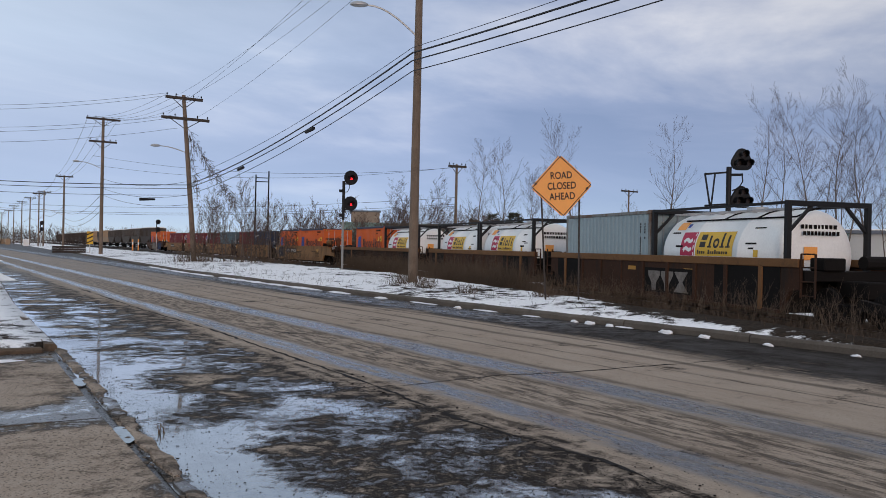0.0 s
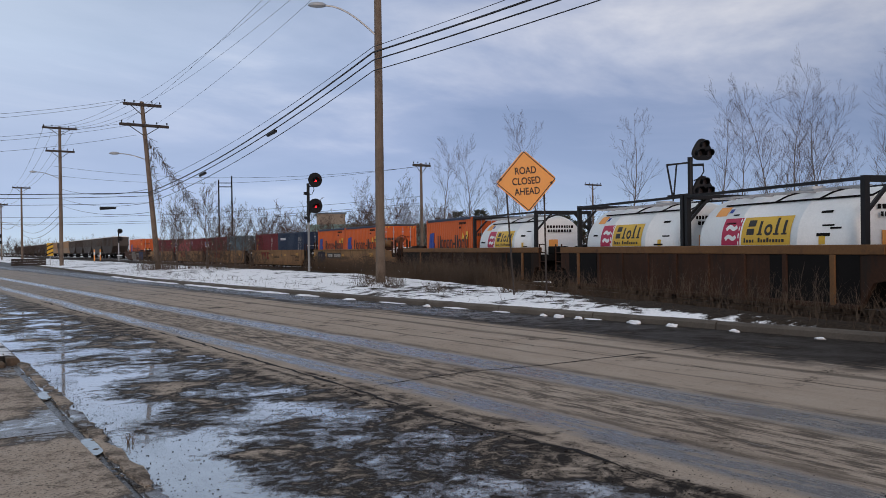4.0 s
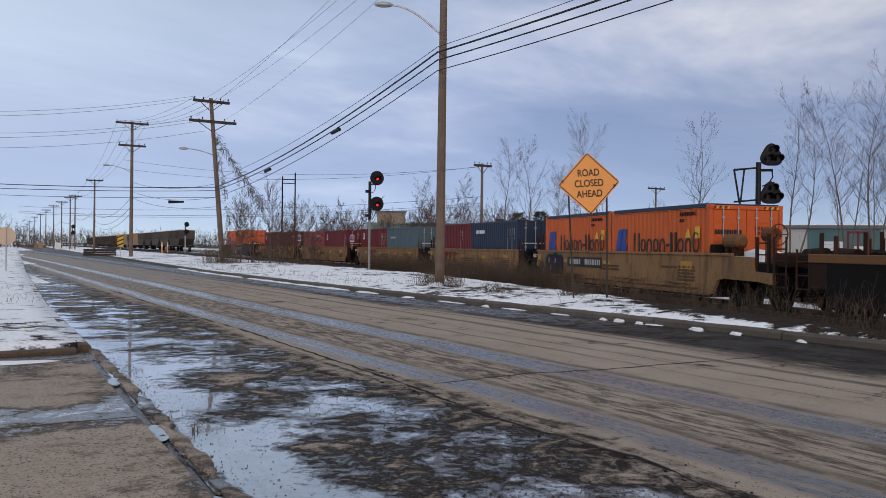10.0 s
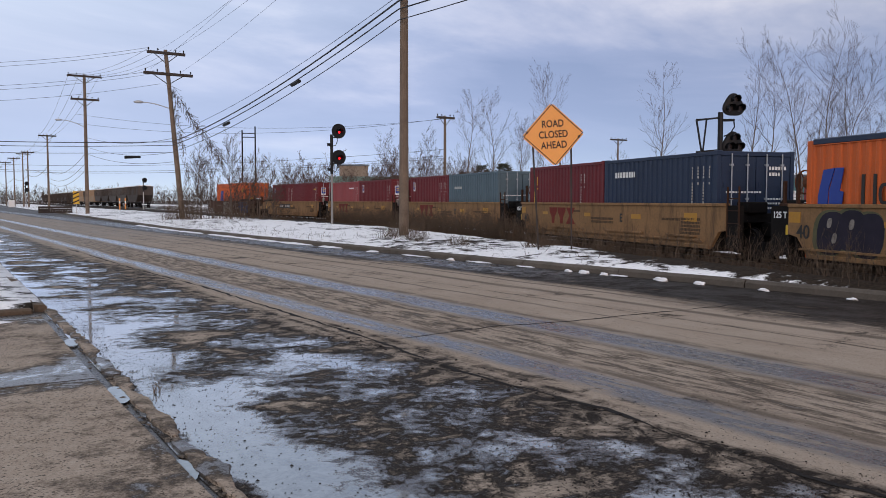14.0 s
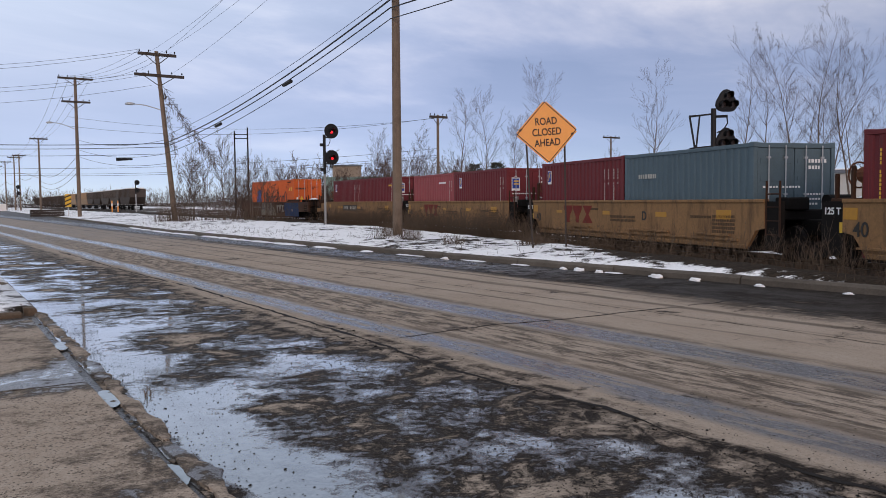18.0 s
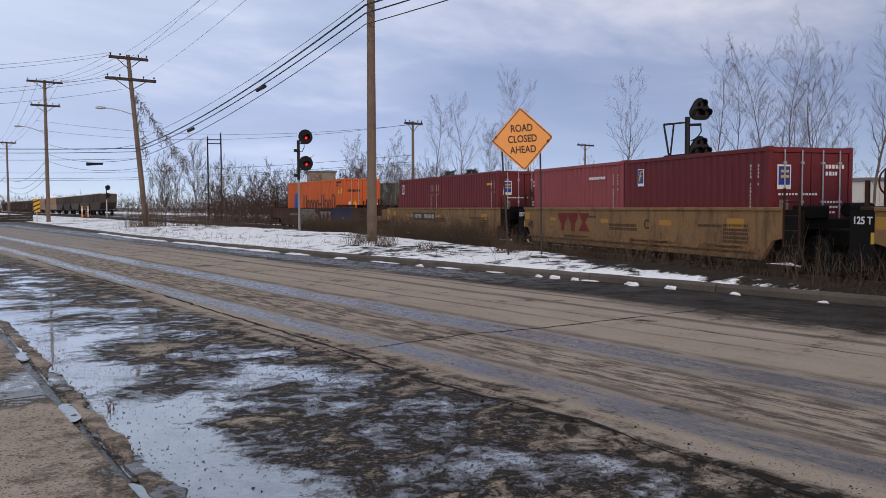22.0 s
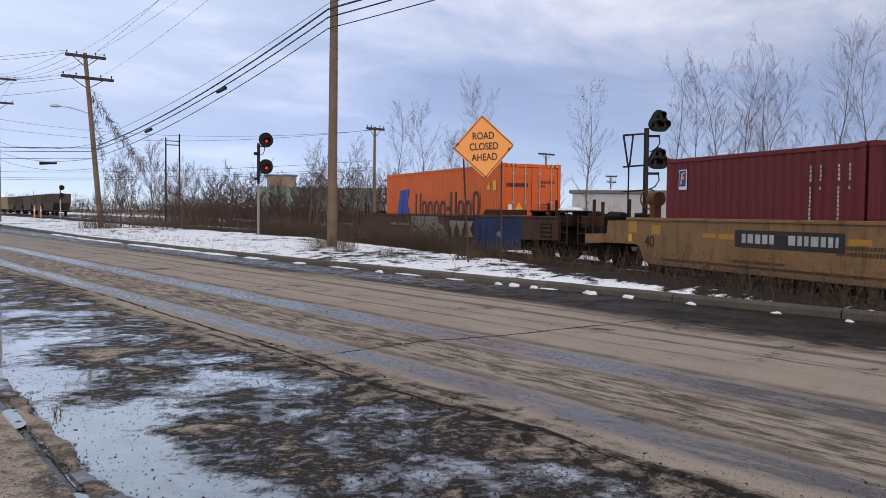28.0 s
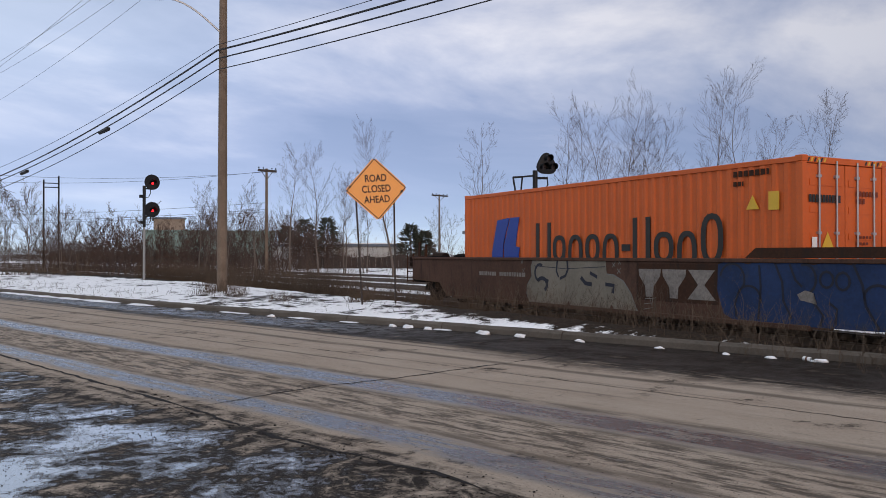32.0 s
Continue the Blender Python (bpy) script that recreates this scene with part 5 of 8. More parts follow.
        if style == "tan":
            bm = bmesh.new()
            c = Vector((sx * ((8.5 if sx > 0 else 7.5) if kind == 2 else e + 0.35), -0.75, 1.98))
            n = 18
            ring = [c + Vector((0, 0.27 * math.cos(2 * math.pi * k / n), 0.27 * math.sin(2 * math.pi * k / n))) for k in range(n)]
            for k in range(n):
                tube(bm, ring[k], ring[(k + 1) % n], 0.02, seg=5)
            for k in range(0, n, 6):
                tube(bm, c, ring[k], 0.015, seg=5)
            tube(bm, c, c + Vector((-sx * 0.5, 0, 0)), 0.03, seg=6)
            part("brake_wheel", bm, M_RUSTY, u, "rusty hand brake wheel")
            bm = bmesh.new()
            tube(bm, c + Vector((-sx * 0.10, 0, 0)), c + Vector((-sx * 0.48, 0, 0)), 0.17, 0.20, seg=12)
            box(bm, c.x - sx * 0.3 - 0.12, c.x - sx * 0.3 + 0.12, -0.87, -0.63, 1.2, 1.95, bevel=0.03)
            part("brake_gear", bm, M_RUSTY, u, "rusty hand brake gear case")
            if kind == 2 and sx > 0:
                bm = bmesh.new()
                tube(bm, (6.62, -1.02, 1.80), (6.70, -1.02, 1.80), 0.12, 0.20, seg=14)
                tube(bm, (6.70, -1.02, 1.80), (7.30, -1.02, 1.80), 0.20, seg=14)
                tube(bm, (7.30, -1.02, 1.80), (7.38, -1.02, 1.80), 0.20, 0.12, seg=14)
                part("air_reservoir", bm, M_OCHRE, u, "ochre air reservoir")
                for x0 in (6.85, 7.15):
                    bm = bmesh.new()
                    box(bm, x0 - 0.04, x0 + 0.04, -1.2, -0.85, 1.4, 1.62)
                    part("reservoir_saddle", bm, M_BROWN, u)
                bm = bmesh.new()
                box(bm, 5.95 + 0.4, 6.55, -1.38, -1.0, 1.46, 1.72, bevel=0.03)
                part("valve_box", bm, M_GRIME, u)
                for zz in (1.45, 1.75):
                    bm = bmesh.new()
                    tube(bm, (8.4, -1.36, zz), (8.95, -1.36, zz), 0.018, seg=6)
                    part("grab_rail", bm, M_BROWN, u)
        bm = bmesh.new()
        box(bm, sx * (e - 0.2) - 0.5, sx * (e - 0.2) + 0.5, -1.3, 1.3, 0.62, 1.0, bevel=0.04)
        part("buffer_beam", bm, M_GRIME, u)
        if style == "tan":
            bm = bmesh.new()
            bmesh.ops.create_icosphere(bm, subdivisions=3, radius=1)
            for v in bm.verts:
                q = 1 + 0.3 * noise.noise(v.co * 2)
                v.co = Vector((sx * 6.85 + v.co.x * 0.5 * q, v.co.y * 0.9 * q, 1.24 + max(v.co.z, 0) * 0.34 * q))
            part("snow_cover", bm, mat("old_snow", (0.78, 0.79, 0.81), 0.8, var=0.1, fine=20, bump=0.4), u, "cap of old snow on the platform", smooth=True)
    if rear_truck:
        truck(u, (-7.77 if style == "tan" else a - 0.95) if rear_truck == 1 else -7.95)
    if front_truck:
        truck(u, f + 0.95 if front_truck == 1 else f - 1.5)
    return u


def decal(parent, name, x0, x1, z0, z1, m, label="", y=-1.512):
    bm = bmesh.new()
    box(bm, x0, x1, y - 0.002, y + 0.05, z0, z1)
    return part(name, bm, m, parent, label)


FLOOR_Z = 0.28
M_MARK = mat("worn_white_stencil", (0.20, 0.175, 0.155), 0.85, var=0.5, big=3, bump=0)
M_SPRAYD = mat("violet_black_spray", (0.020, 0.016, 0.028), 0.75, var=0.4, big=2, bump=0)
M_SPRAYG = mat("olive_spray", (0.10, 0.095, 0.05), 0.75, var=0.3, big=2, bump=0)
M_PLATE = mat("grey_white_stencil", (0.42, 0.41, 0.38), 0.8, var=0.3, big=3, bump=0)
M_STENCIL = mat("worn_dark_stencil", (0.085, 0.052, 0.030), 0.85, var=0.4, big=4, bump=0)
M_OWNER = mat("faded_red_stencil", (0.17, 0.028, 0.02), 0.85, var=0.3, big=3, bump=0)
UNITS = []


def owner_marks(u, x, top, m, y, s=1.0):
    """The owner's mark as plain shapes: two funnels and an hourglass."""
    for k in range(3):
        bm = bmesh.new()
        if k < 2:
            shape = [(0, 0), (0.02, -0.14), (0.20, -0.36), (0.22, -0.58), (0.43, -0.58), (0.45, -0.36), (0.64, -0.14), (0.66, 0)]
        else:
            shape = [(0.02, 0), (0.70, 0), (0.44, -0.29), (0.72, -0.58), (0.0, -0.58), (0.28, -0.29)]
        prism(bm, [(x + (k * 0.70 + p) * s, top + q * s) for p, q in shape], y - 0.003, y + 0.02)
        part("owner_mark", bm, m, u, "owner's mark as a plain shape")


def stencils(u, kind, letter=""):
    """Wagon markings."""
    y = -1.474
    if kind == "plate":
        decal(u, "number_plate", -3.2, -0.2, 0.86, 1.24, M_INK, "black number plate", y=-1.474)
        bars(u, M_PLATE, -2.98, -1.95, 0.92, 1.20, -1.478, 21)
        bars(u, M_PLATE, -1.62, -0.35, 0.92, 1.20, -1.478, 22)
        decal(u, "reflector", -3.75, -3.25, 1.02, 1.14, M_AMBER, y=y)
        decal(u, "reflector", -0.12, 0.4, 1.02, 1.14, M_AMBER, y=y)
    else:
        # maroon initials of the owner as plain shapes
        if kind == "dark":
            decal(u, "mark_panel", 0.12, 2.70, 0.40, 1.12, M_GRIME, "black panel behind the owner's mark", y=y - 0.002)
            owner_marks(u, 0.32, 1.03, M_MARK, y - 0.006)
        else:
            owner_marks(u, -3.7, 1.30, M_OWNER, y)
        decal(u, "reflector", -0.9, -0.45, 1.02, 1.14, M_AMBER, y=y)
        decal(u, "reflector", 2.2, 2.75, 1.0, 1.14, M_AMBER, y=y)
    if letter:
        letters("unit_letter", letter, 0.36, M_INK, u, pose(0.8 if kind == "plate" else 1.6, -1.478, 1.0, 90, 0, 0))
    if kind != "dark":
        letters("well_size", "40", 0.42, M_INK, u, pose(-6.4 if letter == "B" else -5.85, -1.478, 0.85, 90, 0, 0), bold=0.01)
        for k, (a, b, c) in enumerate(((-0.4, 1.1, 0.80), (-2.0, -1.2, 1.14), (3.9, 4.8, 0.98))):
            bars(u, M_STENCIL, a, b, c, c + (0.10 if k else 0.22), y + 0.001, 40 + k, rows=1 if k else 2)
        bars(u, M_STENCIL, 4.85, 5.75, 0.62, 1.10, y + 0.001, 49, rows=5)
        decal(u, "reflector", 5.0, 5.6, 0.98, 1.22, M_AMBER, y=y)
        decal(u, "reflector", -6.33, -5.95, 1.06, 1.30, M_AMBER, y=y)
        decal(u, "reflector", -4.3, -3.85, 1.04, 1.14, M_AMBER, y=y)


def logo_square(body, x, z):
    """Dark blue square with a yellow wave on a white border, as plain shapes."""
    y = -1.219 - 0.004
    bm = bmesh.new()
    box(bm, x - 0.02, x + 0.27, y + 0.003, y + 0.02, z + 0.05, z + 0.54)
    part("logo_border", bm, M_WHITE, body)
    bm = bmesh.new()
    box(bm, x, x + 0.25, y, y + 0.02, z + 0.13, z + 0.52)
    part("logo_square", bm, M_BLUE, body, "blue and yellow logo square")
    bm = bmesh.new()
    prism(bm, [(x + 0.04, z + 0.18), (x + 0.09, z + 0.18), (x + 0.12, z + 0.30), (x + 0.20, z + 0.33), (x + 0.20, z + 0.37), (x + 0.13, z + 0.35), (x + 0.14, z + 0.42), (x + 0.22, z + 0.45), (x + 0.22, z + 0.49), (x + 0.09, z + 0.45)], y - 0.004, y + 0.01)
    part("logo_wave", bm, M_YELLOW, body)


def side_numbers(body, length, h, m=None, x=None, seed=1):
    x = length / 2 - 0.62 if x is None else x
    bm = bmesh.new()
    rng = random.Random(seed)
    for q, n in ((x, 13), (x + 0.26, 6)):       # two upright columns of small characters
        z = h - 0.40
        for k in range(n):
            if k != 4:
                box(bm, q, q + rng.uniform(0.026, 0.042), -1.219 - 0.004, -1.21, z - 0.062, z)
            z -= 0.085
    tagged(part("small_print", bm, m or M_PLATE, body), kind="stuff")


def door_marks(body, length, h, logo=True, seed=1):
    """Logo, white print and placards on a container's door end."""
    xe = length / 2 + 0.004
    rng = random.Random(seed)

    def sheet(name, y0, y1, z0, z1, m, lift=0.0):
        bm = bmesh.new()
        box(bm, xe - 0.004, xe + 0.002 + lift, y0, y1, z0, z1)
        part(name, bm, m, body)

    if logo:
        sheet("logo_border", -0.98, -0.60, h - 0.98, h - 0.42, M_WHITE)
        sheet("logo_square", -0.95, -0.63, h - 0.88, h - 0.46, M_BLUE, 0.003)
        for z0 in (h - 0.72, h - 0.60):
            sheet("logo_wave", -0.88, -0.66, z0, z0 + 0.06, M_YELLOW, 0.006)
        sheet("placard", -0.92, -0.66, h - 1.55, h - 1.22, M_MARK)
    bm = bmesh.new()
    for z0, y0, n in ((h - 0.50, 0.40, 6), (h - 0.66, 0.40, 4), (h - 1.12, -0.95, 12), (h - 1.30, 0.35, 5), (h - 1.42, 0.35, 6), (h - 1.54, 0.35, 4)):
        yy = y0
        for k in range(n):
            w = rng.uniform(0.05, 0.08)
            box(bm, xe, xe + 0.005, yy, yy + w, z0, z0 + (0.09 if z0 > h - 0.9 else 0.05))
            yy += w + 0.03
    tagged(part("small_print", bm, M_WHITE, body), kind="stuff")


def blob(bm, cx, cz, rx, rz, y, lean=0.0, n=22, power=2.6):
    """A puffy letter shape: a rounded block, slightly leaning."""
    vs = []
    for k in range(n):
        a = 2 * math.pi * k / n
        c, s = math.cos(a), math.sin(a)
        x = math.copysign(abs(c) ** (2 / power), c) * rx
        z = math.copysign(abs(s) ** (2 / power), s) * rz
        vs.append(bm.verts.new((cx + x + z * lean, y, cz + z)))
    bm.faces.new(vs)


def stroke(bm, pts, w, y):
    rows = []
    for k, (x, z) in enumerate(pts):
        a = pts[max(k - 1, 0)]
        b = pts[min(k + 1, len(pts) - 1)]
        dx, dz = b[0] - a[0], b[1] - a[1]
        L = math.hypot(dx, dz) or 1
        rows.append((bm.verts.new((x - dz / L * w, y, z + dx / L * w)), bm.verts.new((x + dz / L * w, y, z - dx / L * w))))
    for a, b in zip(rows[:-1], rows[1:]):
        bm.faces.new((a[0], b[0], b[1], a[1]))


def graffiti(u):
    """Spray-painted puffy shapes on the side of the last wagon."""
    rng = random.Random(17)
    y = -1.474
    lines = mat("dark_spray_outline", (0.008, 0.010, 0.022), 0.6, var=0.2, bump=0)
    pale = mat("pale_spray_outline", (0.15, 0.145, 0.13), 0.7, var=0.3, bump=0)

    def arc(cx, cz, rx, rz, a0, a1, n=12):
        return [(cx + rx * math.cos(radians(a0 + (a1 - a0) * k / n)), cz + rz * math.sin(radians(a0 + (a1 - a0) * k / n))) for k in range(n + 1)]

    def sheet(name, pts, yy, m, label=""):
        bm = bmesh.new()
        bm.faces.new([bm.verts.new((x, yy, z)) for x, z in pts])
        bmesh.ops.triangulate(bm, faces=bm.faces[:])
        part(name, bm, m, u, label)

    # blue piece: scalloped top, letter loops drawn over it
    top_edge = [(4.34 + 3.6 * k / 48, 1.36 + 0.07 * abs(math.sin(k / 48 * math.pi * 5))) for k in range(49)]
    sheet("spray_paint", [(4.47, 0.40), (4.32, 0.85)] + top_edge + [(8.0, 0.30), (5.92, 0.27), (4.72, 0.30)], y - 0.003, M_GRAF, "large blue spray-painted piece")
    loops = (arc(4.98, 1.08, 0.30, 0.30, -20, 170), [(5.28, 1.0), (5.12, 0.80), (5.05, 0.60), (5.08, 0.36)], arc(5.38, 0.70, 0.28, 0.26, -10, 160), [(5.62, 1.36), (5.66, 0.95), (5.60, 0.34)],
             [(5.98, 1.40), (6.14, 1.05), (6.16, 0.72), (6.34, 0.40)], [(6.30, 1.38), (6.42, 1.10), (6.56, 0.98)], arc(6.62, 1.12, 0.22, 0.26, -80, 110), [(6.78, 0.72), (6.98, 0.50), (6.92, 0.30)],
             arc(7.05, 1.12, 0.13, 0.14, 0, 360), arc(7.36, 1.10, 0.13, 0.15, 0, 360), [(7.1, 0.72), (7.25, 0.62), (7.22, 0.36)], [(7.55, 1.40), (7.72, 1.05), (7.78, 0.70), (8.02, 0.32)], arc(8.0, 0.85, 0.25, 0.2, 20, 200))
    for k, pts in enumerate(loops):
        bm = bmesh.new()
        stroke(bm, [(p - 0.28, q) for p, q in pts], 0.024, y - 0.010)
        part("spray_outline", bm, lines, u)
    sheet("spray_mark", [(6.18, 0.84), (6.34, 0.92), (6.52, 0.88), (6.50, 0.80), (6.58, 0.68), (6.38, 0.72), (6.24, 0.74)], y - 0.013, M_MARK, "small ochre spray mark")
    # drab silver piece
    shape = [(-2.20, 0.28), (-2.32, 0.52), (-2.30, 0.74), (-2.08, 0.98), (-2.12, 1.24), (-2.02, 1.43), (0.92, 1.44), (0.96, 1.10), (1.22, 1.08), (1.55, 0.95), (1.80, 0.68), (2.02, 0.28), (1.22, 0.27), (1.14, 0.40), (1.04, 0.27), (0.72, 0.27), (0.66, 0.38), (0.56, 0.27),
             (-0.40, 0.27), (-0.50, 0.40), (-0.62, 0.27), (-1.30, 0.27), (-1.36, 0.36), (-1.44, 0.27)]
    sheet("spray_paint", shape, y - 0.003, M_GRAF2, "drab silver spray-painted piece")
    for pts in (shape[:6], shape[7:12]):
        bm = bmesh.new()
        stroke(bm, pts, 0.016, y - 0.012)
        part("spray_outline", bm, pale, u)
    for pts, w in ((arc(-1.72, 1.08, 0.22, 0.22, 60, 250), 0.035), (arc(-1.62, 0.78, 0.22, 0.16, 150, -60), 0.05), ([(-0.95, 1.42), (-1.0, 1.15), (-0.9, 0.98)], 0.03), ([(-0.55, 1.43), (-0.52, 1.18), (-0.62, 1.02), (-0.85, 0.95)], 0.035),
                  ([(0.0, 1.0), (0.18, 0.86), (0.42, 0.84)], 0.05), ([(0.35, 1.12), (0.62, 1.02)], 0.04), ([(0.92, 0.86), (1.22, 0.84), (1.18, 0.66)], 0.045), ([(-2.0, 1.26), (-0.6, 1.20), (0.9, 1.27)], 0.008), ([(-1.36, 0.92), (-1.42, 0.74)], 0.04)):
        bm = bmesh.new()
        stroke(bm, pts, w, y - 0.010)
        part("spray_outline", bm, lines, u)
    # short white dashes sprayed beside it
    for cx, cz in ((-2.55, 1.36), (-2.48, 1.12), (1.22, 1.32), (1.42, 1.38), (1.40, 1.18)):
        bm = bmesh.new()
        stroke(bm, [(cx - 0.06, cz - 0.06), (cx + 0.06, cz + 0.07)], 0.008, y - 0.008)
        stroke(bm, [(cx - 0.06, cz + 0.05), (cx + 0.05, cz - 0.05)], 0.008, y - 0.011)
        part("spray_tick", bm, pale, u)
    bm = bmesh.new()
    for k in range(3):
        stroke(bm, [(2.2 + 0.03 * k, 0.35 + 0.12 * k), (2.5, 0.40 + 0.1 * k), (2.4 + 0.1 * k, 0.62)], 0.008, y - 0.008 - 0.002 * k)
    part("spray_scrawl", bm, pale, u)
    decal(u, "mark_panel", 1.98, 4.35, 0.55, 1.36, M_BROWN, "dark panel behind the owner's mark", y=y + 0.001)
    owner_marks(u, 2.05, 1.24, M_MARK, y - 0.002, 1.05)
    bars(u, M_MARK, -4.8, -3.9, 0.93, 1.09, y, 51)
    bars(u, M_MARK, -3.7, -2.42, 0.93, 1.09, y, 52)
    for x0, x1 in ((5.0, 8.1),):
        bm = bmesh.new()
        prism(bm, [(x0, SILL + 0.03), (x1, SILL + 0.03), (x1, SILL + 0.22), (x0 + 0.25, SILL + 0.22)], -1.47, -1.33)
        part("raised_sill", bm, M_BROWN, u)
    # hand brake wheel and end clutter
    bm = bmesh.new()
    tube(bm, (-8.3, 0.6, 1.3), (-8.3, 0.6, 2.3), 0.03, seg=6)
    part("brake_staff", bm, M_GRIME, u)
    for sx in (-1, 1):
        bm = bmesh.new()
        tube(bm, (sx * 7.6, -0.7, 1.4), (sx * 7.6, 0.7, 1.4), 0.16, seg=12)
        part("air_tank", bm, M_GRIME, u)
    # walkway over the forward platform: grating, rails and a marking plate below
    bm = bmesh.new()
    box(bm, 8.2, 11.1, -1.30, -0.75, 1.60, 1.66, bevel=0.01)
    part("walkway", bm, M_GRIME, u)
    for x in (8.4, 9.6, 10.9):
        bm = bmesh.new()
        box(bm, x - 0.05, x + 0.05, -1.3, -0.8, 1.2, 1.6)
        part("walkway_leg", bm, M_GRIME, u)
    decal(u, "marking_plate", 9.25, 9.95, 0.78, 1.24, M_BROWN2, "framed marking plate", y=y)
    for z in (0.84, 0.98, 1.12):
        bars(u, M_STENCIL, 9.32, 9.88, z, z + 0.08, y - 0.004, int(z * 100))
    for x, z0 in ((9.1, 1.18), (10.5, 1.66), (10.0, 1.66)):
        bm = bmesh.new()
        bmesh.ops.create_icosphere(bm, subdivisions=2, radius=1)
        for v in bm.verts:
            q = 1 + 0.3 * noise.noise(v.co * 2 + Vector((x, 0, 0)))
            v.co = Vector((x + v.co.x * 0.36 * q, -1.0 + v.co.y * 0.26 * q, z0 + max(v.co.z, 0) * 0.10 * q))
        part("snow_cover", bm, mat("old_snow", (0.78, 0.79, 0.81), 0.8, var=0.1, fine=20, bump=0.4), u, smooth=True)


def build_train():
    C20, C40 = 6.058, 12.192
    dx = 3.067
    h = 2.591

    def add(u, s):
        UNITS.append((u, s))
        return u

    offs = (0.0, 15.35, 30.84, 50.71, 66.26, 81.91, 97.61, 113.11, 134.78)
    # three brown units with tanks
    u = add(well_wagon("brown well wagon unit carrying a tank and a pale steel container", "brown", 1, 1), offs[0])
    tank_container(u, dx, FLOOR_Z, 1)
    c = container(u, -dx, C20, h, FLOOR_Z, M_PALE, M_PALETRIM)
    side_numbers(c, C20, h, M_GRIME, seed=2)
    stencils(u, "dark")
    u = add(well_wagon("brown well wagon unit carrying two white tank containers", "brown", 0, 1), offs[1])
    tank_container(u, dx, FLOOR_Z, 2); tank_container(u, -dx, FLOOR_Z, 3)
    u = add(well_wagon("sooty brown well wagon unit carrying a tank and an orange container", "sooty", 0, 2), offs[2])
    tank_container(u, dx, FLOOR_Z, 4)
    c = container(u, -dx, C20, h, FLOOR_Z, M_HL, roof=M_NAVY)
    brand_blocks(c, C20, h)
    # five tan units
    u = add(well_wagon("tan well wagon unit carrying two orange containers", "tan", 2, 1), offs[3])
    for x in (dx, -dx):
        c = container(u, x, C20, h, FLOOR_Z, M_HL, roof=M_NAVY)
        brand_blocks(c, C20, h)
    stencils(u, "plate")
    for name, m, dx_, grow, yy in (("spray_edge", M_SPRAYG, -0.06, 0.07, -1.4735), ("spray_paint", M_SPRAYD, 0.0, 0.0, -1.4755)):
        for k, (cx, cz, rx, rz) in enumerate(((-5.0, 0.86, 0.42, 0.46), (-4.45, 0.94, 0.40, 0.42), (-3.95, 0.84, 0.38, 0.46))):
            bm = bmesh.new()
            blob(bm, cx + dx_, cz, rx + grow, rz + grow * 0.6, yy - 0.0006 * k, lean=0.1)
            part(name, bm, m, u)
    for cx, cz in ((-5.05, 1.08), (-4.42, 1.06), (-4.9, 0.76)):
        bm = bmesh.new()
        blob(bm, cx, cz, 0.07, 0.11, -1.480, lean=0.2)
        part("spray_mark", bm, M_MARK, u)
    u = add(well_wagon("tan well wagon unit carrying a navy and a maroon container", "tan", 0, 1), offs[4])
    c = container(u, dx, C20, h, FLOOR_Z, M_NAVY)
    door_marks(c, C20, h, False)
    bars(c, M_WHITE, -2.3, -1.1, 1.95, 2.2, -1.225, 31, name="brand_bars")
    side_numbers(c, C20, h, seed=3); side_numbers(c, C20, h, x=1.9, seed=4)
    c = container(u, -dx, C20, h, FLOOR_Z, M_MAROON)
    side_numbers(c, C20, h, M_YELLOW, x=-2.6, seed=6); side_numbers(c, C20, h, x=1.4, seed=7)
    stencils(u, "tan", "E")
    u = add(well_wagon("tan well wagon unit carrying a grey-teal and a maroon container", "tan", 0, 1), offs[5])
    c = container(u, dx, C20, h, FLOOR_Z, M_TEAL)
    door_marks(c, C20, h, False)
    bars(c, M_PLATE, -2.2, -1.25, 1.80, 1.98, -1.222, 32, name="brand_bars")
    c = container(u, -dx, C20, h, FLOOR_Z, M_MAROON)
    logo_square(c, -2.5, 1.75); side_numbers(c, C20, h, seed=8); side_numbers(c, C20, h, x=1.8, seed=12)
    stencils(u, "tan", "D")
    u = add(well_wagon("tan well wagon unit carrying a maroon and a faded red container", "tan", 0, 1), offs[6])
    c = container(u, dx, C20, h, FLOOR_Z, M_MAROON)
    door_marks(c, C20, h, True)
    logo_square(c, -2.3, 1.75); side_numbers(c, C20, h, seed=9)
    c = container(u, -dx, C20, h, FLOOR_Z, M_PINK)
    door_marks(c, C20, h, False)
    bars(c, M_WHITE, 1.0, 2.0, 2.05, 2.17, -1.225, 33); side_numbers(c, C20, h, x=2.45, seed=10)
    stencils(u, "tan", "C")
    u = add(well_wagon("tan well wagon unit carrying two maroon containers", "tan", 0, 2, ends=(0.62, 3.4)), offs[7])
    c = container(u, dx, C20, h, FLOOR_Z + 0.10, M_MAROON)
    door_marks(c, C20, h, True)
    side_numbers(c, C20, h, seed=11); bars(c, M_YELLOW, 2.0, 2.5, 2.0, 2.12, -1.225, 35)
    c = container(u, -dx, C20, h, FLOOR_Z + 0.10, M_MAROON)
    logo_square(c, -2.5, 1.75); side_numbers(c, C20, h, seed=13); side_numbers(c, C20, h, x=1.7, seed=14)
    stencils(u, "plate", "B")
    decal(u, "reflector", -7.36, -6.98, 1.08, 1.42, M_AMBER, y=-1.474)
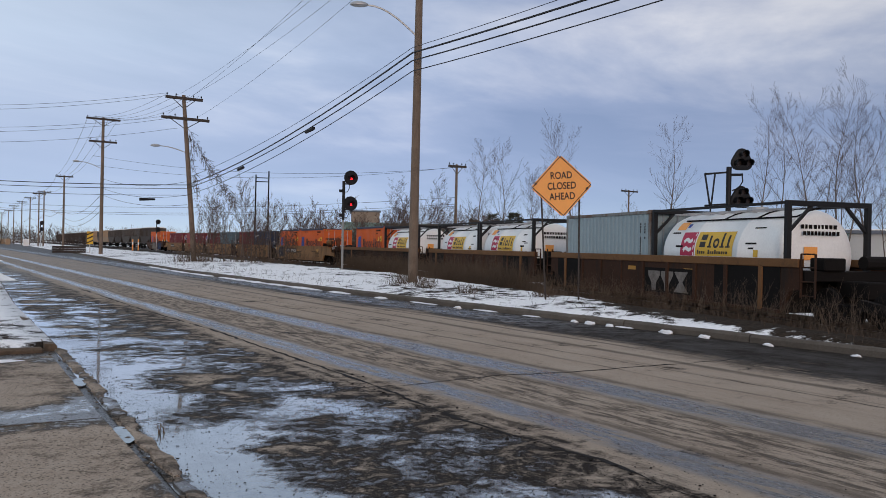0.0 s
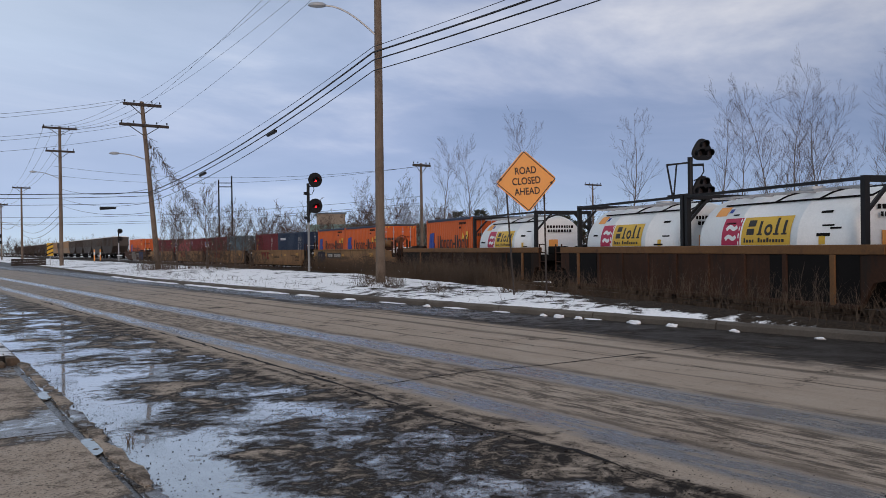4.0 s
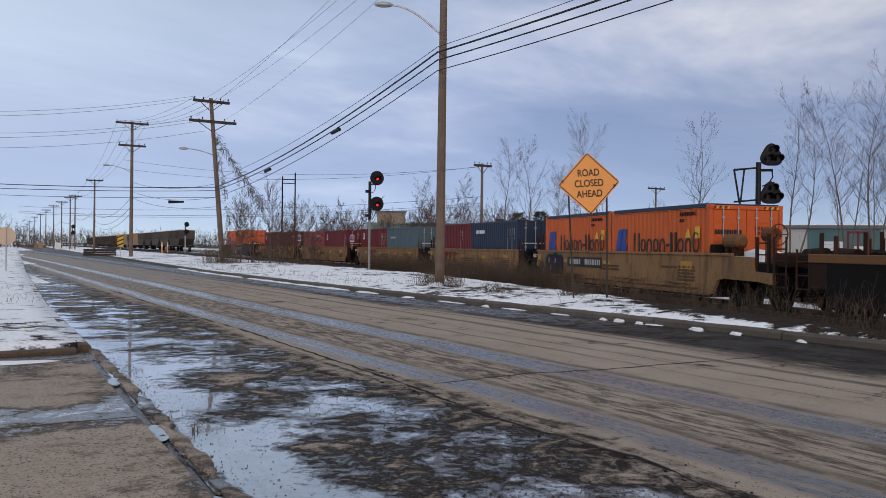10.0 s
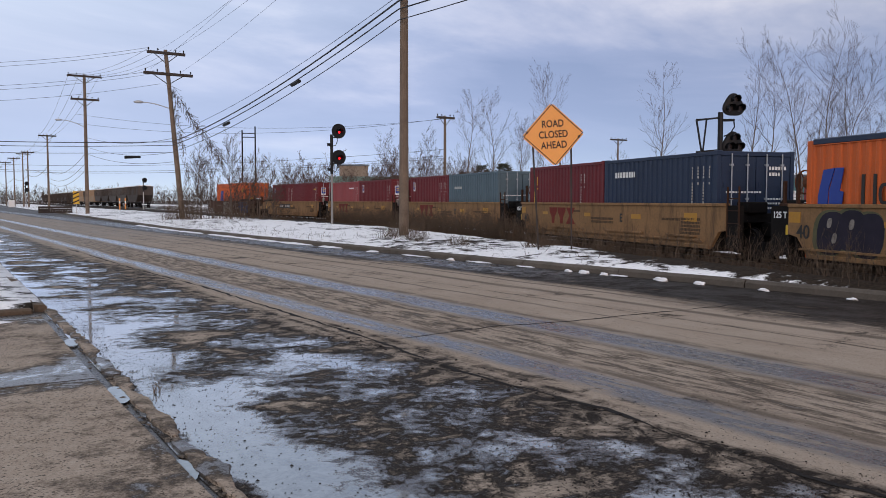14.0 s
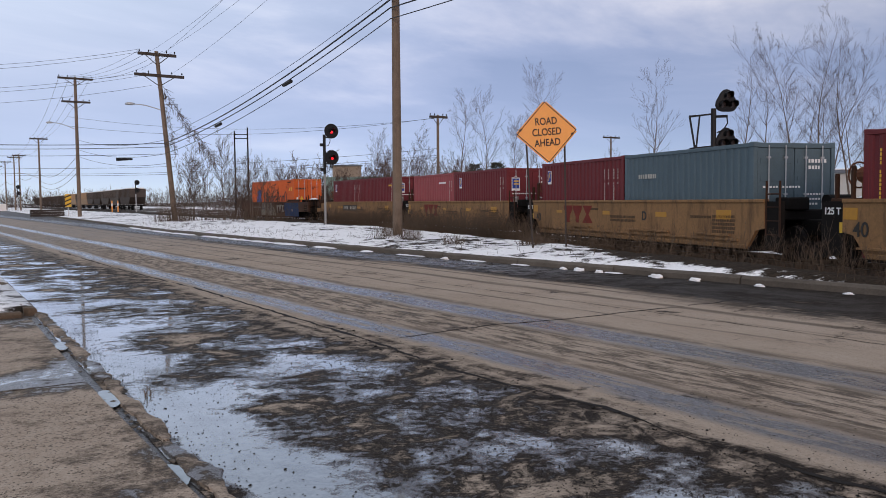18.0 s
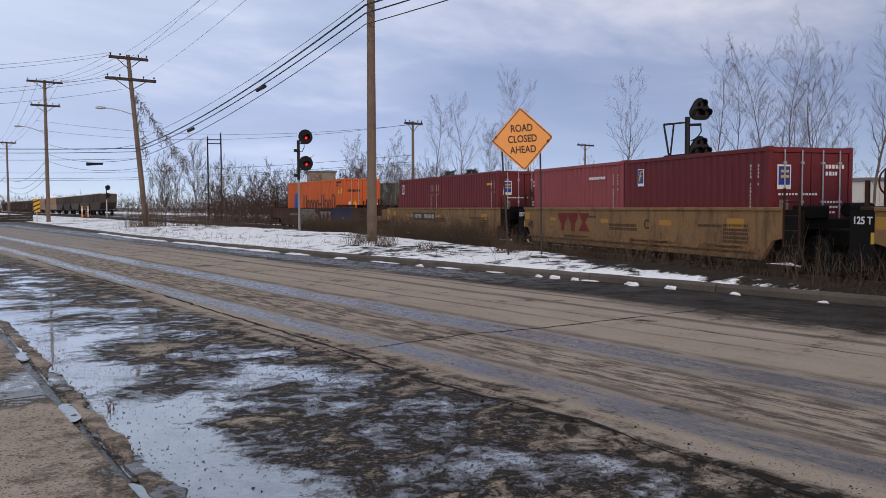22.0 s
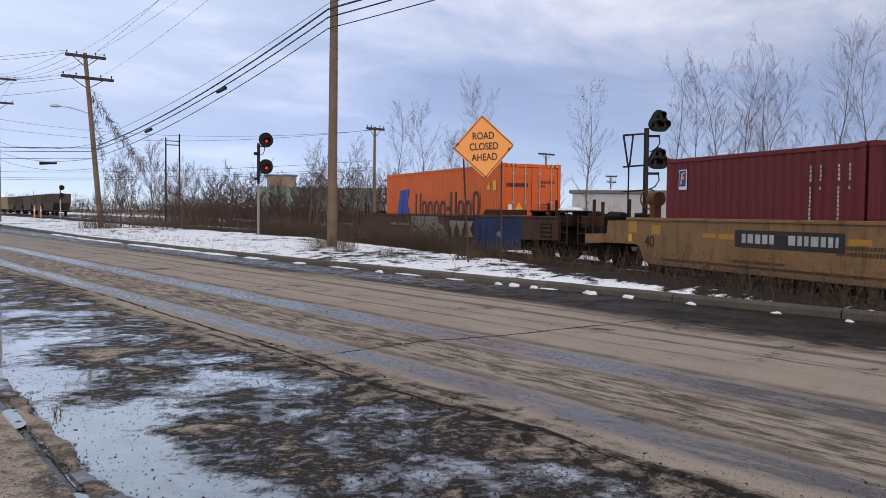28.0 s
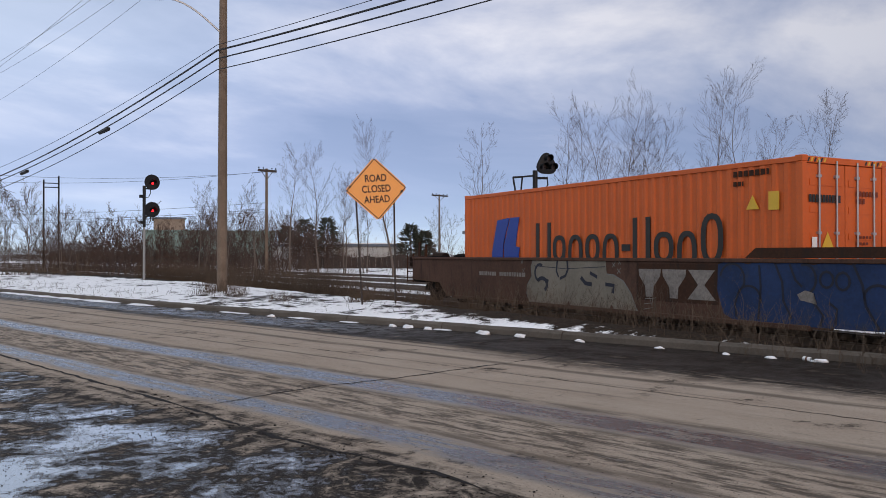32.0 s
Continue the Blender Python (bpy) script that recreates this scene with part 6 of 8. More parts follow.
    decal(u, "load_card", -7.36, -7.2, 0.84, 1.04, M_YELLOW, y=-1.474)
    # last wagon
    u = add(well_wagon("rusty brown well wagon with spray paint, carrying a long orange container", "dark", 2, 2, ends=(4.1, 3.0)), offs[8])
    c = container(u, 0, C40, 2.896, FLOOR_Z + 0.20, M_HL)
    brand_blocks(c, C40, 2.896)
    graffiti(u)


build_train()
TRAIN_T = (0, 2, 5, 6, 9, 11, 15, 19, 23, 28, 32)
TRAIN_S = (-1.75, 7.43, 21.4, 26.15, 39.58, 48.7, 66.35, 83.64, 100.6, 121.46, 139.1)
TRAIN_FIT = np.polyfit(TRAIN_T, TRAIN_S, 3)


def unit_pose(off, t):
    """A wagon's pose: it rides on two points of the track."""
    s = off + 6.095 - float(np.polyval(TRAIN_FIT, t))
    xa, ya, _ = track(s - 5.5)
    xb, yb, _ = track(s + 5.5)
    return pose((xa + xb) / 2, (ya + yb) / 2, RAIL_Z, 0, 0, math.degrees(math.atan2(ya - yb, xa - xb)))


def motions():
    for u, off in UNITS:
        walk(u, [(t, unit_pose(off, t)) for t in np.arange(0, 32.01, 0.5)])
    # the wheels roll with the distance run
    for w, x in WHEELS:
        walk(w, [(t, pose(x, 0, 0.42, 0, math.degrees(float(np.polyval(TRAIN_FIT, t)) / 0.42), 0)) for t in np.linspace(0, 32, 257)])


# ---- poles, wires ----
def at_bearing(deg, d):
    return d * math.sin(radians(deg)), d * math.cos(radians(deg))


def lathe_pole(bm, base, top, r0, r1, seg=12):
    base, top = Vector(base), Vector(top)
    n = 10
    rings = []
    for k in range(n + 1):
        c, r = base.lerp(top, k / n), r0 + (r1 - r0) * k / n
        rings.append([bm.verts.new(c + Vector((math.cos(2 * math.pi * j / seg), math.sin(2 * math.pi * j / seg), 0)) * r) for j in range(seg)])
    for a, b in zip(rings[:-1], rings[1:]):
        for j in range(seg):
            bm.faces.new((a[j], a[(j + 1) % seg], b[(j + 1) % seg], b[j]))
    bm.faces.new(rings[-1])


def utility_pole(base, top, r0=0.18, arms=(), label="weathered wooden utility pole with crossarms", lamp=None, arm_turn=0.0):
    """arms: (height under the top, length); lamp: (height, dx, dy, dz) of a street light's arm."""
    p = thing("utility_pole", label, "utility pole", "utility poles along the road", at=pose(*base))
    top = Vector(top) - Vector(base)
    bm = bmesh.new()
    lathe_pole(bm, (0, 0, -0.3), top, r0, r0 * 0.66)
    part("pole", bm, M_WOOD, p)
    c, s = math.cos(radians(arm_turn)), math.sin(radians(arm_turn))
    for down, length in arms:
        o = top * (1 - down / top.length)
        bm = bmesh.new()
        box(bm, -length / 2, length / 2, -0.09, 0.09, -0.10, 0.10, bevel=0.015)
        arm = part("crossarm", bm, M_DARKWOOD, p)
        arm.matrix_basis = Matrix.Translation(o + Vector((0, -0.12, 0))) @ pose(0, 0, 0, 0, 0, arm_turn)
        for k in range(4):
            bm = bmesh.new()
            xx = (-0.46, -0.22, 0.25, 0.46)[k] * length
            tube(bm, (xx, 0, 0.1), (xx, 0, 0.2), 0.02, seg=6)
            tube(bm, (xx, 0, 0.18), (xx, 0, 0.30), 0.06, 0.035, seg=8)
            part("insulator", bm, M_GRIME, arm)
        for sx in (-1, 1):
            bm = bmesh.new()
            tube(bm, (sx * length * 0.3, 0.05, -0.08), (0, 0.05, -0.75), 0.03, seg=5)
            part("brace", bm, M_DARKWOOD, arm)
    if lamp:
        h, dx, dy, dz = lamp
        o = top * (h / top.z)
        bm = bmesh.new()
        pts = [o + Vector((dx * f, dy * f, dz * math.sin(f * math.pi / 2))) for f in np.linspace(0, 1, 8)]
        path_tube(bm, pts, 0.035)
        arm = part("lamp_arm", bm, M_STEEL, p)
        bm = bmesh.new()
        bmesh.ops.create_uvsphere(bm, u_segments=12, v_segments=8, radius=1)
        for v in bm.verts:
            v.co = Vector((v.co.x * 0.36, v.co.y * 0.16, v.co.z * (0.13 if v.co.z > 0 else 0.09)))
        hd = part("lamp_head", bm, M_STEEL, p, "grey cobra-head street light", smooth=True)
        hd.matrix_basis = Matrix.Translation(o + Vector((dx, dy, dz)) * 1.0 + Vector((dx, dy, 0)).normalized() * 0.3) @ pose(0, 0, 0, 0, 0, math.degrees(math.atan2(dy, dx)))
    return p


def wire(p, q, sag, r=0.018, label="thin black overhead wire between poles", n=16):
    bm = bmesh.new()
    p, q = Vector(p), Vector(q)
    pts = []
    for k in range(n + 1):
        f = k / n
        v = p.lerp(q, f)
        v.z -= 4 * sag * f * (1 - f)
        pts.append(v)
    rings = []
    d = (q - p).normalized()
    a = d.cross(Vector((0, 0, 1))).normalized()
    c = a.cross(d)
    for v in pts:
        rings.append([bm.verts.new(v + (a * math.cos(2 * math.pi * k / 5) + c * math.sin(2 * math.pi * k / 5)) * r) for k in range(5)])
    for x, y in zip(rings[:-1], rings[1:]):
        for k in range(5):
            bm.faces.new((x[k], x[(k + 1) % 5], y[(k + 1) % 5], y[k]))
    w = part("overhead_wire", bm, M_WIRE)
    return tagged(w, label, "wire", "overhead wires")


P0, P1, P2, P3, P4 = (17.4, -8.0, 0.0), (16.2, 27.0, 0.2), (17.9, 61.3, 0.2), (17.3, 93.4, 0.2), (20.9, 143.5, 0.1)
utility_pole(P1, (16.25, 27.0, 14.4), 0.185, ((0.3, 2.4),), "tall weathered wooden utility pole with a street light", lamp=(9.4, -1.75, 0.9, 1.15))
utility_pole(P2, (16.95, 61.6, 12.45), 0.21, ((0.25, 2.7), (1.75, 3.5)), "leaning wooden utility pole with two heavy crossarms and vines", lamp=(8.0, -1.85, 0.6, 0.45))
utility_pole(P3, (17.3, 93.4, 14.7), 0.21, ((0.2, 3.4), (2.6, 2.8)), "wooden utility pole with two crossarms", lamp=(9.0, -2.2, 0.4, 0.7))
utility_pole(P4, (20.9, 143.5, 11.9), 0.18, ((0.2, 2.6),), "wooden utility pole wrapped in vines", lamp=(5.4, -2.6, 0.3, 0.8))
utility_pole(P0, (17.4, -8.0, 14.0), 0.185, ((0.3, 2.4),))
utility_pole((-22.0, 66.0, 0.1), (-22.0, 66.0, 12.5), 0.18, ((0.3, 2.4), (1.6, 2.4)))
FAR = []
for b, d in ((7.16, 196), (6.88, 204), (6.39, 227), (5.94, 253), (5.5, 287), (5.2, 335), (4.85, 372), (4.6, 450), (4.4, 520), (4.25, 600)):
    x, y = at_bearing(b, d)
    FAR.append((x, y))
    utility_pole((x, y, 0), (x, y, 12.0), 0.17, ((0.3, 2.6),), "distant wooden utility pole in a long row")

# three thick cables low, from the near pole to the leaning one
for k, (z0, z1, z2) in enumerate(((9.7, 9.0, 5.85), (9.4, 8.7, 5.6), (9.1, 8.3, 5.1))):
    wire((P0[0] - 0.2, P0[1], z0 - 0.2), (16.0, 27.0, z1), 0.35, 0.035 - 0.008 * k, "thick black communication cable between poles")
    wire((16.0, 27.0, z1), (17.25, 61.4, z2), 0.55, 0.034 - 0.008 * k, "thick black communication cable between poles")
    wire((17.25, 61.4, z2), (-22, 66, 6.8 - 0.35 * k), 0.75, 0.028 - 0.006 * k, "sagging black communication cable across the road")
wire((16.0, 27.0, 9.2), (17.25, 61.4, 6.4), 0.5, 0.012)
wire((16.0, 27.0, 9.2), (P0[0], P0[1], 10.2), 0.4, 0.012)
for x in (-1.1, -0.3, 0.6, 1.15):
    wire((16.95 + x, 61.5, 12.5 if abs(x) < 1.0 else 11.0), (16.25 + x * 0.9, 27, 14.4), 0.5, 0.008)
    wire((16.25 + x * 0.9, 27, 14.4), (17.4 + x, -8, 14.2), 0.5, 0.008)
for k, z in enumerate((12.5, 12.35, 10.9, 10.75, 10.0)):
    wire((16.95 - 1.2 + k * 0.2, 61.6, z), (-22, 66 + k * 0.1, 12.0 - 0.55 * k), 2.2, 0.011)
for x in (-1.5, -0.5, 0.6, 1.5):
    wire((17.3 + x, 93.4, 14.7), (16.95 + x * 0.75, 61.6, 12.5), 0.6, 0.011)
    wire((17.3 + x, 93.4, 14.7), (20.9 + x * 0.7, 143.5, 11.9), 0.9, 0.013)
for z in (8.2, 7.2, 6.5):
    wire((17.3, 93.4, z), (17.3, 61.4, z - 2.1), 0.5, 0.016)
    wire((17.3, 93.4, z - 1.6), (20.9, 143.5, z - 2.0), 1.2, 0.022)
prev = (20.9, 143.5)
for x, y in FAR[::2]:
    for dx in (-1.0, 1.0):
        wire((prev[0] + dx, prev[1], 11.9), (x + dx, y, 12.0), 1.0, 0.018, n=8)
    wire((prev[0], prev[1], 7.0), (x, y, 7.0), 1.0, 0.03, n=8)
    prev = (x, y)
# splice cases hanging on the cables
for f, dz in ((0.62, -0.14), (0.30, -0.1)):
    bm = bmesh.new()
    a = Vector((16.0, 27.0, 8.7)).lerp(Vector((17.25, 61.4, 5.6)), f)
    z = a.z - 4 * 0.55 * f * (1 - f) + dz
    tube(bm, (-0.0, -0.45, 0.04), (0.0, 0.45, -0.04), 0.09, seg=10)
    o = part("splice_case", bm, M_BLACK, smooth=False)
    o.location = (a.x, a.y, z)
    tagged(o, "black splice case hanging on a cable", "cable joint")
bm = bmesh.new()
tube(bm, (-0.6, 0, 0), (0.5, 0.1, 0.05), 0.12, 0.07, seg=10)
o = part("splice_case", bm, M_BLACK)
o.location = (14.6, 61.7, 4.65)
tagged(o, "black splice case hanging on a cable", "cable joint")


# ---- diamond road sign ----
def road_sign():
    s = thing("road_sign", "orange diamond road sign with black words on two posts", "road sign", at=pose(14.95, 17.12, 0.0, 0, 0, -28.8))
    bm = bmesh.new()
    half = 1.22 / 2
    box(bm, -half, half, -0.006, 0.006, -half, half)
    bmesh.ops.bevel(bm, geom=[e for e in bm.edges if abs(e.verts[0].co.y - e.verts[1].co.y) > 0.001], offset=0.06, segments=4, affect="EDGES")
    panel = part("sign_panel", bm, M_SIGN, s)
    panel.matrix_basis = pose(0, 0, 3.37) @ Matrix.Rotation(radians(-45 - 4.5), 4, "Y")
    bm = bmesh.new()
    o, w = half - 0.03, 0.022
    for a, b, c, d in ((-o, o, o - w, o), (-o, o, -o, -o + w), (-o, -o + w, -o + w, o - w), (o - w, o, -o + w, o - w)):
        box(bm, a, b, -0.010, -0.006, c, d)
    part("border", bm, M_INK, panel)
    for words, z in (("ROAD", 0.285), ("CLOSED", 0.0), ("AHEAD", -0.285)):
        m = pose(0, -0.012, z, 90, 0, 0)
        t = letters("word", words, 0.268, M_INK, s, pose(0, 0, 3.37) @ Matrix.Rotation(radians(-4.5), 4, "Y") @ m, 0.002, 0.80, 0.014)
        t.data.update()
    for x, zt in ((-0.55, 3.15), (0.50, 3.15)):
        bm = bmesh.new()
        lean = -0.10 if x < 0 else 0.0
        xs = x + (0.20 if x < 0 else 0.05)
        tube(bm, (xs, 0.06, 0.0), (x, 0.04, zt), 0.024, seg=6)
        part("post", bm, M_DARKWOOD, s)
    for x in (-0.72, 0.70):
        bm = bmesh.new()
        tube(bm, (x, -0.03, 3.37 - x * 0.06), (x, 0.0, 3.37 - x * 0.06), 0.035, seg=8)
        part("flag_bracket", bm, M_INK, s)


road_sign()


# ---- railway signals ----
def signal_head(parent, o, yaw, lit, r=0.42):
    """A round target with a hooded lens; it faces its own -y."""
    bm = bmesh.new()
    tube(bm, (0, 0.0, 0), (0, 0.03, 0), r, seg=28)
    hd = part("target", bm, M_BLACK, parent, "round black signal target")
    hd.matrix_basis = pose(*o, 0, 0, yaw)
    bm = bmesh.new()
    box(bm, -0.2, 0.2, 0.03, 0.38, -0.24, 0.24, bevel=0.04)
    part("housing", bm, M_BLACK, hd)
    bm = bmesh.new()
    arc = [math.pi * (-0.15 + 1.3 * k / 12) for k in range(13)]
    rim = [[bm.verts.new((0.15 * math.cos(g), y, 0.15 * math.sin(g) - 0.02)) for y in (0, -0.34)] for g in arc]
    for p, q in zip(rim[:-1], rim[1:]):
        bm.faces.new((p[0], p[1], q[1], q[0]))
    bmesh.ops.solidify(bm, geom=bm.faces[:], thickness=0.012)
    part("hood", bm, M_BLACK, hd)
    bm = bmesh.new()
    tube(bm, (0.02, -0.02, -0.06), (0.02, 0.0, -0.06), 0.068, seg=14)
    part("lens", bm, M_RED_LENS if lit else M_GRIME, hd, "lit red lens" if lit else "unlit lens")
    return hd


def cluster_head(parent, o, yaw):
    """A cast cluster of three hooded lenses; it faces its own -y."""
    bm = bmesh.new()
    bmesh.ops.create_uvsphere(bm, u_segments=20, v_segments=12, radius=1)
    for v in bm.verts:
        a = math.atan2(v.co.z, v.co.x)
        q = 0.42 + 0.05 * math.cos(3 * (a - math.pi / 2))
        v.co = Vector((v.co.x * q, 0.16 + v.co.y * (0.20 if v.co.y > 0 else 0.10), v.co.z * q))
    hd = part("lamp_body", bm, M_BLACK, parent, "black cast three-lens signal cluster", smooth=True)
    hd.matrix_basis = pose(*o, 0, 0, yaw)
    for a in (90, 210, 330):
        cx, cz = 0.22 * math.cos(radians(a)), 0.22 * math.sin(radians(a))
        bm = bmesh.new()
        arc = [math.pi * (-0.20 + 1.4 * k / 14) for k in range(15)]
        rim = [[bm.verts.new((cx + 0.145 * math.cos(g), y, cz + 0.145 * math.sin(g))) for y in (0.12, -0.17 - 0.06 * math.sin(g))] for g in arc]
        for p, q in zip(rim[:-1], rim[1:]):
            bm.faces.new((p[0], p[1], q[1], q[0]))
        bmesh.ops.solidify(bm, geom=bm.faces[:], thickness=0.014)
        part("hood", bm, M_BLACK, hd)
        bm = bmesh.new()
        tube(bm, (cx, 0.05, cz), (cx, 0.09, cz), 0.12, seg=16)
        part("lens", bm, M_LENS, hd, "unlit lens")
    return hd


def signal_mast():
    s = thing("railway_signal", "two-headed railway signal mast showing two red lights", "railway signal", at=pose(21.12, 43.15, 0.0))
    bm = bmesh.new()
    tube(bm, (0, 0, -0.1), (0, 0, 3.1), 0.065, seg=10)
    part("mast", bm, M_GREY, s, "grey steel lower mast")
    bm = bmesh.new()
    tube(bm, (0, 0, 3.1), (0, 0, 5.35), 0.085, seg=10)
    part("mast_top", bm, M_BLACK, s)
    for z in (5.55, 4.06):
        signal_head(s, (0.36, -0.2, z), -6, True)
        bm = bmesh.new()
        tube(bm, (0, 0, z - 0.35), (0.36, 0.1, z - 0.35), 0.04, seg=6)
        tube(bm, (0.36, 0.1, z - 0.35), (0.36, 0.1, z), 0.04, seg=6)
        path_tube(bm, [(0.05, 0.05, z - 0.85), (0.3, 0.1, z - 0.8), (0.42, 0.1, z - 0.55), (0.40, 0.1, z - 0.3)], 0.02)
        part("bracket", bm, M_BLACK, s)
    for z in (4.75, 3.35):
        bm = bmesh.new()
        box(bm, -0.25, -0.05, -0.08, 0.08, z - 0.06, z + 0.1)
        part("junction_box", bm, M_BLACK, s)


def signal_bracket():
    s = thing("railway_signal", "black railway signal with hooded heads, a cage and a ladder", "railway signal", at=pose(26.0, 20.3, -0.05, 0, 0, -48))
    bm = bmesh.new()
    tube(bm, (0, 0, 0), (0, 0, 4.95), 0.10, seg=10)
    part("mast", bm, M_BLACK, s)
    for z in (5.2, 3.78):
        cluster_head(s, (0.52, 0.0, z), 22)
        bm = bmesh.new()
        tube(bm, (0, 0, z - 0.55), (0.5, 0, z - 0.55), 0.05, seg=6)
        path_tube(bm, [(0.12, 0, z - 1.15), (0.35, 0, z - 1.05), (0.5, 0, z - 0.8), (0.46, 0, z - 0.5)], 0.025)
        part("bracket", bm, M_BLACK, s)
    for zz in (4.75, 3.55, 2.6):
        bm = bmesh.new()
        tube(bm, (0, 0, zz), (-0.86, 0, zz - 0.07), 0.035, seg=6)
        part("cage_arm", bm, M_BLACK, s)
    bm = bmesh.new()
    tube(bm, (-0.86, -0.25, 4.68), (-0.86, 0.25, 4.68), 0.03, seg=6)
    part("cage_bar", bm, M_BLACK, s)
    for y in (-0.25, 0.25):
        for p, q in (((0, 0, 4.75), (-0.86, y, 4.68)), ((-0.86, y, 4.68), (-0.66, y, 3.45)), ((-0.5, y, 4.70), (-0.62, y, 3.45))):
            bm = bmesh.new()
            tube(bm, p, q, 0.022, seg=5)
            part("cage_bar", bm, M_BLACK, s)
    bm = bmesh.new()
    for y in (-0.18, 0.18):
        tube(bm, (-0.64, y, 0.0), (-0.64, y, 3.6), 0.022, seg=5)
    for k in range(11):
        tube(bm, (-0.64, -0.18, 0.2 + k * 0.32), (-0.64, 0.18, 0.2 + k * 0.32), 0.015, seg=5)
    part("ladder", bm, M_BLACK, s)
    bm = bmesh.new()
    box(bm, -0.14, 0.14, -0.2, 0.2, 0.0, 1.5, bevel=0.03)
    part("relay_case", bm, M_STEEL, s, "pale grey relay case")


signal_mast()
signal_bracket()


# ---- plants ----
def twig_mesh(segs, sides=3):
    """Mesh arrays for many thin tapered stems: (p, q, r0, r1)."""
    P = np.array([s[0] for s in segs], float)
    Q = np.array([s[1] for s in segs], float)
    R0 = np.array([s[2] for s in segs], float)[:, None]
    R1 = np.array([s[3] for s in segs], float)[:, None]
    D = Q - P
    D /= np.maximum(np.linalg.norm(D, axis=1, keepdims=True), 1e-9)
    ref = np.where(abs(D[:, 2:3]) > 0.9, np.array([[1.0, 0, 0]]), np.array([[0, 0, 1.0]]))
    A = np.cross(D, ref)
    A /= np.linalg.norm(A, axis=1, keepdims=True)
    B = np.cross(D, A)
    vs = []
    for c, r in ((P, R0), (Q, R1)):
        for k in range(sides):
            a = 2 * math.pi * k / sides
            vs.append(c + (A * math.cos(a) + B * math.sin(a)) * r)
    V = np.stack(vs, 1)                              # n, 2*sides, 3
    n = len(segs)
    base = (np.arange(n) * 2 * sides)[:, None, None]
    F = np.array([[k, (k + 1) % sides, sides + (k + 1) % sides, sides + k] for k in range(sides)])[None] + base
    return V.reshape(-1, 3), F.reshape(-1, 4)


def twig_object(name, segs, material, parent=None, sides=3):
    V, F = twig_mesh(segs, sides)
    me = bpy.data.meshes.new(name)
    me.from_pydata(V.tolist(), [], F.tolist())
    me.materials.append(material)
    ob = new(name, me)
    if parent is not None:
        ob.parent = parent
    return ob


def limb(rng, segs, p, d, length, r, depth, minr):
    """A side branch that swings upward and forks to both sides into finer twigs."""
    n = 5 if depth > 1 else (4 if depth else 3)
    side = d.orthogonal().normalized()
    side.rotate(Matrix.Rotation(rng.uniform(0, 6.28), 3, d))
    for k in range(n):
        q = p + d * (length / n)
        r1 = max(r * 0.80, minr)
        segs.append((p, q, r, r1))
        p, r = q, r1
        d = (d + Vector((rng.gauss(0, 0.09), rng.gauss(0, 0.09), rng.uniform(0.05, 0.17)))).normalized()
        if depth and k < n - 1 + (depth > 1):
            for sg in ((1, -1) if rng.random() < 0.30 else (rng.choice((1, -1)),)):
                w = side.copy()
                w.rotate(Matrix.Rotation(rng.gauss(0, 0.7), 3, d))
                dd = (d + w * sg * rng.uniform(0.45, 0.80)).normalized()
                limb(rng, segs, p, dd, length * rng.uniform(0.34, 0.56) * (1.1 - 0.09 * k), r * 0.6, depth - 1, minr)


def bare_tree(x, y, h, seed, label, stems=1, spread=0.5, z=0.2, depth=2, group="bare trees behind the tracks", minr=0.0045, name="bare_tree"):
    rng = random.Random(seed)
    t = thing(name, label, "tree" if name == "bare_tree" else "shrub", group, at=pose(x, y, z))
    crown = []
    turn = rng.uniform(0, 6.28)
    for s in range(stems):
        trunk = []
        out = 0.0 if s == 0 else rng.uniform(0.10, 0.26)
        turn += 2.4
        d = Vector((math.cos(turn) * out + rng.gauss(0, 0.03), math.sin(turn) * out + rng.gauss(0, 0.03), 1)).normalized()
        p = Vector((math.cos(turn) * out * 1.2, math.sin(turn) * out * 1.2, -0.2))
        hh = h * 0.9 * (1 if s == 0 else rng.uniform(0.72, 0.96))
        r = (0.0098 if stems == 1 else 0.0078) * hh
        n = 18
        a = rng.uniform(0, 6.28)
        for k in range(n):
            f = (k + 1) / n
            q = p + d * (hh / n)
            d = (d + Vector((rng.gauss(0, 0.045), rng.gauss(0, 0.045), 0.04))).normalized()
            r1 = max(r * (0.93 if f < 0.5 else 0.83), minr)
            trunk.append((p, q, r, r1))
            p, r = q, r1
            if f > (0.22 if stems == 1 else 0.30):
                for _ in range(2 if rng.random() < (0.5 if stems == 1 else 0.2) else 1):
                    a += 2.4 + rng.gauss(0, 0.35)
                    w = rng.uniform(0.75, 1.25) * spread * 1.6
                    dd = Vector((math.cos(a) * w, math.sin(a) * w, rng.uniform(0.75, 1.1))).normalized()
                    L = hh * (0.07 + 0.19 * math.sin(math.pi * min(1, (1.12 - f))) ** 0.8) * rng.uniform(0.55, 1.1)
                    limb(rng, crown, p, dd, L, min(r * 0.55, 0.006 + 0.011 * L), depth if L > 0.9 else 1, minr)
        twig_object("trunk", trunk, M_BARK if name == "bare_tree" else M_BRUSH, t, 6)
    twig_object("crown", crown, M_TWIG if name == "bare_tree" else M_BRUSH, t, 3)
    return t


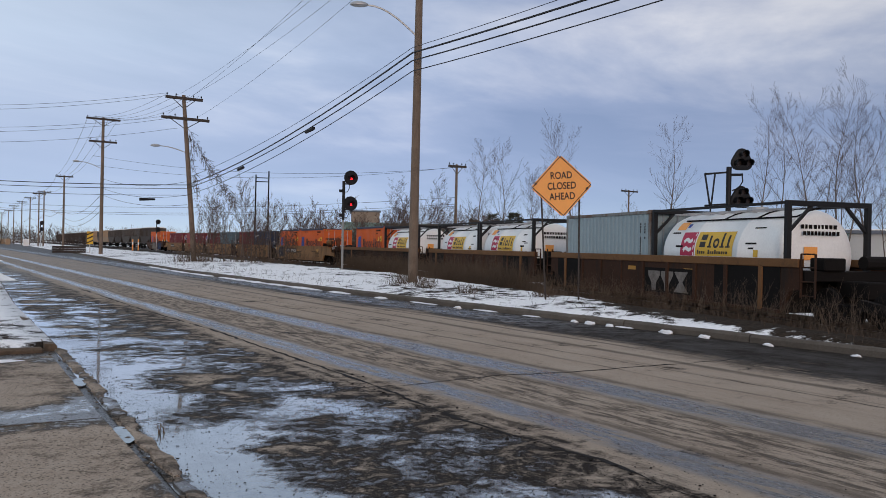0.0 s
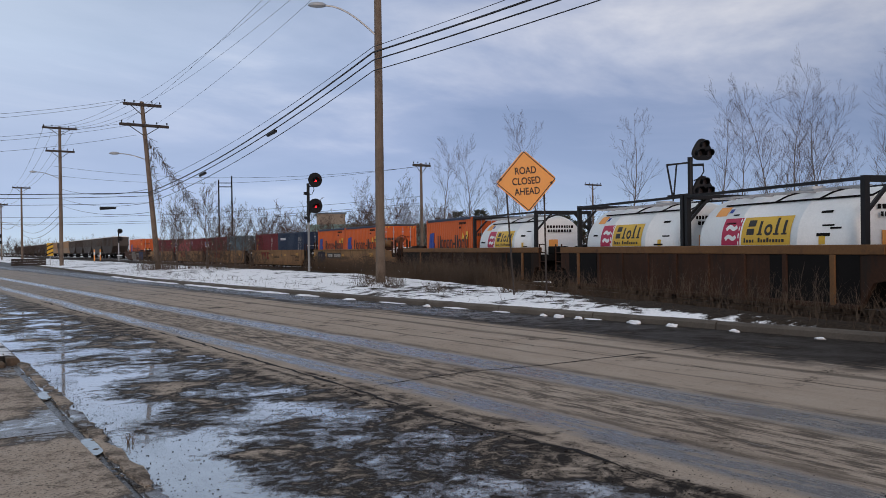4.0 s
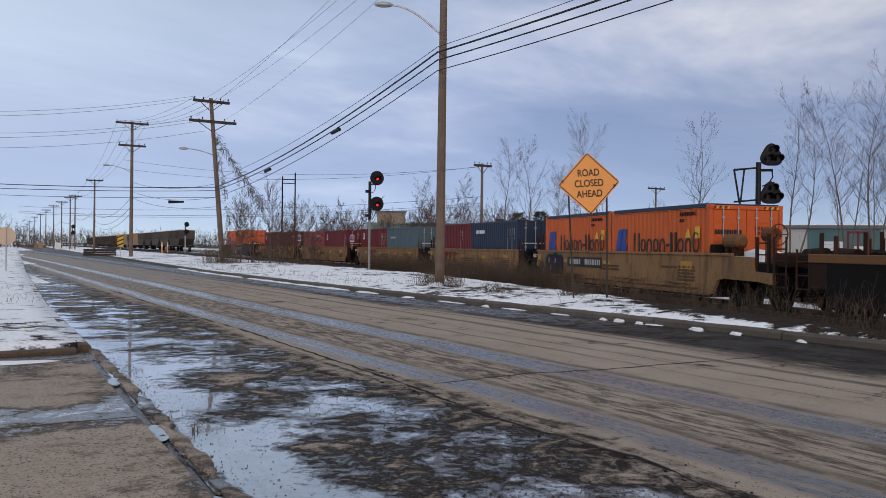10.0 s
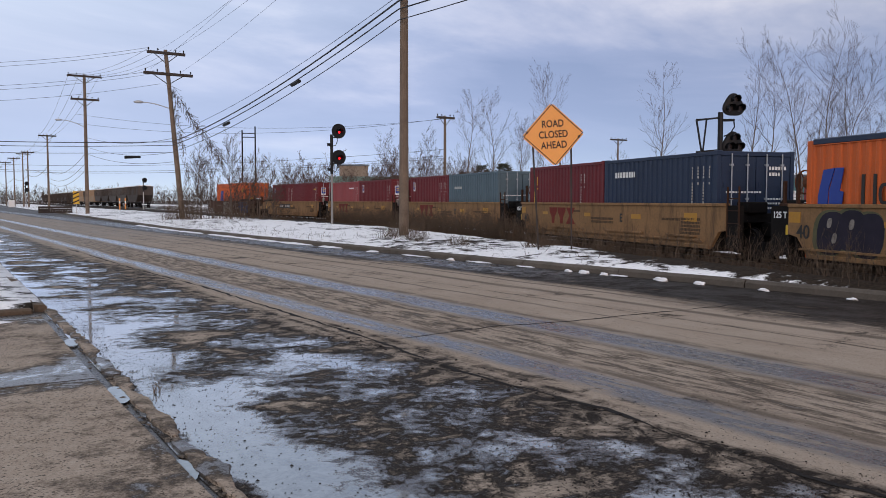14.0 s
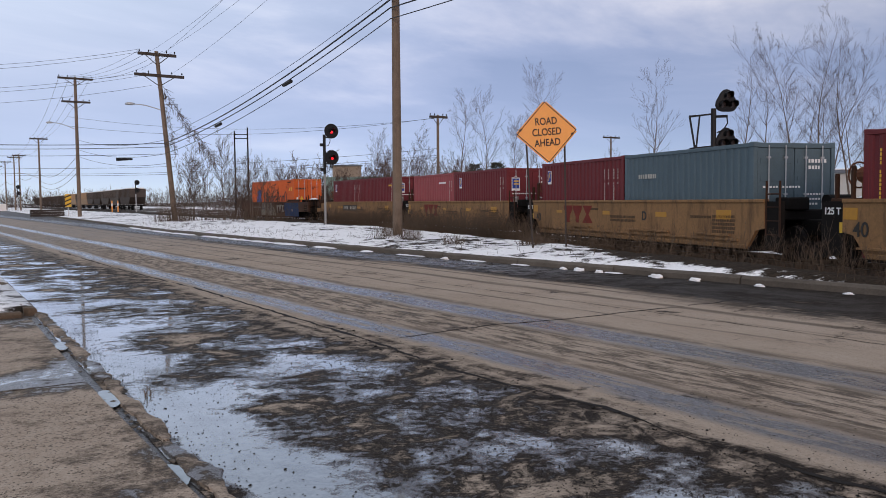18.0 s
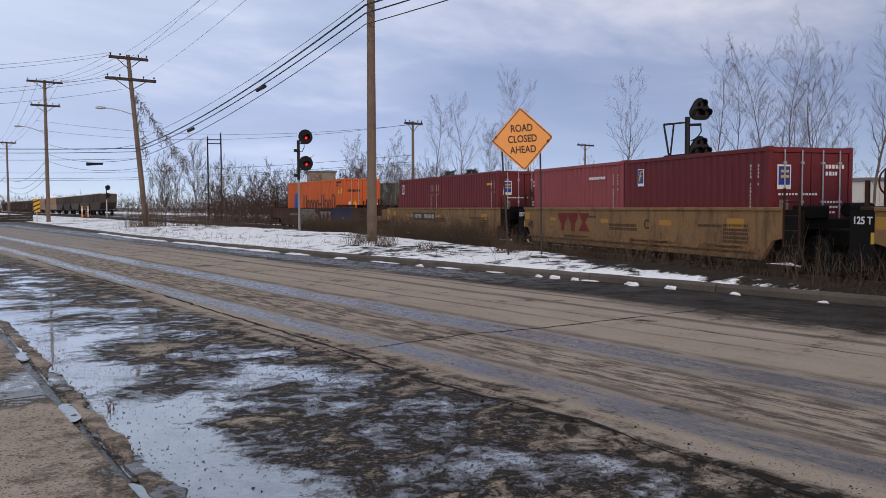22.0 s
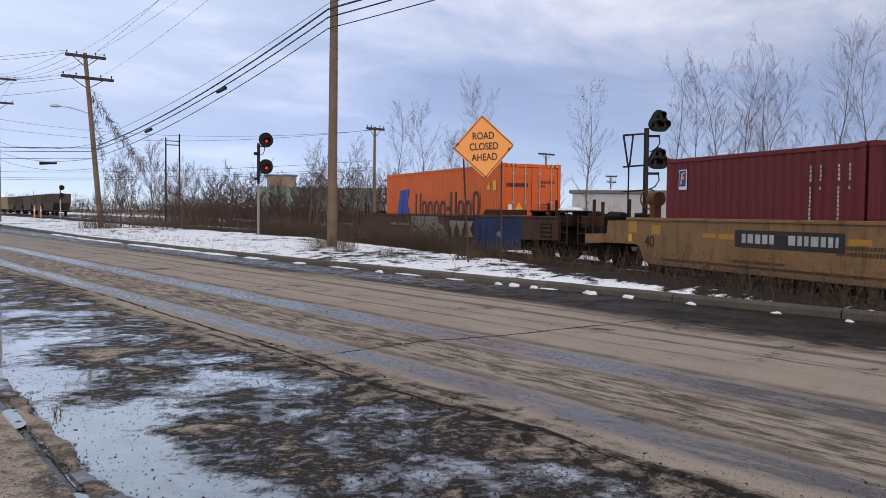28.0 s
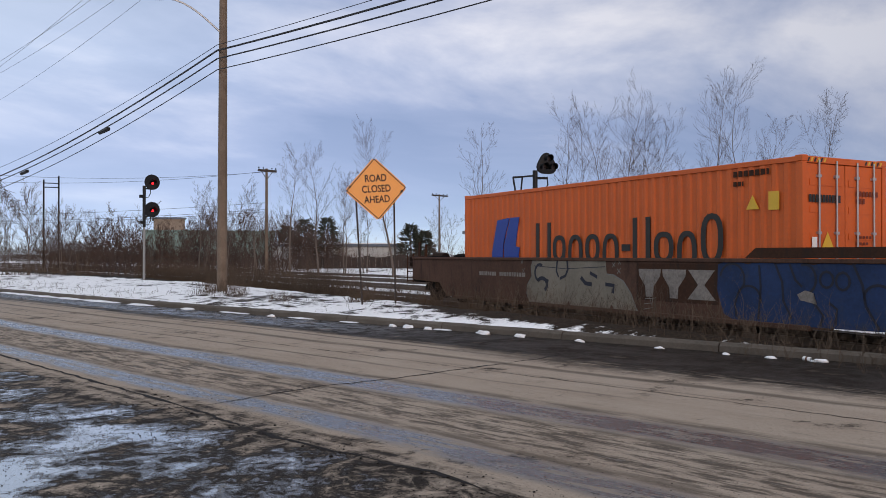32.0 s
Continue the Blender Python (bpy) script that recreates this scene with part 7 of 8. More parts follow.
for k, (b, d, h, stems, sp) in enumerate((
        (29.5, 66, 7.0, 2, 0.45), (33.2, 64, 7.6, 2, 0.4), (35.4, 62, 9.6, 1, 0.42), (37.3, 62, 9.4, 1, 0.4), (39.0, 64, 8.2, 2, 0.4), (42.4, 60, 11.2, 1, 0.36),
        (40.6, 70, 8.6, 2, 0.4), (48.4, 60, 10.9, 1, 0.5), (53.9, 60, 12.8, 2, 0.40), (57.2, 58, 12.6, 3, 0.44), (58.7, 58, 13.2, 3, 0.44), (60.3, 60, 12.6, 2, 0.44), (63.1, 58, 13.2, 1, 0.36),
        (65.3, 57, 13.6, 2, 0.42), (70.0, 58, 12.5, 2, 0.42), (76.0, 60, 12.0, 2, 0.42), (30.9, 60, 6.4, 3, 0.5), (45.8, 72, 6.0, 3, 0.5), (61.4, 70, 9.5, 2, 0.4), (67.5, 66, 9.0, 2, 0.4))):
    x, y = at_bearing(b, d)
    bare_tree(x, y, h, 100 + k, "tall slender bare tree with upright grey branches" if stems == 1 else "bare tree with several upright stems and fine twigs", stems, sp)


def brush(name, label, spots, seed, material, count, hmin, hmax, lean=0.25, r=0.012, twigs=3, z=None, category="brush"):
    """Thickets and weeds: thin stems with side twigs over given spots (x, y, radius)."""
    rng = random.Random(seed)
    segs = []
    for k in range(count):
        cx, cy, rad = spots[rng.randrange(len(spots))]
        a, q = rng.uniform(0, 2 * math.pi), rad * math.sqrt(rng.random())
        x, y = cx + q * math.cos(a), cy + q * math.sin(a)
        zz = (height(x, y) if z is None else z) - 0.05
        h = rng.uniform(hmin, hmax) * rng.uniform(0.6, 1.0)
        d = Vector((rng.gauss(0, lean), rng.gauss(0, lean), 1)).normalized()
        p = Vector((x, y, zz))
        n = 3
        rr = r * rng.uniform(0.7, 1.3)
        for j in range(n):
            e = p + d * (h / n)
            segs.append((p, e, rr, rr * 0.7))
            rr *= 0.7
            p = e
            d = (d + Vector((rng.gauss(0, 0.2), rng.gauss(0, 0.2), 0.1))).normalized()
            for _ in range(twigs if j else 0):
                dd = (d + Vector((rng.gauss(0, 0.6), rng.gauss(0, 0.6), rng.uniform(0, 0.5)))).normalized()
                segs.append((p, p + dd * h * rng.uniform(0.12, 0.32), rr * 0.8, rr * 0.4))
    o = twig_object(name, segs, material)
    return tagged(o, label, category, kind="stuff")


# weeds along the near side of the track
def weed_spots(y0, y1, step, inset, rad):
    out = []
    y = y0
    while y < y1:
        out.append((track_x(y) - inset, y, rad))
        y += step
    return out


brush("dead_weeds", "dense dry brown weeds beside the track", weed_spots(1, 24, 0.8, 2.75, 1.15), 11, M_WEED, 1900, 0.2, 1.0, 0.36, 0.0058, 3)
brush("dead_weeds", "tall dry brown weeds beside the track", weed_spots(24, 52, 1.0, 2.7, 1.0), 12, M_WEED, 4600, 0.4, 1.35, 0.24, 0.0065, 4)
brush("dead_weeds", "dry brown weeds beside the track", weed_spots(52, 90, 2.0, 2.8, 1.2), 13, M_WEED, 380, 0.3, 0.7, 0.25, 0.010, 2)
brush("dead_grass", "short dead grass poking through the snow", [(kerb_x(y) + 1.6, y, 1.3) for y in range(2, 60, 2)], 14, M_WEED, 700, 0.06, 0.30, 0.6, 0.007, 3)
brush("dead_grass", "dry grass tufts at the foot of the pole", [(16.2, 26.8, 0.9), (15.2, 25.8, 0.8)], 15, M_WEED, 260, 0.3, 0.8, 0.3, 0.007, 2)
for k, (x, y, h, stems) in enumerate(((18.6, 60.2, 6.4, 2), (19.6, 59.4, 5.2, 3), (20.6, 58.4, 6.8, 2), (21.4, 58.8, 4.6, 3), (22.3, 57.4, 5.4, 3), (23.2, 57.0, 4.0, 4), (19.2, 61.2, 5.0, 2), (17.6, 59.6, 3.0, 4))):
    bare_tree(x, y, h, 400 + k, "bare sapling tangled in vines beside the leaning pole", stems, 0.45, z=0.1, group="saplings round the leaning pole", minr=0.008)
brush("thicket", "brown undergrowth round the leaning pole", [(19, 59, 2.5), (22.5, 56.5, 2.0), (17.5, 60.5, 1.5)], 17, M_WEED, 500, 0.5, 1.7, 0.3, 0.012, 3)
brush("dead_weeds", "dark dead weed clumps in the snow beside the sign posts", [(16.0, 16.2, 0.35), (15.4, 18.4, 0.3), (15.9, 14.3, 0.4), (14.6, 21.0, 0.3), (16.6, 19.2, 0.4), (15.1, 24.2, 0.35)], 48, M_WEED, 620, 0.12, 0.45, 0.6, 0.006, 4)
# hanging vines on the guy line of the leaning pole
rng = random.Random(5)
segs = []
for k in range(420):
    f = rng.random() ** 0.8
    a = Vector((17.1, 61.4, 10.0)).lerp(Vector((20.6, 60.3, 4.4)), f) if k % 3 else Vector((17.4, 61.4, 9.0)).lerp(Vector((18.3, 61.0, 3.0)), f)
    a += Vector((rng.gauss(0, 0.10), rng.gauss(0, 0.10), rng.gauss(0, 0.15)))
    b = a + Vector((rng.gauss(0.05, 0.22), rng.gauss(0, 0.22), rng.uniform(-0.7, 0.1)))
    segs.append((a, b, 0.018, 0.010))
tagged(twig_object("vines", segs, M_TWIG), "bare vines hanging from the pole's guy line", "vine", kind="stuff")

# brush and woods behind the yard: shrubs one by one, low growth between them
rng = random.Random(77)
for k in range(48):
    bearing = 20.3 + k * 0.40 + rng.uniform(-0.3, 0.3)
    d = rng.uniform(70, 92)
    low = 1.0 - 0.45 * max(0.0, (bearing - 34) / 8)
    x, y = at_bearing(bearing, d)
    bare_tree(x, y, rng.uniform(3.0, 6.4) * low, 500 + k, "bare brown shrub with many thin stems behind the rail yard", rng.choice((4, 5, 6)), 0.55, z=0.1, group="shrubs behind the rail yard", minr=0.008, name="shrub")
for b, d, w, n in ((22, 88, 4.5, 800), (25.5, 84, 4.5, 800), (29, 80, 4.0, 700), (32, 78, 4.0, 620), (35, 80, 4.0, 420), (39, 84, 4.0, 260), (47, 86, 6.0, 160), (57, 84, 8.0, 200), (68, 84, 8.0, 200)):
    spots = [(*at_bearing(b + q, d), w) for q in (-1.5, 0, 1.5)]
    brush("brushwood", "brown bare brush behind the rail yard", spots, int(b * 7), M_BRUSH, n, 0.5, 3.0 if b < 30 else 2.2, 0.42, 0.012, 9, z=0.1)
spots = [(*track(q, off)[:2], 2.0) for q in range(38, 150, 3) for off in (18.5, 22.0, 26.0)]
brush("brushwood", "reddish-brown bare saplings beyond the last track", spots, 22, M_BRUSH, 1500, 0.5, 3.2, 0.36, 0.012, 8, z=0.1)
spots = [(*at_bearing(b / 2, 330), 9) for b in range(8, 66)]
brush("far_woods", "distant bare grey-brown woods", spots, 20, M_TWIG, 2600, 2.5, 7, 0.4, 0.055, 8, z=0.0, category="woods")
spots = [(*at_bearing(b, 260), 14) for b in range(-14, 3)]
brush("far_woods", "distant bare grey-brown woods", spots, 21, M_TWIG, 2200, 4, 10, 0.4, 0.06, 8, z=0.0, category="woods")


# ---- buildings behind the yard ----
M_SIDING = mat("pale_metal_siding", (0.45, 0.46, 0.45), 0.6, var=0.12, big=0.2, dirt=(0.24, 0.24, 0.24), streak=1, dirt_at=0.6)
M_DEEPRED = mat("dark_red_paint", (0.14, 0.018, 0.022), 0.6, var=0.2)
M_ROOF = mat("grey_roof", (0.12, 0.14, 0.17), 0.7, var=0.2)
M_BRICKB = mat("tan_brick_far", (0.27, 0.215, 0.17), 0.85, var=0.2)
M_GREEN = mat("green_grey_roof", (0.16, 0.24, 0.22), 0.7, var=0.15)
M_GLASSD = mat("dark_window", (0.03, 0.035, 0.045), 0.15, var=0.1, bump=0)


def building(name, label, x, y, yaw, L, D, H, wall_m, roof_m, windows=0, pitch=0.0):
    b = thing(name, label, "building", at=pose(x, y, 0, 0, 0, yaw))
    bm = bmesh.new()
    box(bm, -L / 2, L / 2, 0, D, -0.2, H)
    w = part("wall", bm, wall_m, b)
    bm = bmesh.new()
    prism(bm, [(-L / 2 - 0.3, H + 0.01), (L / 2 + 0.3, H + 0.01), (L / 2 + 0.3, H + 0.28), (-L / 2 - 0.3, H + 0.28)], -0.3, D + 0.3)
    part("roof", bm, roof_m, b)
    if name == "warehouse":
        bm = bmesh.new()
        box(bm, -L / 2 - 0.2, L / 2 + 0.2, -0.2, D + 0.2, H + 0.284, H + 0.40, bevel=0.04)
        part("roof_snow", bm, mat("old_snow", (0.78, 0.79, 0.81), 0.8, var=0.1, fine=20, bump=0.4), b, "thin snow on the roof")
    for k in range(windows):
        bm = bmesh.new()
        xx = -L / 2 + (k + 0.5) * L / windows
        box(bm, xx - 0.6, xx + 0.6, -0.06, 0.03, H * 0.45, H * 0.72)
        part("window", bm, M_GLASSD, w)
    n = int(L / 1.2)
    for k in range(1, n):
        bm = bmesh.new()
        xx = -L / 2 + k * L / n
        box(bm, xx - 0.04, xx + 0.04, -0.04, 0.0, 0.0, H)
        part("siding_rib", bm, wall_m, w)
    return b


x, y = at_bearing(56, 80)
shed = building("warehouse", "long low pale metal warehouse with a teal bay and snowy roof", x, y, -52, 24, 14, 3.6, M_SIDING, M_ROOF, 0)
bm = bmesh.new()
box(bm, -1.4, 4.4, -0.10, -0.045, 0.0, 3.58)
part("bay_wall", bm, mat("teal_siding", (0.075, 0.15, 0.155), 0.7, var=0.15, big=0.4), shed, "teal metal bay wall")
for x0, x1, z1 in ((-0.4, 1.5, 2.5), (2.3, 3.3, 2.1)):
    bm = bmesh.new()
    for k in range(8):
        box(bm, x0, x1, -0.15 - 0.01 * (k % 2), -0.10, 0.05 + k * (z1 - 0.05) / 8, 0.03 + (k + 1) * (z1 - 0.05) / 8)
    part("roller_door", bm, M_WHITE, shed, "white roller door")
fx, fy = at_bearing(57.3, 76)
fr = thing("steel_frame", "dark red steel frame standing before the warehouse", "frame", at=pose(fx, fy, 0.2, 0, 0, -52))
for k in range(3):
    bm = bmesh.new()
    box(bm, k * 0.75 - 0.09, k * 0.75 + 0.09, -0.1, 0.1, -0.2, 3.1, bevel=0.02)
    part("post", bm, M_DEEPRED, fr)
for z in (1.2, 2.9):
    bm = bmesh.new()
    box(bm, -0.1, 1.6, -0.06, 0.06, z, z + 0.18)
    part("rail", bm, M_DEEPRED, fr)
x, y = at_bearing(38.6, 92)
building("warehouse", "low pale metal shed behind the tracks", x, y, -40, 14, 10, 2.5, M_SIDING, M_ROOF, 0)
x, y = at_bearing(75, 84)
building("warehouse", "long low pale metal warehouse behind the trees", x, y, -70, 28, 14, 3.6, M_SIDING, M_ROOF, 0)
x, y = at_bearing(27.6, 165)
building("factory", "tan brick factory block beyond the brush", x, y, -26, 5.5, 12, 8.4, M_BRICKB, M_ROOF, 2)
x, y = at_bearing(30.2, 150)
building("factory", "low factory hall with a green-grey roof", x, y, -26, 22, 14, 5.6, M_GREEN, M_GREEN, 0)


def pine(x, y, h, seed):
    rng = random.Random(seed)
    t = thing("pine_tree", "dark green pine tree behind the sheds", "tree", "pines", at=pose(x, y, 0.2))
    twig_object("trunk", [((0, 0, -0.2), (0, 0, h * 0.9), 0.16, 0.04)], M_BARK, t, 6)
    segs = []
    for k in range(700):
        f = rng.random()
        z = h * (0.18 + 0.82 * f)
        rad = (1 - f) ** 0.45 * h * 0.36 * rng.uniform(0.3, 1.1)
        a = rng.uniform(0, 2 * math.pi)
        p = Vector((rad * math.cos(a) * 0.8, rad * math.sin(a) * 0.8, z))
        q = p + Vector((math.cos(a) * 0.45, math.sin(a) * 0.45, rng.uniform(-0.1, 0.35)))
        segs.append((p, q, 0.06, 0.015))
    twig_object("crown", segs, mat("pine_needles", (0.045, 0.050, 0.036), 0.9, var=0.4, bump=0), t, 4)


for k, (b, d, h) in enumerate(((36.4, 92, 5.2), (37.9, 92, 5.4), (35.2, 96, 4.6), (43.6, 90, 4.6), (44.6, 92, 4.0))):
    pine(*at_bearing(b, d), h, 60 + k)

# pole line behind the yard
utility_pole((41.7, 62.2, 0.2), (41.7, 62.2, 9.2), 0.16, ((0.2, 1.9),), "wooden power pole behind the rail yard")
x, y = at_bearing(45.6, 118)
utility_pole((x, y, 0.2), (x, y, 10.2), 0.16, ((0.2, 3.2),), "wooden power pole behind the rail yard")
x, y = at_bearing(50.0, 150)
utility_pole((x, y, 0.2), (x, y, 8.6), 0.16, ((0.2, 3.0), (1.2, 2.4)), "wooden power pole behind the rail yard")
ax, ay = at_bearing(20.15, 110)
bx, by = at_bearing(21.0, 110)
h_frame = thing("power_frame", "two dark poles joined by a crossbar", "utility pole", at=pose(ax, ay, 0))
for dx, dy, top in ((0, 0, 10.6), (bx - ax, by - ay, 11.1)):
    bm = bmesh.new()
    tube(bm, (dx, dy, 0), (dx, dy, top), 0.11, 0.09, seg=8)
    part("pole", bm, M_GRIME, h_frame)
for z in (10.2, 9.7):
    bm = bmesh.new()
    tube(bm, (0, 0, z), (bx - ax, by - ay, z), 0.06, seg=6)
    part("crossbar", bm, M_GRIME, h_frame)
for k, z in enumerate((9.0, 8.9)):
    wire((41.7 + 0.6 - k, 62.2, z), (17.2, 98, 11.0 - k), 1.2, 0.014)
for z in (6.2, 5.6, 5.4):
    wire((41.7, 62.2, z), (ax - 30, ay + 10, z - 0.2), 0.8, 0.016)


# ---- parked wagons far down the yard ----
def hopper(x, y, yaw, paint, label, boxcar=False):
    t = thing("hopper_wagon", label, "rail wagon", "parked wagons", at=pose(x, y, 0.1, 0, 0, yaw))
    bm = bmesh.new()
    L = 7.4
    if boxcar:
        prism(bm, [(-L, 1.1), (L, 1.1), (L, 4.5), (-L, 4.5)], -1.5, 1.5)
    else:
        prism(bm, [(-L, 2.6), (-L + 2.2, 1.2), (L - 2.2, 1.2), (L, 2.6), (L, 4.3), (-L, 4.3)], -1.5, 1.5)
    part("body", bm, paint, t)
    for k in range(9):
        bm = bmesh.new()
        xx = -L + 0.5 + k * (2 * L - 1) / 8
        box(bm, xx - 0.06, xx + 0.06, 1.5, 1.6, 2.6, 4.3)
        part("rib", bm, paint, t)
    bm = bmesh.new()
    box(bm, -L + 0.2, L - 0.2, -1.2, 1.2, 4.3, 4.5)
    part("roof_hatch", bm, M_WHITE if not boxcar else paint, t)
    for sx in (-1, 1):
        for dx in (-0.9, 0.9):
            bm = bmesh.new()
            for sy in (-1, 1):
                tube(bm, (sx * (L - 1.6) + dx, sy * 0.7, 0.45), (sx * (L - 1.6) + dx, sy * 0.85, 0.45), 0.45, seg=14)
            tube(bm, (sx * (L - 1.6) + dx, -0.8, 0.45), (sx * (L - 1.6) + dx, 0.8, 0.45), 0.08, seg=8)
            part("wheelset", bm, M_GRIME, t)
    bm = bmesh.new()
    box(bm, -L - 0.3, L + 0.3, -1.3, 1.3, 0.85, 1.05)
    part("frame", bm, M_GRIME, t)


M_HOP1 = mat("grey_brown_wagon", (0.10, 0.085, 0.075), 0.8, var=0.3, dirt=GRIME, dirt_at=0.5)
M_HOP2 = mat("dark_wagon", (0.065, 0.052, 0.045), 0.8, var=0.3)
M_HOP3 = mat("tan_boxcar", (0.36, 0.25, 0.16), 0.8, var=0.2)
x, y = at_bearing(14.0, 176)
th = 5.0
for k in range(22):
    q = (M_HOP2, M_HOP1, M_HOP1, M_HOP2, M_HOP1)[k % 5]
    if k in (5, 7):
        q = M_HOP3
    hopper(x + (7.8 + k * 15.6) * math.sin(radians(th)), y + (7.8 + k * 15.6) * math.cos(radians(th)), 90 - th, q,
           "tan boxcar parked in the yard" if k in (5, 7) else "grimy covered hopper wagon parked in the yard", k in (5, 7))


# ---- far details along the road ----
def far_signal(x, y):
    s = thing("railway_signal", "small distant two-headed railway signal", "railway signal", at=pose(x, y, 0))
    bm = bmesh.new()
    tube(bm, (0, 0, 0), (0, 0, 3.0), 0.09, seg=8)
    part("mast", bm, M_STEEL, s)
    for z in (5.0, 3.7):
        signal_head(s, (0.2, -0.2, z), 0, False, 0.42)
    bm = bmesh.new()
    tube(bm, (0, 0, 3.0), (0, 0, 5.0), 0.09, seg=8)
    part("mast_top", bm, M_BLACK, s)


far_signal(*at_bearing(13.85, 150))
far_signal(*at_bearing(7.0, 190))

# back of a round sign on the other side of the road
s = thing("round_sign", "pale back of a round road sign on a steel post", "road sign", at=pose(2.73, 47.3, 0.1, 0, 0, 3))
bm = bmesh.new()
tube(bm, (0, -0.01, 1.80), (0, 0.01, 1.80), 0.457, seg=32)
part("sign_panel", bm, mat("sign_back", (0.62, 0.47, 0.34), 0.5, var=0.06, bump=0), s)
bm = bmesh.new()
tube(bm, (0, -0.05, -0.2), (0, -0.05, 2.25), 0.03, seg=8)
part("post", bm, M_STEEL, s)

# yellow striped marker board
x, y = at_bearing(9.85, 100)
s = thing("marker_board", "yellow and black striped marker board on a post", "road sign", at=pose(x, y, 0.2))
bm = bmesh.new()
box(bm, -0.32, 0.32, -0.01, 0.01, 1.0, 2.4)
part("panel", bm, M_YELLOW, s)
for k in range(3):
    bm = bmesh.new()
    prism(bm, [(-0.32, 1.05 + k * 0.45), (0.32, 1.35 + k * 0.45), (0.32, 1.5 + k * 0.45), (-0.32, 1.2 + k * 0.45)], -0.02, -0.01)
    part("stripe", bm, M_INK, s)
bm = bmesh.new()
tube(bm, (0, 0.05, -0.2), (0, 0.05, 2.3), 0.05, seg=6)
part("post", bm, M_STEEL, s)
# low timber barrier at the road's edge
s = thing("timber_barrier", "low dark timber barrier beside the road", "barrier", at=pose(*at_bearing(8.7, 104), 0.1, 0, 0, 8))
for k in range(3):
    bm = bmesh.new()
    box(bm, -1.9, 1.7, -0.2, 0.2, 0.02 + k * 0.27, 0.27 + k * 0.27, bevel=0.03)
    part("beam", bm, M_DARKWOOD, s)
for b, d in ((12.4, 132), (12.75, 132)):
    x, y = at_bearing(b, d)
    s = thing("marker_post", "red and white marker post", "post", at=pose(x, y, 0))
    bm = bmesh.new()
    tube(bm, (0, 0, 0), (0, 0, 1.9), 0.10, seg=8)
    part("post", bm, M_SIGN, s)
    bm = bmesh.new()
    tube(bm, (0, 0, 1.1), (0, 0, 1.5), 0.105, seg=8)
    part("band", bm, M_WHITE, s)
for b, d in ((6.2, 210), (5.2, 250), (4.9, 280)):
    x, y = at_bearing(b, d)
    s = thing("utility_cabinet", "pale cabinet beside the road", "cabinet", at=pose(x, y, 0))
    bm = bmesh.new()
    box(bm, -0.6, 0.6, -0.5, 0.5, 0, 1.6, bevel=0.05)
    part("case", bm, M_HOP3 if b < 6 else M_WHITE, s)
# tree at the road's other side
bare_tree(-1.5, 28, 13.0, 300, "bare tree on the far side of the road", 1, 0.7, z=0.1, group="roadside trees", minr=0.008)
bare_tree(-9.5, 70, 11, 301, "bare tree on the far side of the road", 2, 0.6, z=0.1, group="roadside trees")

# ---- snow lumps in the gutter ----
rng = random.Random(31)
M_LUMP = mat("old_snow", (0.78, 0.79, 0.81), 0.8, var=0.1, fine=20, bump=0.4)
for k, (dx, y, s) in enumerate(((-0.30, 7.5, 0.10), (-0.25, 9.1, 0.12), (-0.2, 10.5, 0.16), (-0.2, 11.4, 0.20), (-0.22, 12.9, 0.14), (-0.2, 13.5, 0.18), (-0.2, 14.0, 0.13), (-0.3, 18.3, 0.16), (-0.35, 4.9, 0.14), (-0.4, 5.6, 0.10), (-0.3, 3.9, 0.10), (-0.4, 6.3, 0.08))):
    bm = bmesh.new()
    bmesh.ops.create_icosphere(bm, subdivisions=3, radius=1)
    for v in bm.verts:
        n = 1 + 0.45 * noise.noise(v.co * 1.6 + Vector((k * 3.1, 0, 0))) + 0.15 * noise.noise(v.co * 5)
        v.co = Vector((v.co.x * s * 0.42 * n, v.co.y * s * 0.85 * n, max(v.co.z, -0.2) * s * 0.32 * n))
    o = part("snow_lump", bm, M_LUMP, smooth=True)
    o.location = (kerb_x(y) + dx, y, 0.015)
    tagged(o, "lump of old snow in the gutter", "snow", "snow lumps along the kerb")
# snow ridges along the kerb foot
for k in range(18):
    y0 = 13.6 + k * 2.3 + rng.uniform(-0.5, 0.5) if k > 3 else (12.4, 15.3, 16.9, 19.6)[k]
    L = rng.uniform(2.2, 3.4) if k > 5 else rng.uniform(0.5, 2.0)
    bm = bmesh.new()
    secs = []
    n = 14
    for j in range(n + 1):
        f = j / n
        yy = y0 + L * f
        w = (0.12 if y0 > 22 else 0.06) * math.sin(math.pi * f) ** 0.5 * (1 + 0.6 * noise.noise((yy * 2, k, 0))) + 0.004
        x = kerb_x(yy) - 0.03
        secs.append([bm.verts.new((x - 2 * w, yy, 0.003)), bm.verts.new((x - w, yy, 0.002 + w * 0.22)), bm.verts.new((x, yy, 0.003 + w * 0.35))])
    for a, b in zip(secs[:-1], secs[1:]):
        for j in range(2):
            bm.faces.new((a[j], a[j + 1], b[j + 1], b[j]))
    o = part("snow_ridge", bm, M_LUMP, smooth=True)
    tagged(o, "thin ridge of old snow along the kerb", "snow", "snow ridges along the kerb")


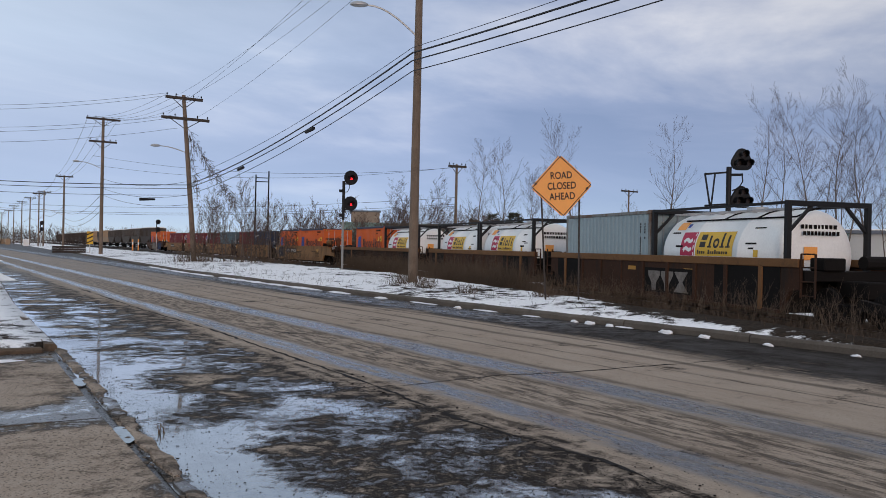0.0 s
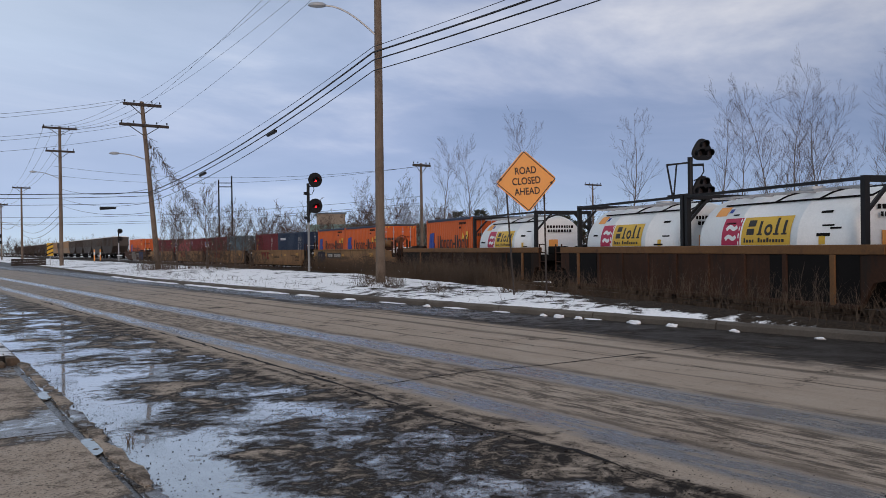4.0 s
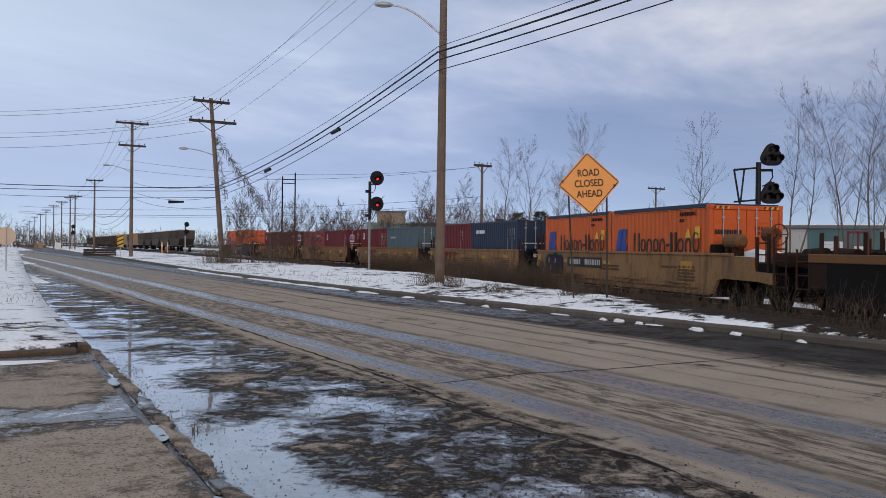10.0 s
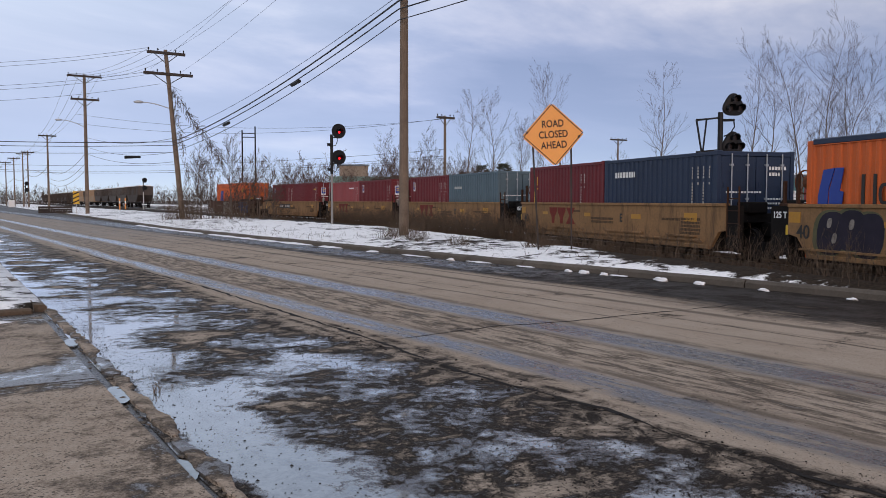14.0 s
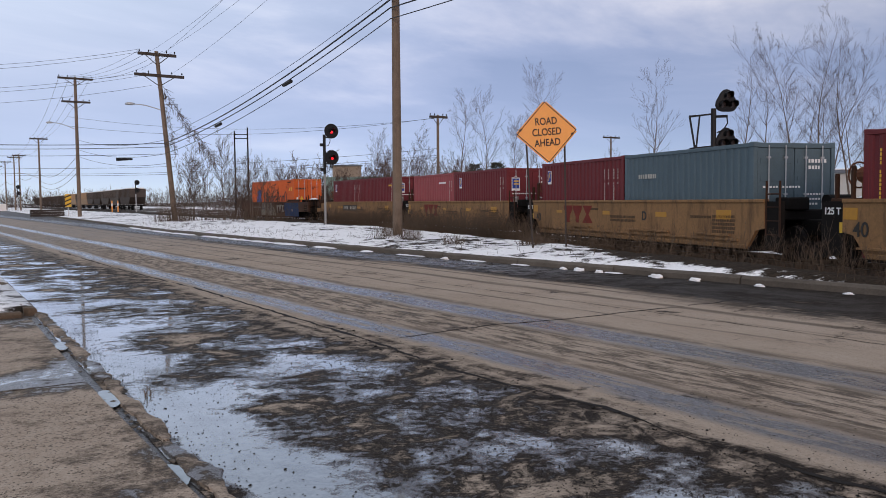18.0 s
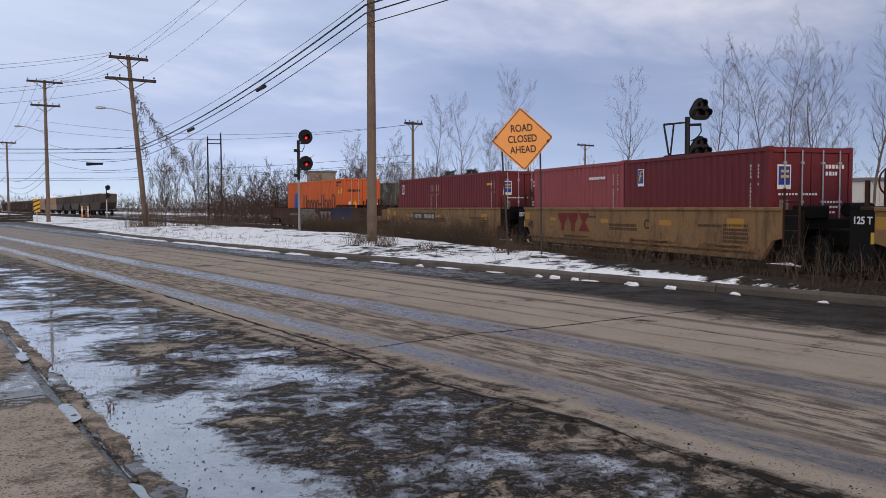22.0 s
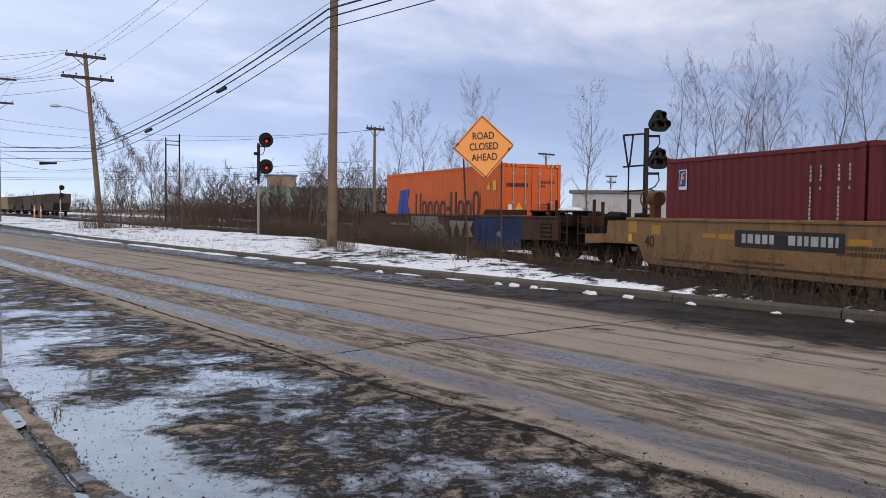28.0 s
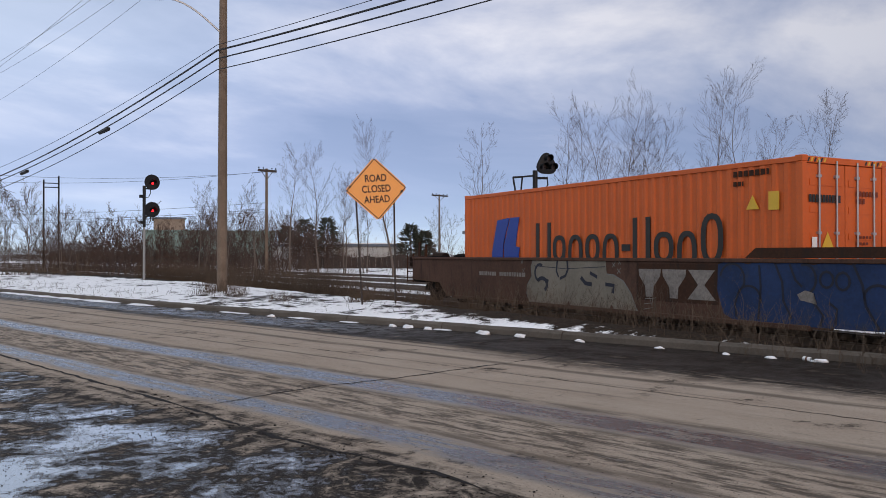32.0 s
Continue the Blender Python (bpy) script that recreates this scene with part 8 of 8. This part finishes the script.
# ridge of old snow and bare soil on the driveway before the verge
for k, (x0, x1, y0, w) in enumerate(((-1.6, 1.35, 11.95, 0.13), (-4.0, -2.2, 12.1, 0.10))):
    bm = bmesh.new()
    secs = []
    for j in range(19):
        f = j / 18
        ww = w * math.sin(math.pi * f) ** 0.4 * (1 + 0.7 * noise.noise((f * 9, k, 3))) + 0.005
        yy = y0 + 0.12 * math.sin(f * 5) + 0.25 * f
        secs.append([bm.verts.new((x0 + (x1 - x0) * f, yy + q * ww, 0.028 + z * ww)) for q, z in ((-1, 0), (-0.3, 0.35), (0.4, 0.3), (1, 0))])
    for p, q in zip(secs[:-1], secs[1:]):
        for j in range(3):
            bm.faces.new((p[j], p[j + 1], q[j + 1], q[j]))
    tagged(part("snow_ridge", bm, M_LUMP, smooth=True), "thin ridge of old snow on the driveway", "snow", "snow ridges on the driveway")

# drink can by the kerb
can = thing("drink_can", "crumpled pale drink can lying beside the kerb", "litter", at=pose(12.98, 5.1, 0.036, 0, 0, 62))
bm = bmesh.new()
for x0, x1, r0, r1 in ((-0.08, -0.06, 0.022, 0.035), (-0.06, 0.01, 0.035, 0.032), (0.01, 0.06, 0.032, 0.035), (0.06, 0.08, 0.035, 0.022)):
    tube(bm, (x0, 0, 0), (x1, 0, 0), r0, r1, seg=12, caps=False)
part("can_body", bm, M_WHITE, can)
bm = bmesh.new()
tube(bm, (-0.03, 0, 0), (0.005, 0, 0), 0.0355, 0.0335, seg=12, caps=False)
part("label_band", bm, M_RUSTY, can, "reddish printed band")

# low dark boards added in place of the dark bank before the sheds
for k in range(4):
    b0 = 36.0 + k * 2.4
    x0, y0 = at_bearing(b0, 84)
    x1, y1 = at_bearing(b0 + 2.35, 84)
    f = thing("bank_boards", "dark board panels standing in for a low dark bank", "fence", "board fence panels", at=pose(x0, y0, 0.2, 0, 0, math.degrees(math.atan2(y1 - y0, x1 - x0))))
    L = math.hypot(x1 - x0, y1 - y0)
    for j in range(6):
        bm = bmesh.new()
        h = 1.25 + 0.12 * math.sin(k * 1.7 + j)
        box(bm, j * L / 6 + 0.01, (j + 1) * L / 6 - 0.01, -0.03, 0.03, -0.1, h)
        part("board", bm, M_DARKWOOD, f)
    bm = bmesh.new()
    box(bm, -0.06, 0.06, -0.08, 0.08, -0.2, 1.45)
    part("post", bm, M_DARKWOOD, f)

# dead sprout standing in the puddle, stub by the verge, leaf litter
brush("dead_sprout", "small dead weed standing in the puddle", [(1.86, 7.15, 0.03)], 44, M_WEED, 9, 0.05, 0.13, 0.5, 0.004, 3, z=0.05, category="weed")
s = thing("marker_stub", "small yellow marker stub in the snow", "marker", at=pose(1.15, 15.0, 0.10))
bm = bmesh.new()
tube(bm, (0, 0, -0.05), (0.02, 0, 0.08), 0.035, 0.025, seg=8)
part("stub", bm, M_YELLOW, s)
brush("dead_grass", "brown leaf litter and grass on the snowy verge", [(0.6, 17.2, 0.9), (1.2, 16.4, 0.7), (-0.6, 18.0, 1.2)], 45, M_WEED, 900, 0.02, 0.10, 1.2, 0.006, 2)
brush("dead_grass", "dead grass on the snowy verge", [(0.4, 24, 2.0), (0.5, 30, 2.0), (-3, 22, 3.0)], 46, M_WEED, 260, 0.08, 0.28, 0.5, 0.006, 2)


motions()
